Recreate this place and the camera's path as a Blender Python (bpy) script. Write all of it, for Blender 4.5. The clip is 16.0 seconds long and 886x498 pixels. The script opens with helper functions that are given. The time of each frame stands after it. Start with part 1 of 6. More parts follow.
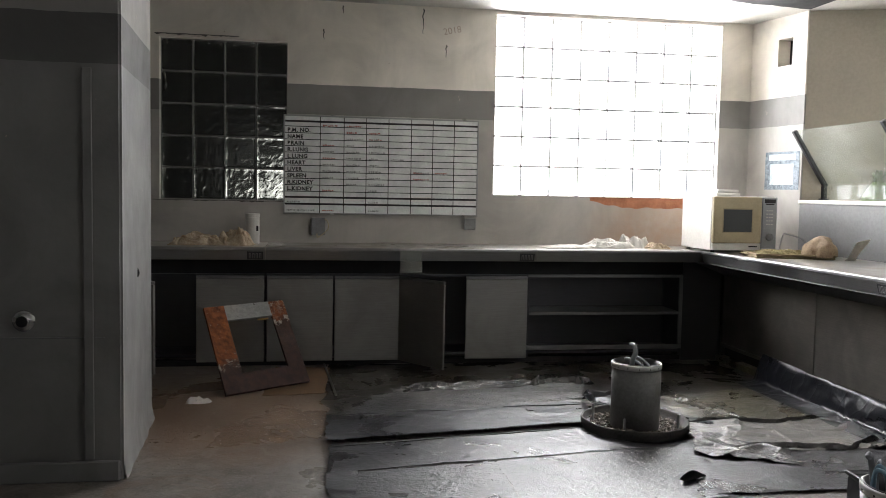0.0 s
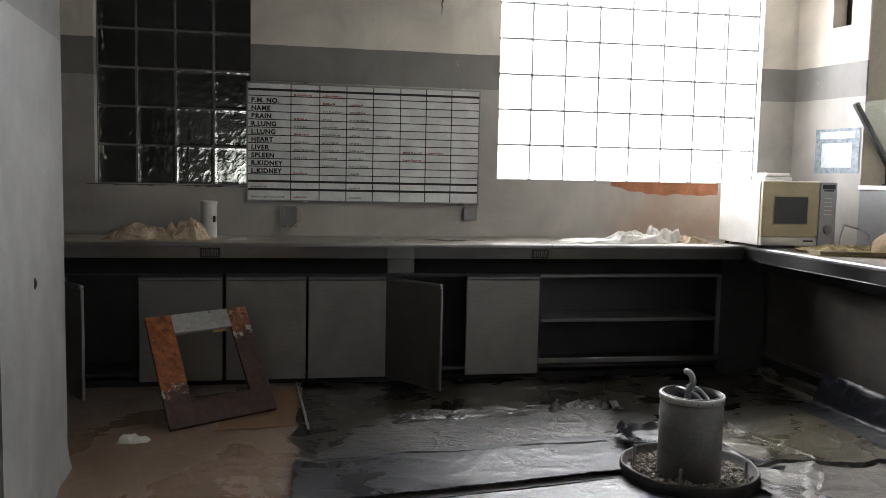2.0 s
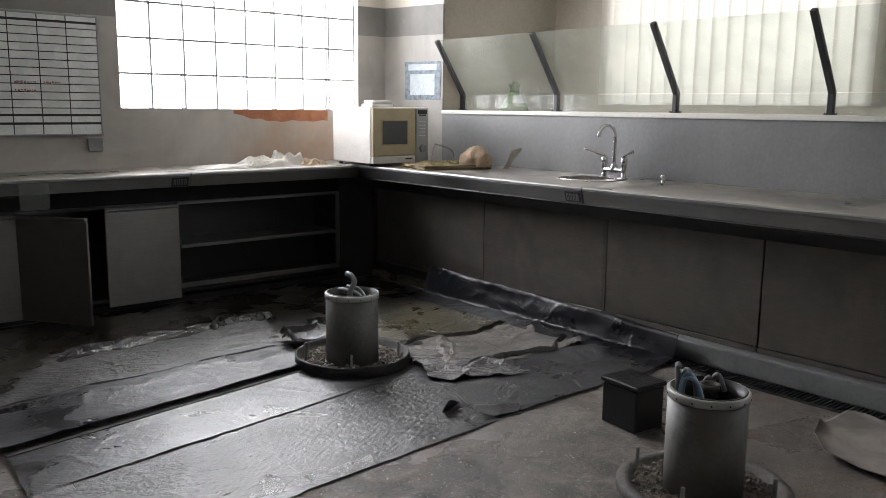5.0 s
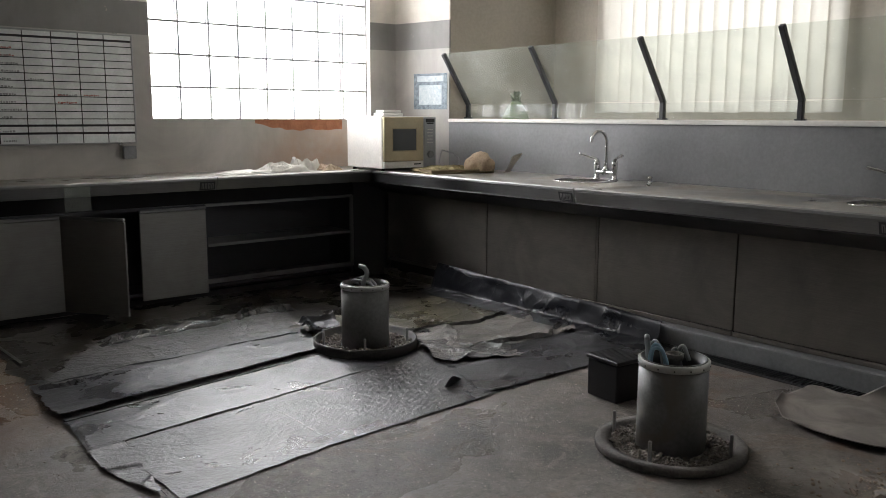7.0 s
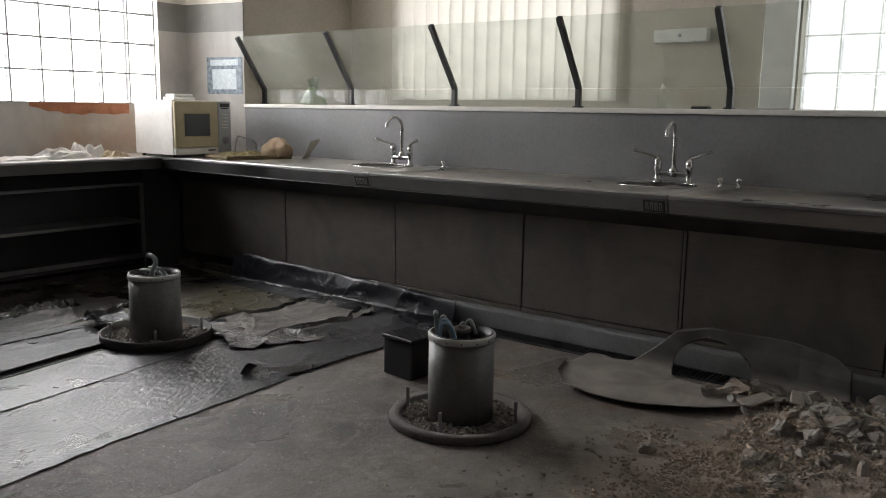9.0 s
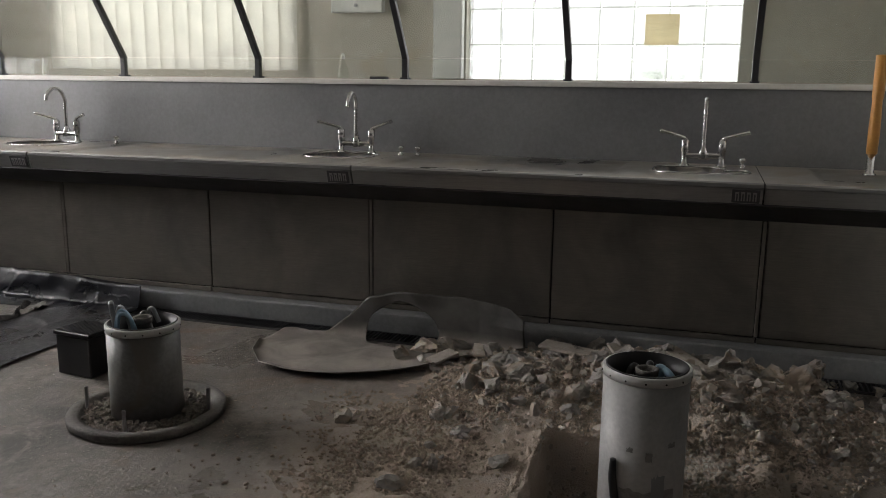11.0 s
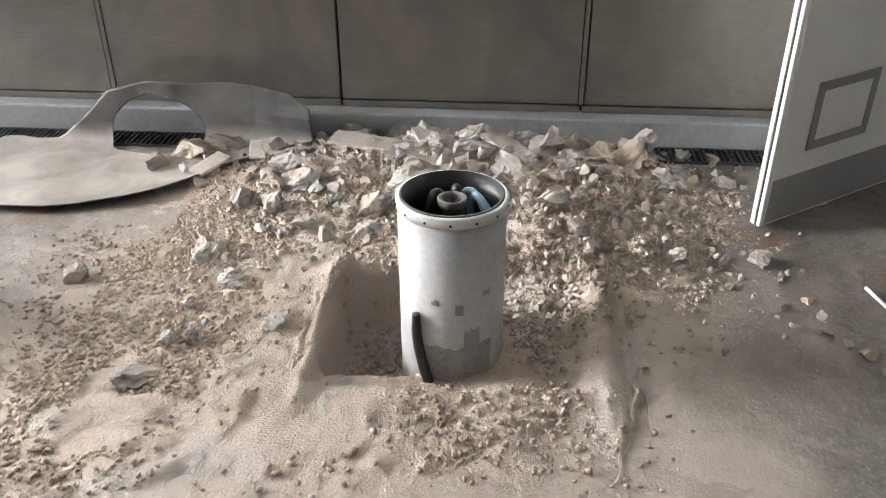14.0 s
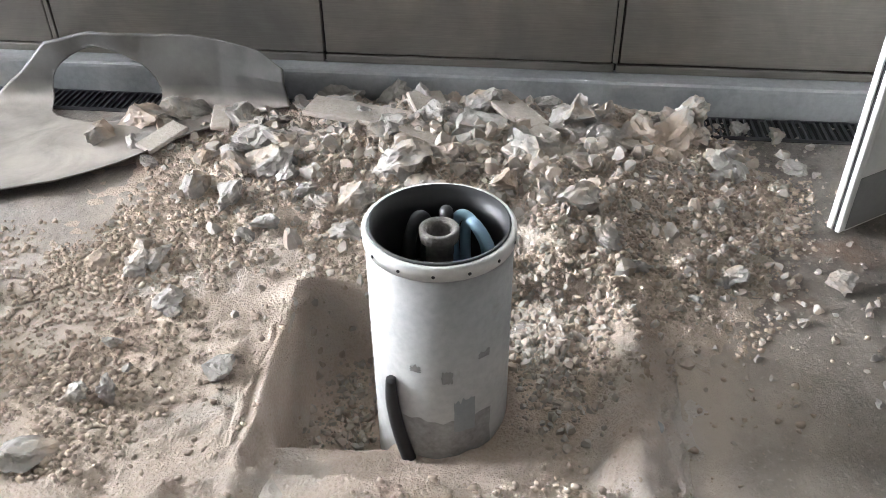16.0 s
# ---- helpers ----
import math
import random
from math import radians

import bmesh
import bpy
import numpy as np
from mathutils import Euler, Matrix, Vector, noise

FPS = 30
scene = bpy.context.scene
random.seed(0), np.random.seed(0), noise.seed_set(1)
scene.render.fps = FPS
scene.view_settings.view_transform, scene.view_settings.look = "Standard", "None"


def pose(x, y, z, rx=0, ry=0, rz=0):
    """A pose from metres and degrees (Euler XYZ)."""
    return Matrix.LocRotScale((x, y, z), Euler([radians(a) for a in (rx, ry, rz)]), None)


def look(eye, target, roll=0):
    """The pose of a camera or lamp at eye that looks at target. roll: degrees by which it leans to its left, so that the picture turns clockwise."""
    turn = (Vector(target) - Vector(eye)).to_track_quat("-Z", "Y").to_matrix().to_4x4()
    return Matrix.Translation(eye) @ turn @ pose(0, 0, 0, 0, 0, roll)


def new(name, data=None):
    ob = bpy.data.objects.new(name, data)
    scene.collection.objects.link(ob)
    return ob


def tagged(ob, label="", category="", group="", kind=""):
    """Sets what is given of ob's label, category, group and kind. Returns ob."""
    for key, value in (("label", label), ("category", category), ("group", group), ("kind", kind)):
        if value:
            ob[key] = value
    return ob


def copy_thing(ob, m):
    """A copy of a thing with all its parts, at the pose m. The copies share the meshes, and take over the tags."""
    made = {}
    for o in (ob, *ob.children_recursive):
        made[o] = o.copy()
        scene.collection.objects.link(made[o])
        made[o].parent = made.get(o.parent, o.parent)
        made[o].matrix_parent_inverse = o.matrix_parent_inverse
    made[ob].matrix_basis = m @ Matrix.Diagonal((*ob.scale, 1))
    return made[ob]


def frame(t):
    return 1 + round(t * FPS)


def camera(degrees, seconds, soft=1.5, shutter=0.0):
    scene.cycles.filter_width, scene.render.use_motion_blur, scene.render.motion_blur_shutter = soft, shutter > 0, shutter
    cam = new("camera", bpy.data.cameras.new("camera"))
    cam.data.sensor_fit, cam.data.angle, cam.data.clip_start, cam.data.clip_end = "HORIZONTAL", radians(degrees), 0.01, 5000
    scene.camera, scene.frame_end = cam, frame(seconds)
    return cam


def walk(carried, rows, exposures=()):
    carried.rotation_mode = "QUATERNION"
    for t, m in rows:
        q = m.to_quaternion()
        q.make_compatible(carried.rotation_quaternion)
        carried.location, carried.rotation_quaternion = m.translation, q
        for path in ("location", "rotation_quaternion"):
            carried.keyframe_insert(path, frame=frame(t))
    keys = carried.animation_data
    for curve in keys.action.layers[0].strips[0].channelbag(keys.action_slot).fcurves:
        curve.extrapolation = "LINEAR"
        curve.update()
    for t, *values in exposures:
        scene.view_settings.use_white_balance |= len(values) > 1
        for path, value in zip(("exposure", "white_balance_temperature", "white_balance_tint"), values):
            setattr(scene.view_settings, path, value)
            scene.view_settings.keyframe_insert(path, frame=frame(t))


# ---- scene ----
cam = camera(55.6, 16.0, soft=0.8)
PATH = [
    (0, (0.861, 1.019, 1.333), (1.187, 2.988, 1.199), 1.1),
    (0.5, (0.972, 1.285, 1.369), (1.239, 3.263, 1.234), 0.8),
    (1, (0.992, 1.541, 1.354), (1.237, 3.523, 1.248), 1.3),
    (1.5, (0.927, 1.851, 1.369), (1.268, 3.817, 1.222), 1.6),
    (2, (0.953, 2.106, 1.328), (1.32, 4.065, 1.157), 1.2),
    (2.5, (0.97, 2.288, 1.367), (1.423, 4.227, 1.177), 0.8),
    (3, (0.814, 2.349, 1.394), (1.615, 4.165, 1.151), 0.1),
    (3.5, (0.674, 2.293, 1.399), (1.78, 3.936, 1.121), -0.4),
    (4, (0.555, 2.13, 1.358), (1.786, 3.675, 1.045), 0.2),
    (4.5, (0.421, 2.027, 1.352), (1.702, 3.527, 1.019), 0.6),
    (7, (0.031, 1.523, 1.346), (1.287, 3.048, 1.035), 0.2),
    (7.5, (0.029, 1.51, 1.368), (1.309, 3.024, 1.108), -0.2),
    (8, (0.033, 1.486, 1.353), (1.387, 2.935, 1.094), -0.1),
    (8.5, (0.051, 1.468, 1.326), (1.507, 2.804, 1.017), 0.6),
    (9, (0.074, 1.438, 1.311), (1.637, 2.642, 0.982), 0.8),
    (9.5, (0.09, 1.406, 1.327), (1.76, 2.455, 0.999), 0.7),
    (10, (0.114, 1.39, 1.313), (1.879, 2.268, 0.977), 1.0),
    (12.5, (0.342, 1.429, 1.392), (2.221, 1.622, 0.735), -0.7),
    (13, (0.499, 1.469, 1.403), (2.332, 1.579, 0.611), -1.3),
    (13.5, (0.744, 1.403, 1.38), (2.52, 1.558, 0.473), -1.1),
    (14, (0.961, 1.388, 1.366), (2.683, 1.539, 0.36), -0.2),
    (14.5, (1.223, 1.401, 1.333), (2.899, 1.458, 0.243), 0.7),
    (15, (1.433, 1.381, 1.313), (3.074, 1.44, 0.171), 1.0),
    (15.5, (1.585, 1.322, 1.293), (3.201, 1.499, 0.128), 0.3),
    (16, (1.575, 1.366, 1.293), (3.184, 1.565, 0.121), -0.7),
]
EXPOSURES = [(0.0, 0.42, 6500, 12), (2.0, 0.3, 6450, 12), (4.5, 0.08, 6400, 13), (7.0, -0.1, 6500, 12), (9.0, -0.3, 6600, 12), (10.0, -0.4, 6700, 12), (12.5, 1.15, 6700, 15), (13.0, 1.6, 6700, 15), (14.0, 2.45, 6400, 12), (15.0, 2.48, 6300, 11), (16.0, 2.55, 6100, 11)]
walk(cam, [(t, look(eye, target, roll)) for t, eye, target, roll in PATH], EXPOSURES)

# ---- world and daylight ----
world = bpy.data.worlds.new("sky")
scene.world = world
world.use_nodes = True
wn = world.node_tree.nodes
sky = wn.new("ShaderNodeTexSky")
sky.sky_type, sky.sun_disc, sky.sun_elevation, sky.sun_rotation = "NISHITA", False, radians(35), radians(200)
world.node_tree.links.new(sky.outputs[0], wn["Background"].inputs[0])
wn["Background"].inputs[1].default_value = 0.08
sun = new("sun", bpy.data.lights.new("sun", "SUN"))
sun.data.energy, sun.data.angle, sun.data.color = 0.8, radians(12), (1.0, 0.96, 0.9)
sun.matrix_world = look((-4, -12, 9), (0, 0, 0))

BACK_GLOW, SIDE_GLOW, REAR_FILL = 27.0, 4.2, 0.08


# ---- materials ----
def material(name, rough=0.6, metal=0.0):
    m = bpy.data.materials.new(name)
    m.use_nodes = True
    b = m.node_tree.nodes["Principled BSDF"]
    b.inputs["Roughness"].default_value, b.inputs["Metallic"].default_value = rough, metal
    return m, m.node_tree.nodes, m.node_tree.links, b


def coords(n, l, scale=1.0, stretch=(1, 1, 1)):
    geo, mp = n.new("ShaderNodeNewGeometry"), n.new("ShaderNodeMapping")
    mp.inputs["Scale"].default_value = tuple(scale * a for a in stretch)
    l.new(geo.outputs["Position"], mp.inputs[0])
    return mp.outputs[0]


def fuzz(n, l, scale, detail=6, stretch=(1, 1, 1), distort=0.0, rough=0.6):
    t = n.new("ShaderNodeTexNoise")
    t.inputs["Scale"].default_value, t.inputs["Detail"].default_value = scale, detail
    t.inputs["Distortion"].default_value, t.inputs["Roughness"].default_value = distort, rough
    l.new(coords(n, l, 1.0, stretch), t.inputs["Vector"])
    return t.outputs["Fac"]


def ramp(n, l, src, stops, interp="LINEAR"):
    r = n.new("ShaderNodeValToRGB")
    r.color_ramp.interpolation = interp
    e = r.color_ramp.elements
    while len(e) < len(stops):
        e.new(0.5)
    for el, (p, c) in zip(e, stops):
        el.position = p
        el.color = (c, c, c, 1) if isinstance(c, (int, float)) else (*c, 1)
    l.new(src, r.inputs[0])
    return r.outputs[0]


def blend(n, l, fac, a, b, mode="MIX"):
    m = n.new("ShaderNodeMix")
    m.data_type, m.blend_type = "RGBA", mode
    for src, slot in ((fac, 0), (a, 6), (b, 7)):
        if isinstance(src, (int, float)):
            m.inputs[slot].default_value = src
        elif isinstance(src, tuple):
            m.inputs[slot].default_value = (*src, 1)
        else:
            l.new(src, m.inputs[slot])
    return m.outputs[2]


def bump(n, l, b, src, strength=0.3, dist=0.01, base=None):
    u = n.new("ShaderNodeBump")
    u.inputs["Strength"].default_value, u.inputs["Distance"].default_value = strength, dist
    l.new(src, u.inputs["Height"])
    if base is not None:
        l.new(base, u.inputs["Normal"])
    l.new(u.outputs[0], b.inputs["Normal"])
    return u.outputs[0]


def height_z(n, l):
    geo, sep = n.new("ShaderNodeNewGeometry"), n.new("ShaderNodeSeparateXYZ")
    l.new(geo.outputs["Position"], sep.inputs[0])
    return sep.outputs[2]


def mottled(name, dark, light, scale=6, fine=60, rough=(0.5, 0.8), metal=0.0, bumps=0.25, dist=0.004, stretch=(1, 1, 1), stain=None, stain_cut=(0.55, 0.7), stain_scale=2.5):
    m, n, l, b = material(name, metal=metal)
    big, small = fuzz(n, l, scale, stretch=stretch), fuzz(n, l, fine, stretch=stretch)
    col = blend(n, l, ramp(n, l, big, [(0.3, 0.0), (0.7, 1.0)]), dark, light)
    col = blend(n, l, 0.35, col, blend(n, l, ramp(n, l, small, [(0.35, 0.0), (0.65, 1.0)]), dark, light))
    if stain:
        col = blend(n, l, ramp(n, l, fuzz(n, l, stain_scale, 8, distort=0.6), [(stain_cut[0], 0.0), (stain_cut[1], 1.0)]), col, stain)
    l.new(col, b.inputs["Base Color"])
    l.new(ramp(n, l, big, [(0.3, rough[0]), (0.7, rough[1])]), b.inputs["Roughness"])
    if bumps:
        bump(n, l, b, small, bumps, dist)
    return m


def wall_paint(name, low, band, high, z0, z1):
    """Painted plaster: a lower colour, a darker band and a pale upper part, with scuffs, runs and patches."""
    m, n, l, b = material(name)
    z = height_z(n, l)
    wob = n.new("ShaderNodeMath")
    wob.operation = "MULTIPLY_ADD"
    l.new(fuzz(n, l, 9, 3), wob.inputs[0])
    wob.inputs[1].default_value = 0.012
    l.new(z, wob.inputs[2])
    div = n.new("ShaderNodeMath")
    div.operation = "DIVIDE"
    l.new(wob.outputs[0], div.inputs[0])
    div.inputs[1].default_value = 4.0
    col = ramp(n, l, div.outputs[0], [(0.0, low), ((z0 + 0.006) / 4, band), ((z1 + 0.006) / 4, high)], "CONSTANT")
    grime = ramp(n, l, fuzz(n, l, 1.6, 9, distort=0.8), [(0.35, 0.72), (0.65, 1.0)])
    col = blend(n, l, 1.0, col, grime, "MULTIPLY")
    runs = ramp(n, l, fuzz(n, l, 5, 6, stretch=(2, 2, 0.3)), [(0.28, 0.8), (0.5, 1.0)])
    col = blend(n, l, 0.3, col, runs, "MULTIPLY")
    # orange-brown patch round one point low on the north wall
    near = n.new("ShaderNodeTexGradient")
    near.gradient_type = "SPHERICAL"
    mp = n.new("ShaderNodeMapping")
    mp.inputs["Location"].default_value, mp.inputs["Scale"].default_value = (-3.8 / 0.75, -7.81, -1.02 / 0.36), (1 / 0.75, 1, 1 / 0.36)
    geo = n.new("ShaderNodeNewGeometry")
    l.new(geo.outputs["Position"], mp.inputs[0]), l.new(mp.outputs[0], near.inputs[0])
    orange_mask = blend(n, l, 1.0, near.outputs["Fac"], ramp(n, l, fuzz(n, l, 3, 8), [(0.3, 0.3), (0.7, 1.0)]), "MULTIPLY")
    col = blend(n, l, ramp(n, l, orange_mask, [(0.05, 0.0), (0.6, 0.75)]), col, (0.42, 0.25, 0.14))
    chips = ramp(n, l, fuzz(n, l, 14, 4), [(0.73, 0.0), (0.755, 1.0)])
    col = blend(n, l, chips, col, (0.42, 0.37, 0.31))
    l.new(col, b.inputs["Base Color"])
    l.new(ramp(n, l, fuzz(n, l, 3), [(0.3, 0.38), (0.7, 0.62)]), b.inputs["Roughness"])
    bump(n, l, b, fuzz(n, l, 25, 8), 0.25, 0.006)
    return m


def steel(name, tint, rough=(0.28, 0.5), dust=(0.3, 0.27, 0.24), dust_amt=0.35, stretch=(1, 1, 40)):
    m, n, l, b = material(name, metal=1.0)
    brush = fuzz(n, l, 9, 3, stretch=stretch)
    blot = fuzz(n, l, 2.2, 8, distort=0.5)
    col = blend(n, l, ramp(n, l, brush, [(0.3, 0.0), (0.7, 1.0)]), tuple(c * 0.82 for c in tint), tint)
    mask = ramp(n, l, blot, [(0.42, 0.0), (0.72, dust_amt)])
    l.new(blend(n, l, mask, col, dust), b.inputs["Base Color"])
    inv = n.new("ShaderNodeMath")
    inv.operation = "SUBTRACT"
    inv.inputs[0].default_value = 1.0
    l.new(mask, inv.inputs[1])
    l.new(inv.outputs[0], b.inputs["Metallic"])
    l.new(ramp(n, l, blot, [(0.3, rough[0]), (0.7, rough[1])]), b.inputs["Roughness"])
    bump(n, l, b, brush, 0.05, 0.002)
    return m


def plain(name, col, rough=0.5, metal=0.0, bumps=0.0):
    d = tuple(c * 0.75 for c in col)
    return mottled(name, d, col, 8, 70, (max(rough - 0.08, 0.05), min(rough + 0.1, 1)), metal, bumps)


def clear_glass(name, tint, opacity=0.12, rough=0.02):
    m, n, l, b = material(name)
    tr, gl, mix = n.new("ShaderNodeBsdfTransparent"), n.new("ShaderNodeBsdfGlossy"), n.new("ShaderNodeMixShader")
    df, mix2 = n.new("ShaderNodeBsdfDiffuse"), n.new("ShaderNodeMixShader")
    tr.inputs[0].default_value = (*tint, 1)
    gl.inputs["Roughness"].default_value = rough
    lw = n.new("ShaderNodeLayerWeight")
    lw.inputs[0].default_value = 0.5
    sheen = ramp(n, l, lw.outputs["Facing"], [(0.0, 0.012), (0.6, 0.025), (0.95, 0.09)])
    df.inputs[0].default_value = (0.62, 0.64, 0.6, 1)
    l.new(ramp(n, l, fuzz(n, l, 3, 8), [(0.35, opacity * 0.5), (0.7, opacity * 1.4)]), mix2.inputs[0])
    l.new(tr.outputs[0], mix2.inputs[1]), l.new(df.outputs[0], mix2.inputs[2])
    l.new(sheen, mix.inputs[0]), l.new(mix2.outputs[0], mix.inputs[1]), l.new(gl.outputs[0], mix.inputs[2])
    l.new(mix.outputs[0], n["Material Output"].inputs[0])
    return m


def block_glass(name, tint, scale, strength, clear=0.25):
    """Pressed glass with a wavy inner face."""
    m, n, l, b = material(name)
    b.inputs["Base Color"].default_value = (*tint, 1)
    b.inputs["Transmission Weight"].default_value, b.inputs["IOR"].default_value = 1.0, 1.3
    b.inputs["Roughness"].default_value = 0.04
    bump(n, l, b, fuzz(n, l, scale, 2, distort=1.6, rough=0.4), strength, 0.03)
    tr, mix = n.new("ShaderNodeBsdfTransparent"), n.new("ShaderNodeMixShader")
    tr.inputs[0].default_value = (*tint, 1)
    mix.inputs[0].default_value = clear
    l.new(b.outputs[0], mix.inputs[1]), l.new(tr.outputs[0], mix.inputs[2])
    l.new(mix.outputs[0], n["Material Output"].inputs[0])
    return m


def glow(name, col, strength):
    m, n, l, b = material(name)
    e = n.new("ShaderNodeEmission")
    e.inputs[1].default_value = strength
    if isinstance(col, tuple):
        e.inputs[0].default_value = (*col, 1)
    else:
        l.new(col(n, l), e.inputs[0])
    l.new(e.outputs[0], n["Material Output"].inputs[0])
    return m


M = {}
M["wall"] = wall_paint("painted_plaster", (0.48, 0.455, 0.42), (0.26, 0.25, 0.235), (0.83, 0.775, 0.69), 1.925, 2.165)
# the wall paint at half tone: the partition's shade is in the colour
M["block"] = wall_paint("painted_partition_shaded", (0.25, 0.247, 0.24), (0.14, 0.138, 0.133), (0.42, 0.405, 0.38), 1.857, 2.085)
M["lowwall"] = mottled("grey_wall_paint", (0.14, 0.141, 0.145), (0.22, 0.222, 0.227), 1.5, 50, (0.35, 0.55), bumps=0.12)
M["tan"] = mottled("tan_wall_paint", (0.37, 0.33, 0.27), (0.5, 0.45, 0.37), 1.4, 40, (0.5, 0.7), bumps=0.15, stain=(0.4, 0.33, 0.24), stain_cut=(0.62, 0.72))
# dark tone for walls out of view, set to cut bounced light
M["dim_wall"] = mottled("bounce_cutting_grey", (0.15, 0.147, 0.14), (0.24, 0.235, 0.225), 1.5, 40, (0.5, 0.7), bumps=0.15)
M["ledge"] = mottled("pale_ledge_paint", (0.6, 0.58, 0.54), (0.74, 0.72, 0.68), 3, 40, (0.4, 0.6), bumps=0.1, stain=(0.4, 0.33, 0.24), stain_cut=(0.64, 0.74))
M["ceiling"] = mottled("ceiling_paint", (0.48, 0.46, 0.42), (0.6, 0.58, 0.54), 2, 30, (0.6, 0.8), bumps=0.2, stain=(0.5, 0.42, 0.3), stain_cut=(0.66, 0.75))
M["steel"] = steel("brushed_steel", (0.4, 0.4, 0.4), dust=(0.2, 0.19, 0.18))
M["top"] = steel("worn_steel_top", (0.5, 0.485, 0.46), (0.24, 0.44), (0.36, 0.29, 0.22), 0.85, (1, 1, 1))
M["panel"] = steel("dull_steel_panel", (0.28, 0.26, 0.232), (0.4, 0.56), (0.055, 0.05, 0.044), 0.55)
M["door_steel"] = steel("cabinet_steel", (0.42, 0.41, 0.39), (0.35, 0.55), (0.22, 0.208, 0.19), 0.6)
# dark fittings, and carcasses and soffit with their shade put into the tone
M["dark_steel"] = steel("dark_and_shaded_steel", (0.13, 0.13, 0.14), (0.35, 0.55), (0.07, 0.07, 0.07), 0.5)
M["chrome"] = steel("worn_chrome", (0.72, 0.72, 0.72), (0.12, 0.3), (0.35, 0.33, 0.3), 0.35)
# for black parts, and for the shade in gaps, holes and recesses
M["black"] = plain("black_and_gap_shade", (0.02, 0.02, 0.021), 0.7)
M["rubber"] = plain("black_rubber", (0.025, 0.025, 0.027), 0.45)
M["plastic_black"] = plain("black_plastic", (0.022, 0.022, 0.026), 0.42)
M["white"] = plain("white_plastic", (0.78, 0.77, 0.73), 0.4)
M["cream"] = plain("cream_plastic", (0.5, 0.42, 0.27), 0.45)
M["micro_white"] = plain("white_enamel", (0.76, 0.74, 0.7), 0.4)
M["paper"] = plain("paper", (0.78, 0.76, 0.72), 0.85)
M["cloth"] = mottled("stained_cloth", (0.26, 0.16, 0.08), (0.72, 0.62, 0.47), 14, 90, (0.8, 0.95), bumps=0.4, dist=0.006)
M["pipe"] = mottled("grey_pipe_paint", (0.34, 0.34, 0.34), (0.52, 0.52, 0.51), 5, 60, (0.32, 0.55), bumps=0.08, stain=(0.3, 0.27, 0.23), stain_cut=(0.6, 0.68), stain_scale=4)
# the pipe recipe in a darker tone, for the two stubs with base rings
M["pipe_dark"] = mottled("grey_pipe_paint_darker", (0.12, 0.12, 0.116), (0.25, 0.25, 0.245), 5, 60, (0.32, 0.55), bumps=0.08, stain=(0.18, 0.16, 0.14), stain_cut=(0.55, 0.66), stain_scale=4)
M["pipe_rim"] = plain("pale_rim", (0.68, 0.68, 0.66), 0.4)
M["hose_blue"] = plain("pale_blue_hose", (0.3, 0.47, 0.6), 0.4)
M["hose_grey"] = plain("grey_hose", (0.3, 0.32, 0.33), 0.45)
M["concrete"] = mottled("broken_concrete", (0.33, 0.29, 0.25), (0.52, 0.47, 0.42), 9, 70, (0.85, 0.97), bumps=0.6, dist=0.01)
M["base"] = mottled("base_concrete", (0.065, 0.06, 0.057), (0.2, 0.185, 0.168), 10, 80, (0.7, 0.95), bumps=0.6, dist=0.008)
M["base_dark"] = mottled("dark_ring_coating", (0.03, 0.029, 0.028), (0.1, 0.094, 0.088), 9, 70, (0.5, 0.8), bumps=0.4, dist=0.005)
M["gravel"] = mottled("dark_gravel", (0.05, 0.043, 0.037), (0.33, 0.29, 0.25), 30, 120, (0.75, 0.95), bumps=0.4, dist=0.004)
M["kerb"] = mottled("kerb_paint", (0.17, 0.175, 0.18), (0.29, 0.295, 0.3), 3, 50, (0.4, 0.65), bumps=0.15)
M["brick"] = mottled("bare_brick", (0.28, 0.1, 0.05), (0.5, 0.22, 0.12), 14, 70, (0.85, 0.95), bumps=0.5, dist=0.008)
M["mortar"] = plain("white_mortar", (0.34, 0.34, 0.33), 0.8)
M["dark_mortar"] = mottled("dark_mortar", (0.09, 0.088, 0.08), (0.24, 0.23, 0.21), 9, 50, (0.6, 0.85))
M["mortar_pale"] = plain("pale_mortar", (0.75, 0.75, 0.73), 0.8)
M["ink"] = plain("black_ink", (0.015, 0.015, 0.015), 0.5)
M["red_ink"] = plain("red_ink", (0.45, 0.14, 0.12), 0.6)
M["wall_ink"] = plain("faded_brown_ink", (0.5, 0.4, 0.33), 0.7)
M["pale_ink"] = plain("faded_ink", (0.33, 0.33, 0.33), 0.6)
M["board"] = plain("whiteboard_face", (0.86, 0.87, 0.86), 0.25)
M["blind"] = plain("blind_fabric", (0.62, 0.59, 0.53), 0.8)
M["orange"] = plain("orange_sleeve", (0.55, 0.26, 0.06), 0.5)
M["leaf"] = mottled("green_leaf", (0.03, 0.06, 0.01), (0.1, 0.18, 0.03), 20, 90, (0.5, 0.7), bumps=0.1)
M["door_paint"] = mottled("white_door_paint", (0.7, 0.7, 0.665), (0.82, 0.82, 0.785), 1.5, 60, (0.35, 0.5), bumps=0.06)
M["kick"] = mottled("kick_plate_grey", (0.22, 0.22, 0.21), (0.3, 0.3, 0.29), 3, 60, (0.35, 0.5), bumps=0.05)
M["glass"] = clear_glass("dusty_screen_glass", (0.95, 0.97, 0.95), 0.13)
M["block_clear"] = block_glass("clear_glass_block", (0.82, 0.82, 0.82), 14, 0.15, 0.8)
M["block_dark"] = block_glass("wavy_glass_block", (0.55, 0.57, 0.51), 11, 1.0, 0.0)
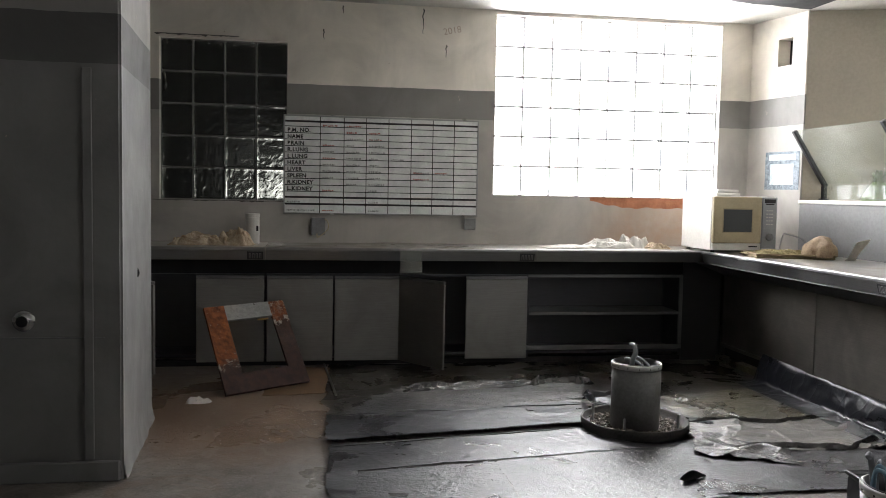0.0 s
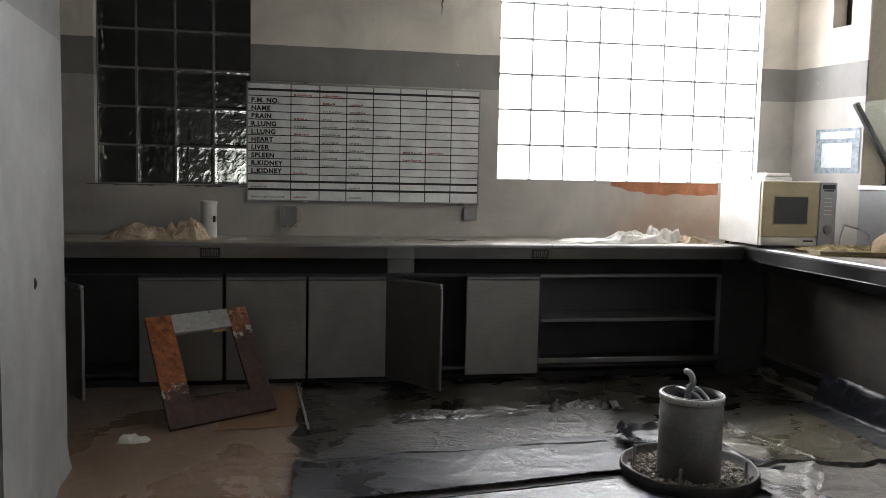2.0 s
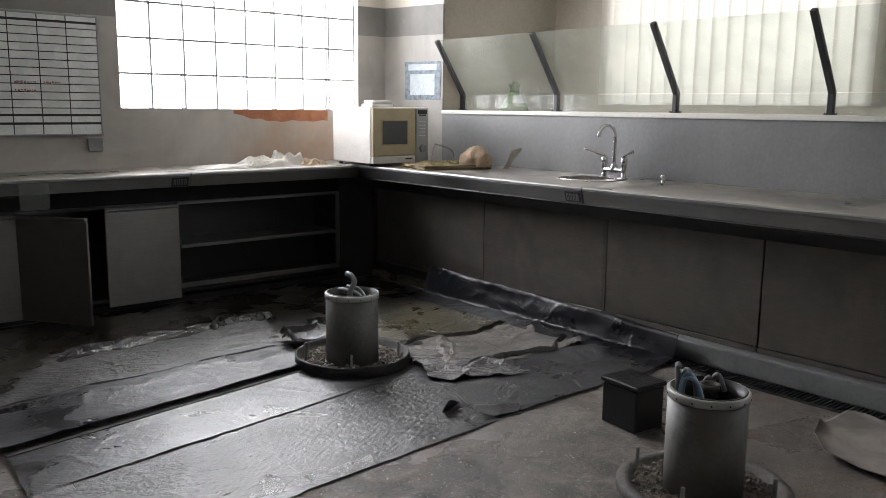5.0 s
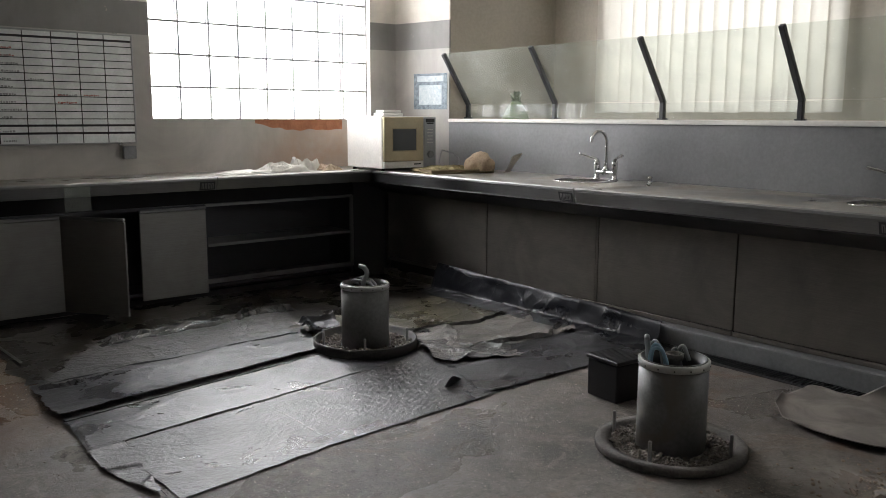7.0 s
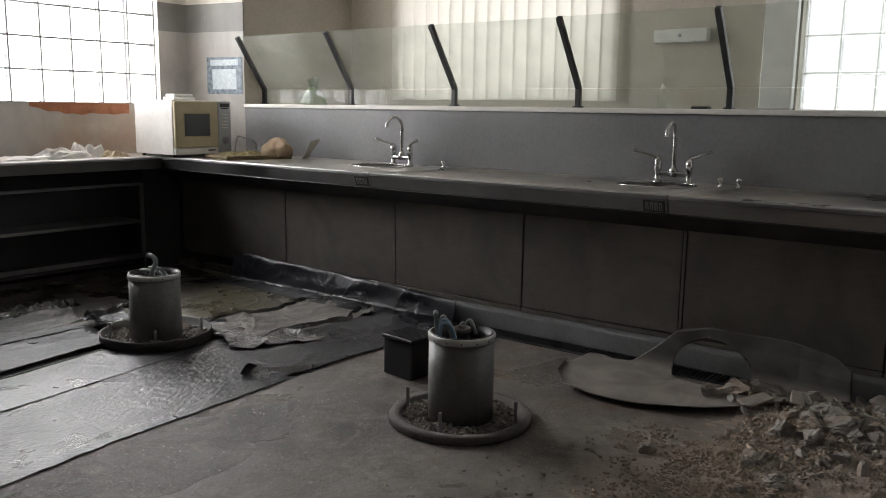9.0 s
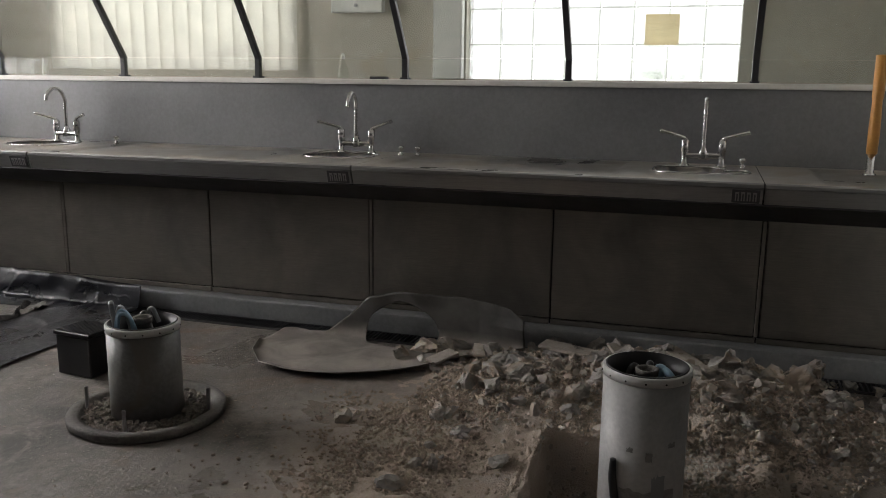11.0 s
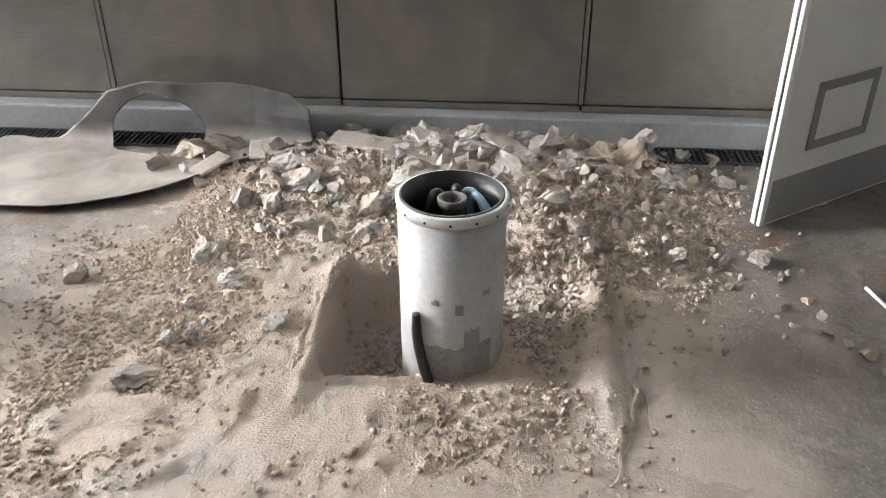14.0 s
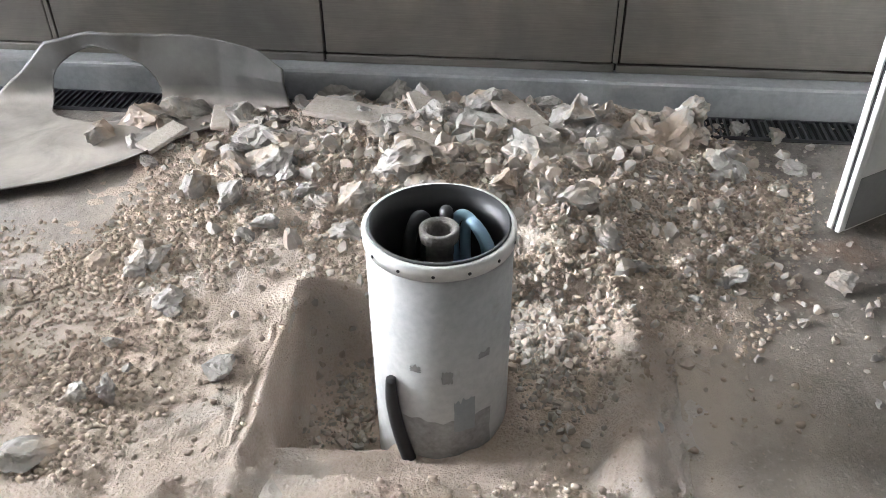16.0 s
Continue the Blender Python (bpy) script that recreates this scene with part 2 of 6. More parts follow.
M["block_side"] = block_glass("gallery_glass_block", (0.62, 0.62, 0.62), 16, 0.3, 0.5)
M["amber"] = mottled("amber_film", (0.45, 0.3, 0.12), (0.95, 0.85, 0.6), 9, 40, (0.4, 0.6), stretch=(1, 0.4, 1), bumps=0.0)
M["litter"] = mottled("mouldy_litter", (0.12, 0.095, 0.035), (0.46, 0.39, 0.22), 25, 100, (0.8, 0.95), bumps=0.5)
M["litter_pale"] = mottled("stained_card", (0.4, 0.36, 0.3), (0.62, 0.58, 0.5), 20, 90, (0.8, 0.95), bumps=0.2)
M["poster"] = mottled("poster_print", (0.015, 0.035, 0.06), (0.3, 0.37, 0.42), 30, 120, (0.4, 0.5), bumps=0.0)

for key in ("blind", "amber", "mortar_pale"):
    bt = M[key].node_tree
    tl, mx = bt.nodes.new("ShaderNodeBsdfTranslucent"), bt.nodes.new("ShaderNodeMixShader")
    tl.inputs[0].default_value, mx.inputs[0].default_value = (0.72, 0.68, 0.6, 1) if key == "blind" else (1.0, 0.93, 0.74, 1) if key == "amber" else (0.9, 0.9, 0.88, 1), 0.5 if key == "blind" else 0.88 if key == "mortar_pale" else 0.5
    bt.links.new(bt.nodes["Principled BSDF"].outputs[0], mx.inputs[1])
    bt.links.new(tl.outputs[0], mx.inputs[2])
    bt.links.new(mx.outputs[0], bt.nodes["Material Output"].inputs[0])


def floor_material():
    """Worn concrete: brown and grey patches, damp smooth patches, rust stains, grit and pale dust."""
    m, n, l, b = material("worn_concrete_floor")
    big, mid, small = fuzz(n, l, 0.9, 8, distort=0.7), fuzz(n, l, 5, 8), fuzz(n, l, 75, 4)
    col = blend(n, l, ramp(n, l, big, [(0.35, 0.0), (0.65, 1.0)]), (0.085, 0.075, 0.068), (0.25, 0.225, 0.203))
    col = blend(n, l, ramp(n, l, mid, [(0.4, 0.0), (0.7, 0.75)]), col, (0.22, 0.19, 0.165))
    col = blend(n, l, ramp(n, l, fuzz(n, l, 16, 10, distort=0.5, rough=0.75), [(0.3, 0.75), (0.55, 0.0)]), col, (0.06, 0.053, 0.047))
    col = blend(n, l, ramp(n, l, fuzz(n, l, 2.3, 12, distort=1.5, rough=0.72), [(0.52, 0.0), (0.68, 0.65)]), col, (0.31, 0.275, 0.24))
    rust = ramp(n, l, fuzz(n, l, 1.7, 7, distort=1.0), [(0.58, 0.0), (0.7, 0.55)])
    col = blend(n, l, rust, col, (0.2, 0.1, 0.05))
    col = blend(n, l, ramp(n, l, small, [(0.58, 0.0), (0.68, 0.7)]), col, (0.36, 0.33, 0.29))
    col = blend(n, l, ramp(n, l, small, [(0.3, 0.8), (0.4, 0.0)]), col, (0.03, 0.045, 0.04))
    spill = n.new("ShaderNodeTexGradient")
    spill.gradient_type = "SPHERICAL"
    mp = n.new("ShaderNodeMapping")
    mp.inputs["Location"].default_value, mp.inputs["Scale"].default_value = (-0.45 / 1.0, -6.2 / 1.5, 0), (1 / 1.0, 1 / 1.5, 1)
    geo = n.new("ShaderNodeNewGeometry")
    l.new(geo.outputs["Position"], mp.inputs[0]), l.new(mp.outputs[0], spill.inputs[0])
    seep = n.new("ShaderNodeMath")
    seep.operation = "MULTIPLY_ADD"
    l.new(fuzz(n, l, 4.0, 10, distort=0.6), seep.inputs[0])
    seep.inputs[1].default_value = 0.7
    l.new(spill.outputs["Fac"], seep.inputs[2])
    col = blend(n, l, ramp(n, l, seep.outputs[0], [(0.5, 0.0), (0.85, 0.7)]), col, (0.23, 0.145, 0.09))
    col = blend(n, l, ramp(n, l, fuzz(n, l, 6, 12, distort=1.2, rough=0.75), [(0.54, 0.0), (0.66, 0.6)]), col, (0.34, 0.3, 0.26))
    film = n.new("ShaderNodeTexGradient")
    film.gradient_type = "SPHERICAL"
    mp = n.new("ShaderNodeMapping")
    mp.inputs["Location"].default_value, mp.inputs["Scale"].default_value = (-2.75 / 1.65, -1.75 / 1.4, 0), (1 / 1.65, 1 / 1.4, 1)
    geo = n.new("ShaderNodeNewGeometry")
    l.new(geo.outputs["Position"], mp.inputs[0]), l.new(mp.outputs[0], film.inputs[0])
    rag = n.new("ShaderNodeMath")
    rag.operation = "MULTIPLY_ADD"
    l.new(fuzz(n, l, 3.0, 10, distort=0.4), rag.inputs[0])
    rag.inputs[1].default_value = 0.9
    l.new(film.outputs["Fac"], rag.inputs[2])
    col = blend(n, l, ramp(n, l, rag.outputs[0], [(0.55, 0.0), (0.95, 0.85)]), col, (0.44, 0.37, 0.31))
    l.new(col, b.inputs["Base Color"])
    pool = n.new("ShaderNodeTexGradient")
    pool.gradient_type = "SPHERICAL"
    mp = n.new("ShaderNodeMapping")
    mp.inputs["Location"].default_value, mp.inputs["Scale"].default_value = (-1.75 / 0.85, -4.1 / 0.5, 0), (1 / 0.85, 1 / 0.5, 1)
    geo = n.new("ShaderNodeNewGeometry")
    l.new(geo.outputs["Position"], mp.inputs[0]), l.new(mp.outputs[0], pool.inputs[0])
    dry = ramp(n, l, fuzz(n, l, 1.3, 8, distort=0.5), [(0.38, 0.2), (0.58, 0.55)])
    dry = blend(n, l, ramp(n, l, seep.outputs[0], [(0.5, 0.0), (0.8, 0.8)]), dry, (0.24, 0.24, 0.24))
    l.new(blend(n, l, ramp(n, l, pool.outputs["Fac"], [(0.1, 0.0), (0.5, 0.9)]), dry, (0.2, 0.2, 0.2)), b.inputs["Roughness"])
    bump(n, l, b, small, 0.6, 0.005, bump(n, l, b, fuzz(n, l, 16, 12, rough=0.8), 0.6, 0.016))
    return m


def sheet_material(name, dark, pale, rough, pale_cut, creases=0.12, grain=0.15, streak=0.0, crumple_amt=0.0):
    """Black floor covering under a thin even film of dried dirt, satin where it is damp, with a few sharp creases."""
    m, n, l, b = material(name)
    film, fine = fuzz(n, l, 1.3, 10, distort=0.3, rough=0.55), fuzz(n, l, 24, 8, rough=0.7)
    mask = ramp(n, l, film, [(pale_cut - 0.12, 0.1), (pale_cut + 0.2, 0.8)])
    mask = blend(n, l, 1.0, mask, ramp(n, l, fine, [(0.32, 0.45), (0.62, 1.0)]), "MULTIPLY")
    if streak:
        mask = blend(n, l, streak, mask, ramp(n, l, fuzz(n, l, 2.2, 10, stretch=(1.0, 3.2, 1), distort=0.9, rough=0.7), [(0.42, 0.0), (0.6, 1.0)]), "MULTIPLY")
    col = blend(n, l, mask, dark, pale)
    col = blend(n, l, ramp(n, l, fuzz(n, l, 90, 4), [(0.64, 0.0), (0.74, 0.35)]), col, (0.2, 0.19, 0.18))
    l.new(col, b.inputs["Base Color"])
    l.new(ramp(n, l, fuzz(n, l, 2.6, 8, distort=0.4), [(0.35, rough[0]), (0.65, rough[1])]), b.inputs["Roughness"])
    b.inputs["Specular IOR Level"].default_value = 0.9
    wave = bump(n, l, b, fuzz(n, l, 2.4, 3, distort=0.6), 0.3, 0.03)
    for scale, power in ((1.6, creases), (5.0, creases * 0.5)):
        v = n.new("ShaderNodeTexVoronoi")
        v.feature = "DISTANCE_TO_EDGE"
        v.inputs["Scale"].default_value = scale
        w = n.new("ShaderNodeVectorMath")
        w.operation = "MULTIPLY_ADD"
        t = n.new("ShaderNodeTexNoise")
        t.inputs["Scale"].default_value = 2.0
        l.new(coords(n, l), t.inputs["Vector"])
        l.new(t.outputs["Color"], w.inputs[0])
        w.inputs[1].default_value = (0.3, 0.3, 0.3)
        l.new(coords(n, l), w.inputs[2])
        l.new(w.outputs[0], v.inputs["Vector"])
        wave = bump(n, l, b, ramp(n, l, v.outputs["Distance"], [(0.0, 1.0), (0.03, 0.2), (0.12, 0.0)]), power, 0.012, wave)
    if crumple_amt:
        wave = bump(n, l, b, ramp(n, l, fuzz(n, l, 7, 4, stretch=(1, 1.8, 1), distort=1.4, rough=0.5), [(0.3, 0.0), (0.48, 0.8), (0.55, 0.2), (0.75, 1.0)]), crumple_amt, 0.02, wave)
    bump(n, l, b, fuzz(n, l, 48, 5, rough=0.65), grain, 0.006, wave)
    return m


M["floor"] = floor_material()


def vinyl_material():
    """Dark floor vinyl, dusty where flat; the upright's shade is in the tone."""
    m, n, l, b = material("dusty_shaded_vinyl", rough=0.6)
    z = height_z(n, l)
    height_tone = n.new("ShaderNodeMapRange")
    height_tone.inputs[1].default_value, height_tone.inputs[2].default_value = 0.09, 0.015
    l.new(z, height_tone.inputs[0])
    dust = blend(n, l, 1.0, height_tone.outputs[0], ramp(n, l, fuzz(n, l, 5, 9, distort=0.5), [(0.3, 0.35), (0.6, 1.0)]), "MULTIPLY")
    col = blend(n, l, ramp(n, l, fuzz(n, l, 4, 8), [(0.35, 0.0), (0.7, 1.0)]), (0.05, 0.048, 0.045), (0.13, 0.124, 0.115))
    l.new(blend(n, l, dust, col, (0.36, 0.32, 0.285)), b.inputs["Base Color"])
    bump(n, l, b, fuzz(n, l, 60, 6), 0.25, 0.003)
    return m


M["vinyl"] = vinyl_material()
M["sheet"] = sheet_material("black_membrane", (0.014, 0.014, 0.018), (0.06, 0.06, 0.066), (0.24, 0.42), 0.5, 0.1, 0.8, 0.0, 0.14)
M["sheet_smooth"] = sheet_material("satin_membrane", (0.018, 0.018, 0.023), (0.075, 0.074, 0.08), (0.25, 0.42), 0.46, 0.1, 0.35, 0.0, 0.1)
M["sheet_dusty"] = sheet_material("dusty_membrane", (0.02, 0.02, 0.022), (0.24, 0.225, 0.21), (0.26, 0.46), 0.46, 0.4, 0.35, 0.6, 0.4)
M["sheet_pale"] = sheet_material("dirty_pale_membrane", (0.06, 0.055, 0.05), (0.45, 0.415, 0.37), (0.3, 0.5), 0.4, 0.4, 0.35, 0.75, 0.25)
M["sheet_olive"] = sheet_material("mossy_membrane", (0.024, 0.021, 0.012), (0.2, 0.175, 0.1), (0.2, 0.42), 0.45, 0.4, 0.3, 0.75, 0.2)
M["upstand"] = sheet_material("black_sheeting", (0.004, 0.0045, 0.007), (0.02, 0.022, 0.03), (0.24, 0.36), 0.5, 0.22, 0.06, 0.0, 0.03)
M["upstand"].node_tree.nodes["Principled BSDF"].inputs["Specular IOR Level"].default_value = 0.35
M["fold"] = sheet_material("shiny_black_fold", (0.01, 0.01, 0.013), (0.06, 0.06, 0.064), (0.15, 0.28), 0.5, 0.3, 0.1, 0.0, 0.2)
M["film"] = sheet_material("crumpled_film", (0.05, 0.05, 0.056), (0.3, 0.29, 0.28), (0.16, 0.32), 0.42, 0.4, 0.15, 0.0, 0.4)
M["sheet_dark"] = sheet_material("stained_dark_vinyl", (0.013, 0.011, 0.009), (0.05, 0.042, 0.026), (0.16, 0.4), 0.5, 0.12, 0.25)
M["dust"] = mottled("brick_dust", (0.38, 0.3, 0.24), (0.57, 0.485, 0.415), 4.5, 130, (0.9, 1.0), bumps=1.0, dist=0.014, stain=(0.46, 0.42, 0.38), stain_cut=(0.52, 0.66))


def chunk_material(name, warm=1.0):
    """Broken stones, each with a tone of its own; warm tints them with brick dust."""
    m, n, l, b = material(name, rough=0.92)
    info, g = n.new("ShaderNodeObjectInfo"), n.new("ShaderNodeNewGeometry")
    add = n.new("ShaderNodeMath")
    add.operation = "ADD"
    l.new(info.outputs["Random"], add.inputs[0]), l.new(g.outputs["Random Per Island"], add.inputs[1])
    fr = n.new("ShaderNodeMath")
    fr.operation = "FRACT"
    l.new(add.outputs[0], fr.inputs[0])
    col = ramp(n, l, fr.outputs[0], [(0.0, (0.36, 0.3, 0.25)), (0.35, (0.41, 0.355, 0.305)), (0.65, (0.37, 0.345, 0.315)), (0.9, (0.42, 0.395, 0.37)), (1.0, (0.31, 0.285, 0.26))])
    if warm < 1:
        col = blend(n, l, 1 - warm, col, (0.42, 0.325, 0.25))
    col = blend(n, l, ramp(n, l, fuzz(n, l, 45, 6), [(0.3, 0.6), (0.6, 0.0)]), col, (0.28, 0.225, 0.18))
    l.new(col, b.inputs["Base Color"])
    bump(n, l, b, fuzz(n, l, 90, 5), 0.35, 0.004)
    return m


M["chunk"] = chunk_material("rubble_chunks")
M["grit"] = chunk_material("rubble_grit", 0.35)
M["lump"] = mottled("concrete_lumps", (0.25, 0.232, 0.214), (0.38, 0.36, 0.338), 18, 90, (0.9, 0.98), bumps=0.35, dist=0.006, stain=(0.4, 0.32, 0.255), stain_cut=(0.5, 0.62), stain_scale=4)


# ---- mesh helpers ----
def mesh_object(name, bm, mat, parent=None, smooth=False):
    me = bpy.data.meshes.new(name)
    bm.normal_update()
    bm.to_mesh(me)
    bm.free()
    for mm in mat if isinstance(mat, (list, tuple)) else [mat]:
        me.materials.append(mm)
    if smooth:
        me.shade_smooth()
    ob = new(name, me)
    ob.parent = parent
    return ob


def part(name, bm, mat, parent, label="", smooth=False):
    ob = mesh_object(name, bm, mat, parent, smooth)
    return tagged(ob, label) if label else ob


def thing(name, m, label, category, group=""):
    e = new(name)
    e.empty_display_size = 0.1
    e.matrix_basis = m
    return tagged(e, label, category, group)


def solo(name, bm, mat, label, category, m=None, group="", kind="", smooth=False):
    ob = mesh_object(name, bm, mat, None, smooth)
    if m is not None:
        ob.matrix_basis = m
    return tagged(ob, label, category, group, kind)


def box(bm, x0, x1, y0, y1, z0, z1, bev=0.0, seg=1, m=None):
    r = bmesh.ops.create_cube(bm, size=1.0)
    v = r["verts"]
    bmesh.ops.scale(bm, vec=(x1 - x0, y1 - y0, z1 - z0), verts=v)
    bmesh.ops.translate(bm, vec=((x0 + x1) / 2, (y0 + y1) / 2, (z0 + z1) / 2), verts=v)
    if bev:
        ed = list({e for a in v for e in a.link_edges})
        o = bmesh.ops.bevel(bm, geom=ed, offset=bev, segments=seg, affect="EDGES", profile=0.6)
        v = list({a for f in o["faces"] for a in f.verts} | {a for a in v if a.is_valid})
    if m is not None:
        bmesh.ops.transform(bm, matrix=m, verts=v)
    return bm


def new_box(*a, **k):
    return box(bmesh.new(), *a, **k)


def lathe(bm, prof, n=32, m=None, close=False):
    """Turn a profile of (radius, height) round the z axis."""
    rings = [[bm.verts.new((r * math.cos(2 * math.pi * i / n), r * math.sin(2 * math.pi * i / n), z)) for i in range(n)] for r, z in prof]
    pairs = list(zip(rings, rings[1:])) + ([(rings[-1], rings[0])] if close else [])
    for a, b in pairs:
        for i in range(n):
            bm.faces.new((a[i], a[(i + 1) % n], b[(i + 1) % n], b[i]))
    if not close:
        for r, ring in ((prof[0], rings[0]), (prof[-1], rings[-1])):
            if r[0] > 1e-5:
                bm.faces.new(ring)
    if m is not None:
        bmesh.ops.transform(bm, matrix=m, verts=[v for r in rings for v in r])
    bmesh.ops.recalc_face_normals(bm, faces=bm.faces)
    return bm


def tube(bm, pts, r, n=10, steps=6, radii=None):
    """A round tube along a smooth line through the points."""
    p = [Vector(a) for a in pts]
    path, rad = [], []
    for i in range(len(p) - 1):
        a, b, c, d = p[max(i - 1, 0)], p[i], p[i + 1], p[min(i + 2, len(p) - 1)]
        for k in range(steps):
            t = k / steps
            path.append(0.5 * (2 * b + (c - a) * t + (2 * a - 5 * b + 4 * c - d) * t * t + (3 * b - a - 3 * c + d) * t ** 3))
            rad.append(r if radii is None else radii[i] + (radii[i + 1] - radii[i]) * t)
    path.append(p[-1])
    rad.append(r if radii is None else radii[-1])
    rings, side = [], None
    for i, q in enumerate(path):
        d = (path[min(i + 1, len(path) - 1)] - path[max(i - 1, 0)]).normalized()
        if side is None:
            side = d.orthogonal().normalized()
        side = (side - d * side.dot(d)).normalized()
        up = d.cross(side)
        rings.append([bm.verts.new(q + (side * math.cos(2 * math.pi * k / n) + up * math.sin(2 * math.pi * k / n)) * rad[i]) for k in range(n)])
    for a, b in zip(rings, rings[1:]):
        for k in range(n):
            bm.faces.new((a[k], a[(k + 1) % n], b[(k + 1) % n], b[k]))
    bm.faces.new(rings[0][::-1]), bm.faces.new(rings[-1])
    return bm


def grid(bm, nu, nv, f):
    """A sheet of nu by nv cells whose points are f(u, v), u and v from 0 to 1; None leaves a gap."""
    pts = {}
    for i in range(nu + 1):
        for j in range(nv + 1):
            q = f(i / nu, j / nv)
            if q is not None:
                pts[i, j] = bm.verts.new(q)
    for i in range(nu):
        for j in range(nv):
            c = [(i, j), (i + 1, j), (i + 1, j + 1), (i, j + 1)]
            if all(k in pts for k in c):
                bm.faces.new([pts[k] for k in c])
    return bm


def thicken(bm, t):
    bmesh.ops.recalc_face_normals(bm, faces=bm.faces)
    bmesh.ops.solidify(bm, geom=bm.faces[:], thickness=t)
    return bm


def nz(x, y, z=0.0):
    return noise.noise(Vector((x, y, z)))


def wall(name, p0, p1, thick, z0, z1, mat, holes=(), label="", extra=()):
    """A wall from p0 to p1, its visible face on that line, its thickness to the left of the way; holes are (s0, s1, z0, z1)."""
    d = Vector((p1[0] - p0[0], p1[1] - p0[1]))
    length = d.length
    d.normalize()
    nrm = Vector((-d.y, d.x)) * thick
    ss = sorted({0.0, length, *[h[0] for h in holes], *[h[1] for h in holes]})
    zz = sorted({z0, z1, *[h[2] for h in holes], *[h[3] for h in holes]})
    bm = bmesh.new()
    cache = {}

    def vert(i, j, k):
        if (i, j, k) not in cache:
            q = Vector(p0) + d * ss[i] + nrm * k
            cache[i, j, k] = bm.verts.new((q.x, q.y, zz[j]))
        return cache[i, j, k]

    def solid(i, j):
        if not (0 <= i < len(ss) - 1 and 0 <= j < len(zz) - 1):
            return False
        s, z = (ss[i] + ss[i + 1]) / 2, (zz[j] + zz[j + 1]) / 2
        return not any(h[0] < s < h[1] and h[2] < z < h[3] for h in holes)

    for i in range(len(ss) - 1):
        for j in range(len(zz) - 1):
            if not solid(i, j):
                continue
            bm.faces.new([vert(i, j, 0), vert(i + 1, j, 0), vert(i + 1, j + 1, 0), vert(i, j + 1, 0)])
            bm.faces.new([vert(i, j, 1), vert(i, j + 1, 1), vert(i + 1, j + 1, 1), vert(i + 1, j, 1)])
            for (a, b, c, e), (ni, nj) in ((((i, j), (i + 1, j), 0, 0), (i, j - 1)), (((i, j + 1), (i + 1, j + 1), 0, 0), (i, j + 1)), (((i, j), (i, j + 1), 0, 0), (i - 1, j)), (((i + 1, j), (i + 1, j + 1), 0, 0), (i + 1, j))):
                if not solid(ni, nj):
                    bm.faces.new([vert(*a, 0), vert(*b, 0), vert(*b, 1), vert(*a, 1)])
    bmesh.ops.recalc_face_normals(bm, faces=bm.faces)
    return solo(name, bm, mat, label or "painted plaster wall", "wall", kind="structure")

# ---- structure ----
CEIL, BACK, SILL = 2.82, 7.81, 1.33
PIT = (2.47, 3.29, 1.03, 2.06)


def floor_slab():
    bm = bmesh.new()
    xs, ys = [-2.8, PIT[0], PIT[1], 6.0], [-2.4, PIT[2], PIT[3], 8.05]
    for i in range(3):
        for j in range(3):
            if not (i == 1 and j == 1):
                bm.faces.new([bm.verts.new((x, y, 0)) for x, y in ((xs[i], ys[j]), (xs[i + 1], ys[j]), (xs[i + 1], ys[j + 1]), (xs[i], ys[j + 1]))])
    bmesh.ops.remove_doubles(bm, verts=bm.verts, dist=1e-5)
    bmesh.ops.recalc_face_normals(bm, faces=bm.faces)
    r = bmesh.ops.extrude_face_region(bm, geom=bm.faces[:])
    bmesh.ops.translate(bm, vec=(0, 0, -0.3), verts=[v for v in r["geom"] if isinstance(v, bmesh.types.BMVert)])
    bmesh.ops.recalc_face_normals(bm, faces=bm.faces)
    return solo("floor", bm, M["floor"], "worn brown-grey concrete floor with damp stains", "floor", kind="structure")


floor_slab()
solo("ceiling", new_box(-2.8, 6.0, -2.4, 8.05, CEIL, CEIL + 0.15), M["ceiling"], "off-white stained ceiling", "ceiling", kind="structure")
DARK_WIN, BIG_WIN = (-0.25, 0.72, 1.245, 2.49), (2.397, 4.365, 1.32, 2.79)
wall_north = wall("wall_north", (-2.8, BACK), (4.95, BACK), 0.24, 0, CEIL, M["wall"], [(w[0] + 2.8, w[1] + 2.8, w[2], w[3]) for w in (DARK_WIN, BIG_WIN)], "grey and cream plaster wall with a dark painted band")
wall("wall_corner", (4.645, BACK), (4.77, 7.2), 0.2, 0, CEIL, M["wall"], [(0.31, 0.47, 2.42, 2.64)], "grey and cream plaster pier with a cut vent slot")
solo("vent_cavity", new_box(4.83, 4.93, 7.3, 7.55, 2.38, 2.68), M["black"], "black box that darkens the vent slot's cavity", "cavity", kind="structure")
wall("wall_east_low", (4.77, 7.2), (4.77, 0.0), 0.2, 0, SILL - 0.03, M["lowwall"], label="low grey painted wall below the gallery opening")
solo("sill", new_box(4.755, 5.2, 0.0, 7.2, SILL - 0.03, SILL, bev=0.006, seg=2), M["ledge"], "pale painted ledge on the low wall", "sill", kind="structure")
wall("wall_gallery_end", (4.78, 7.205), (5.72, 6.86), 0.15, 0, CEIL, M["tan"], label="tan painted end wall of the gallery")
WIN_A, WIN_B = (4.26, 6.24, 1.4, 2.72), (1.24, 2.98, 1.335, 2.72)
wall("wall_gallery", (5.72, 6.87), (5.72, -2.4), 0.2, 0, CEIL, M["tan"], [(6.87 - w[1], 6.87 - w[0], w[2], w[3]) for w in (WIN_A, WIN_B)], "tan painted outer wall of the gallery")
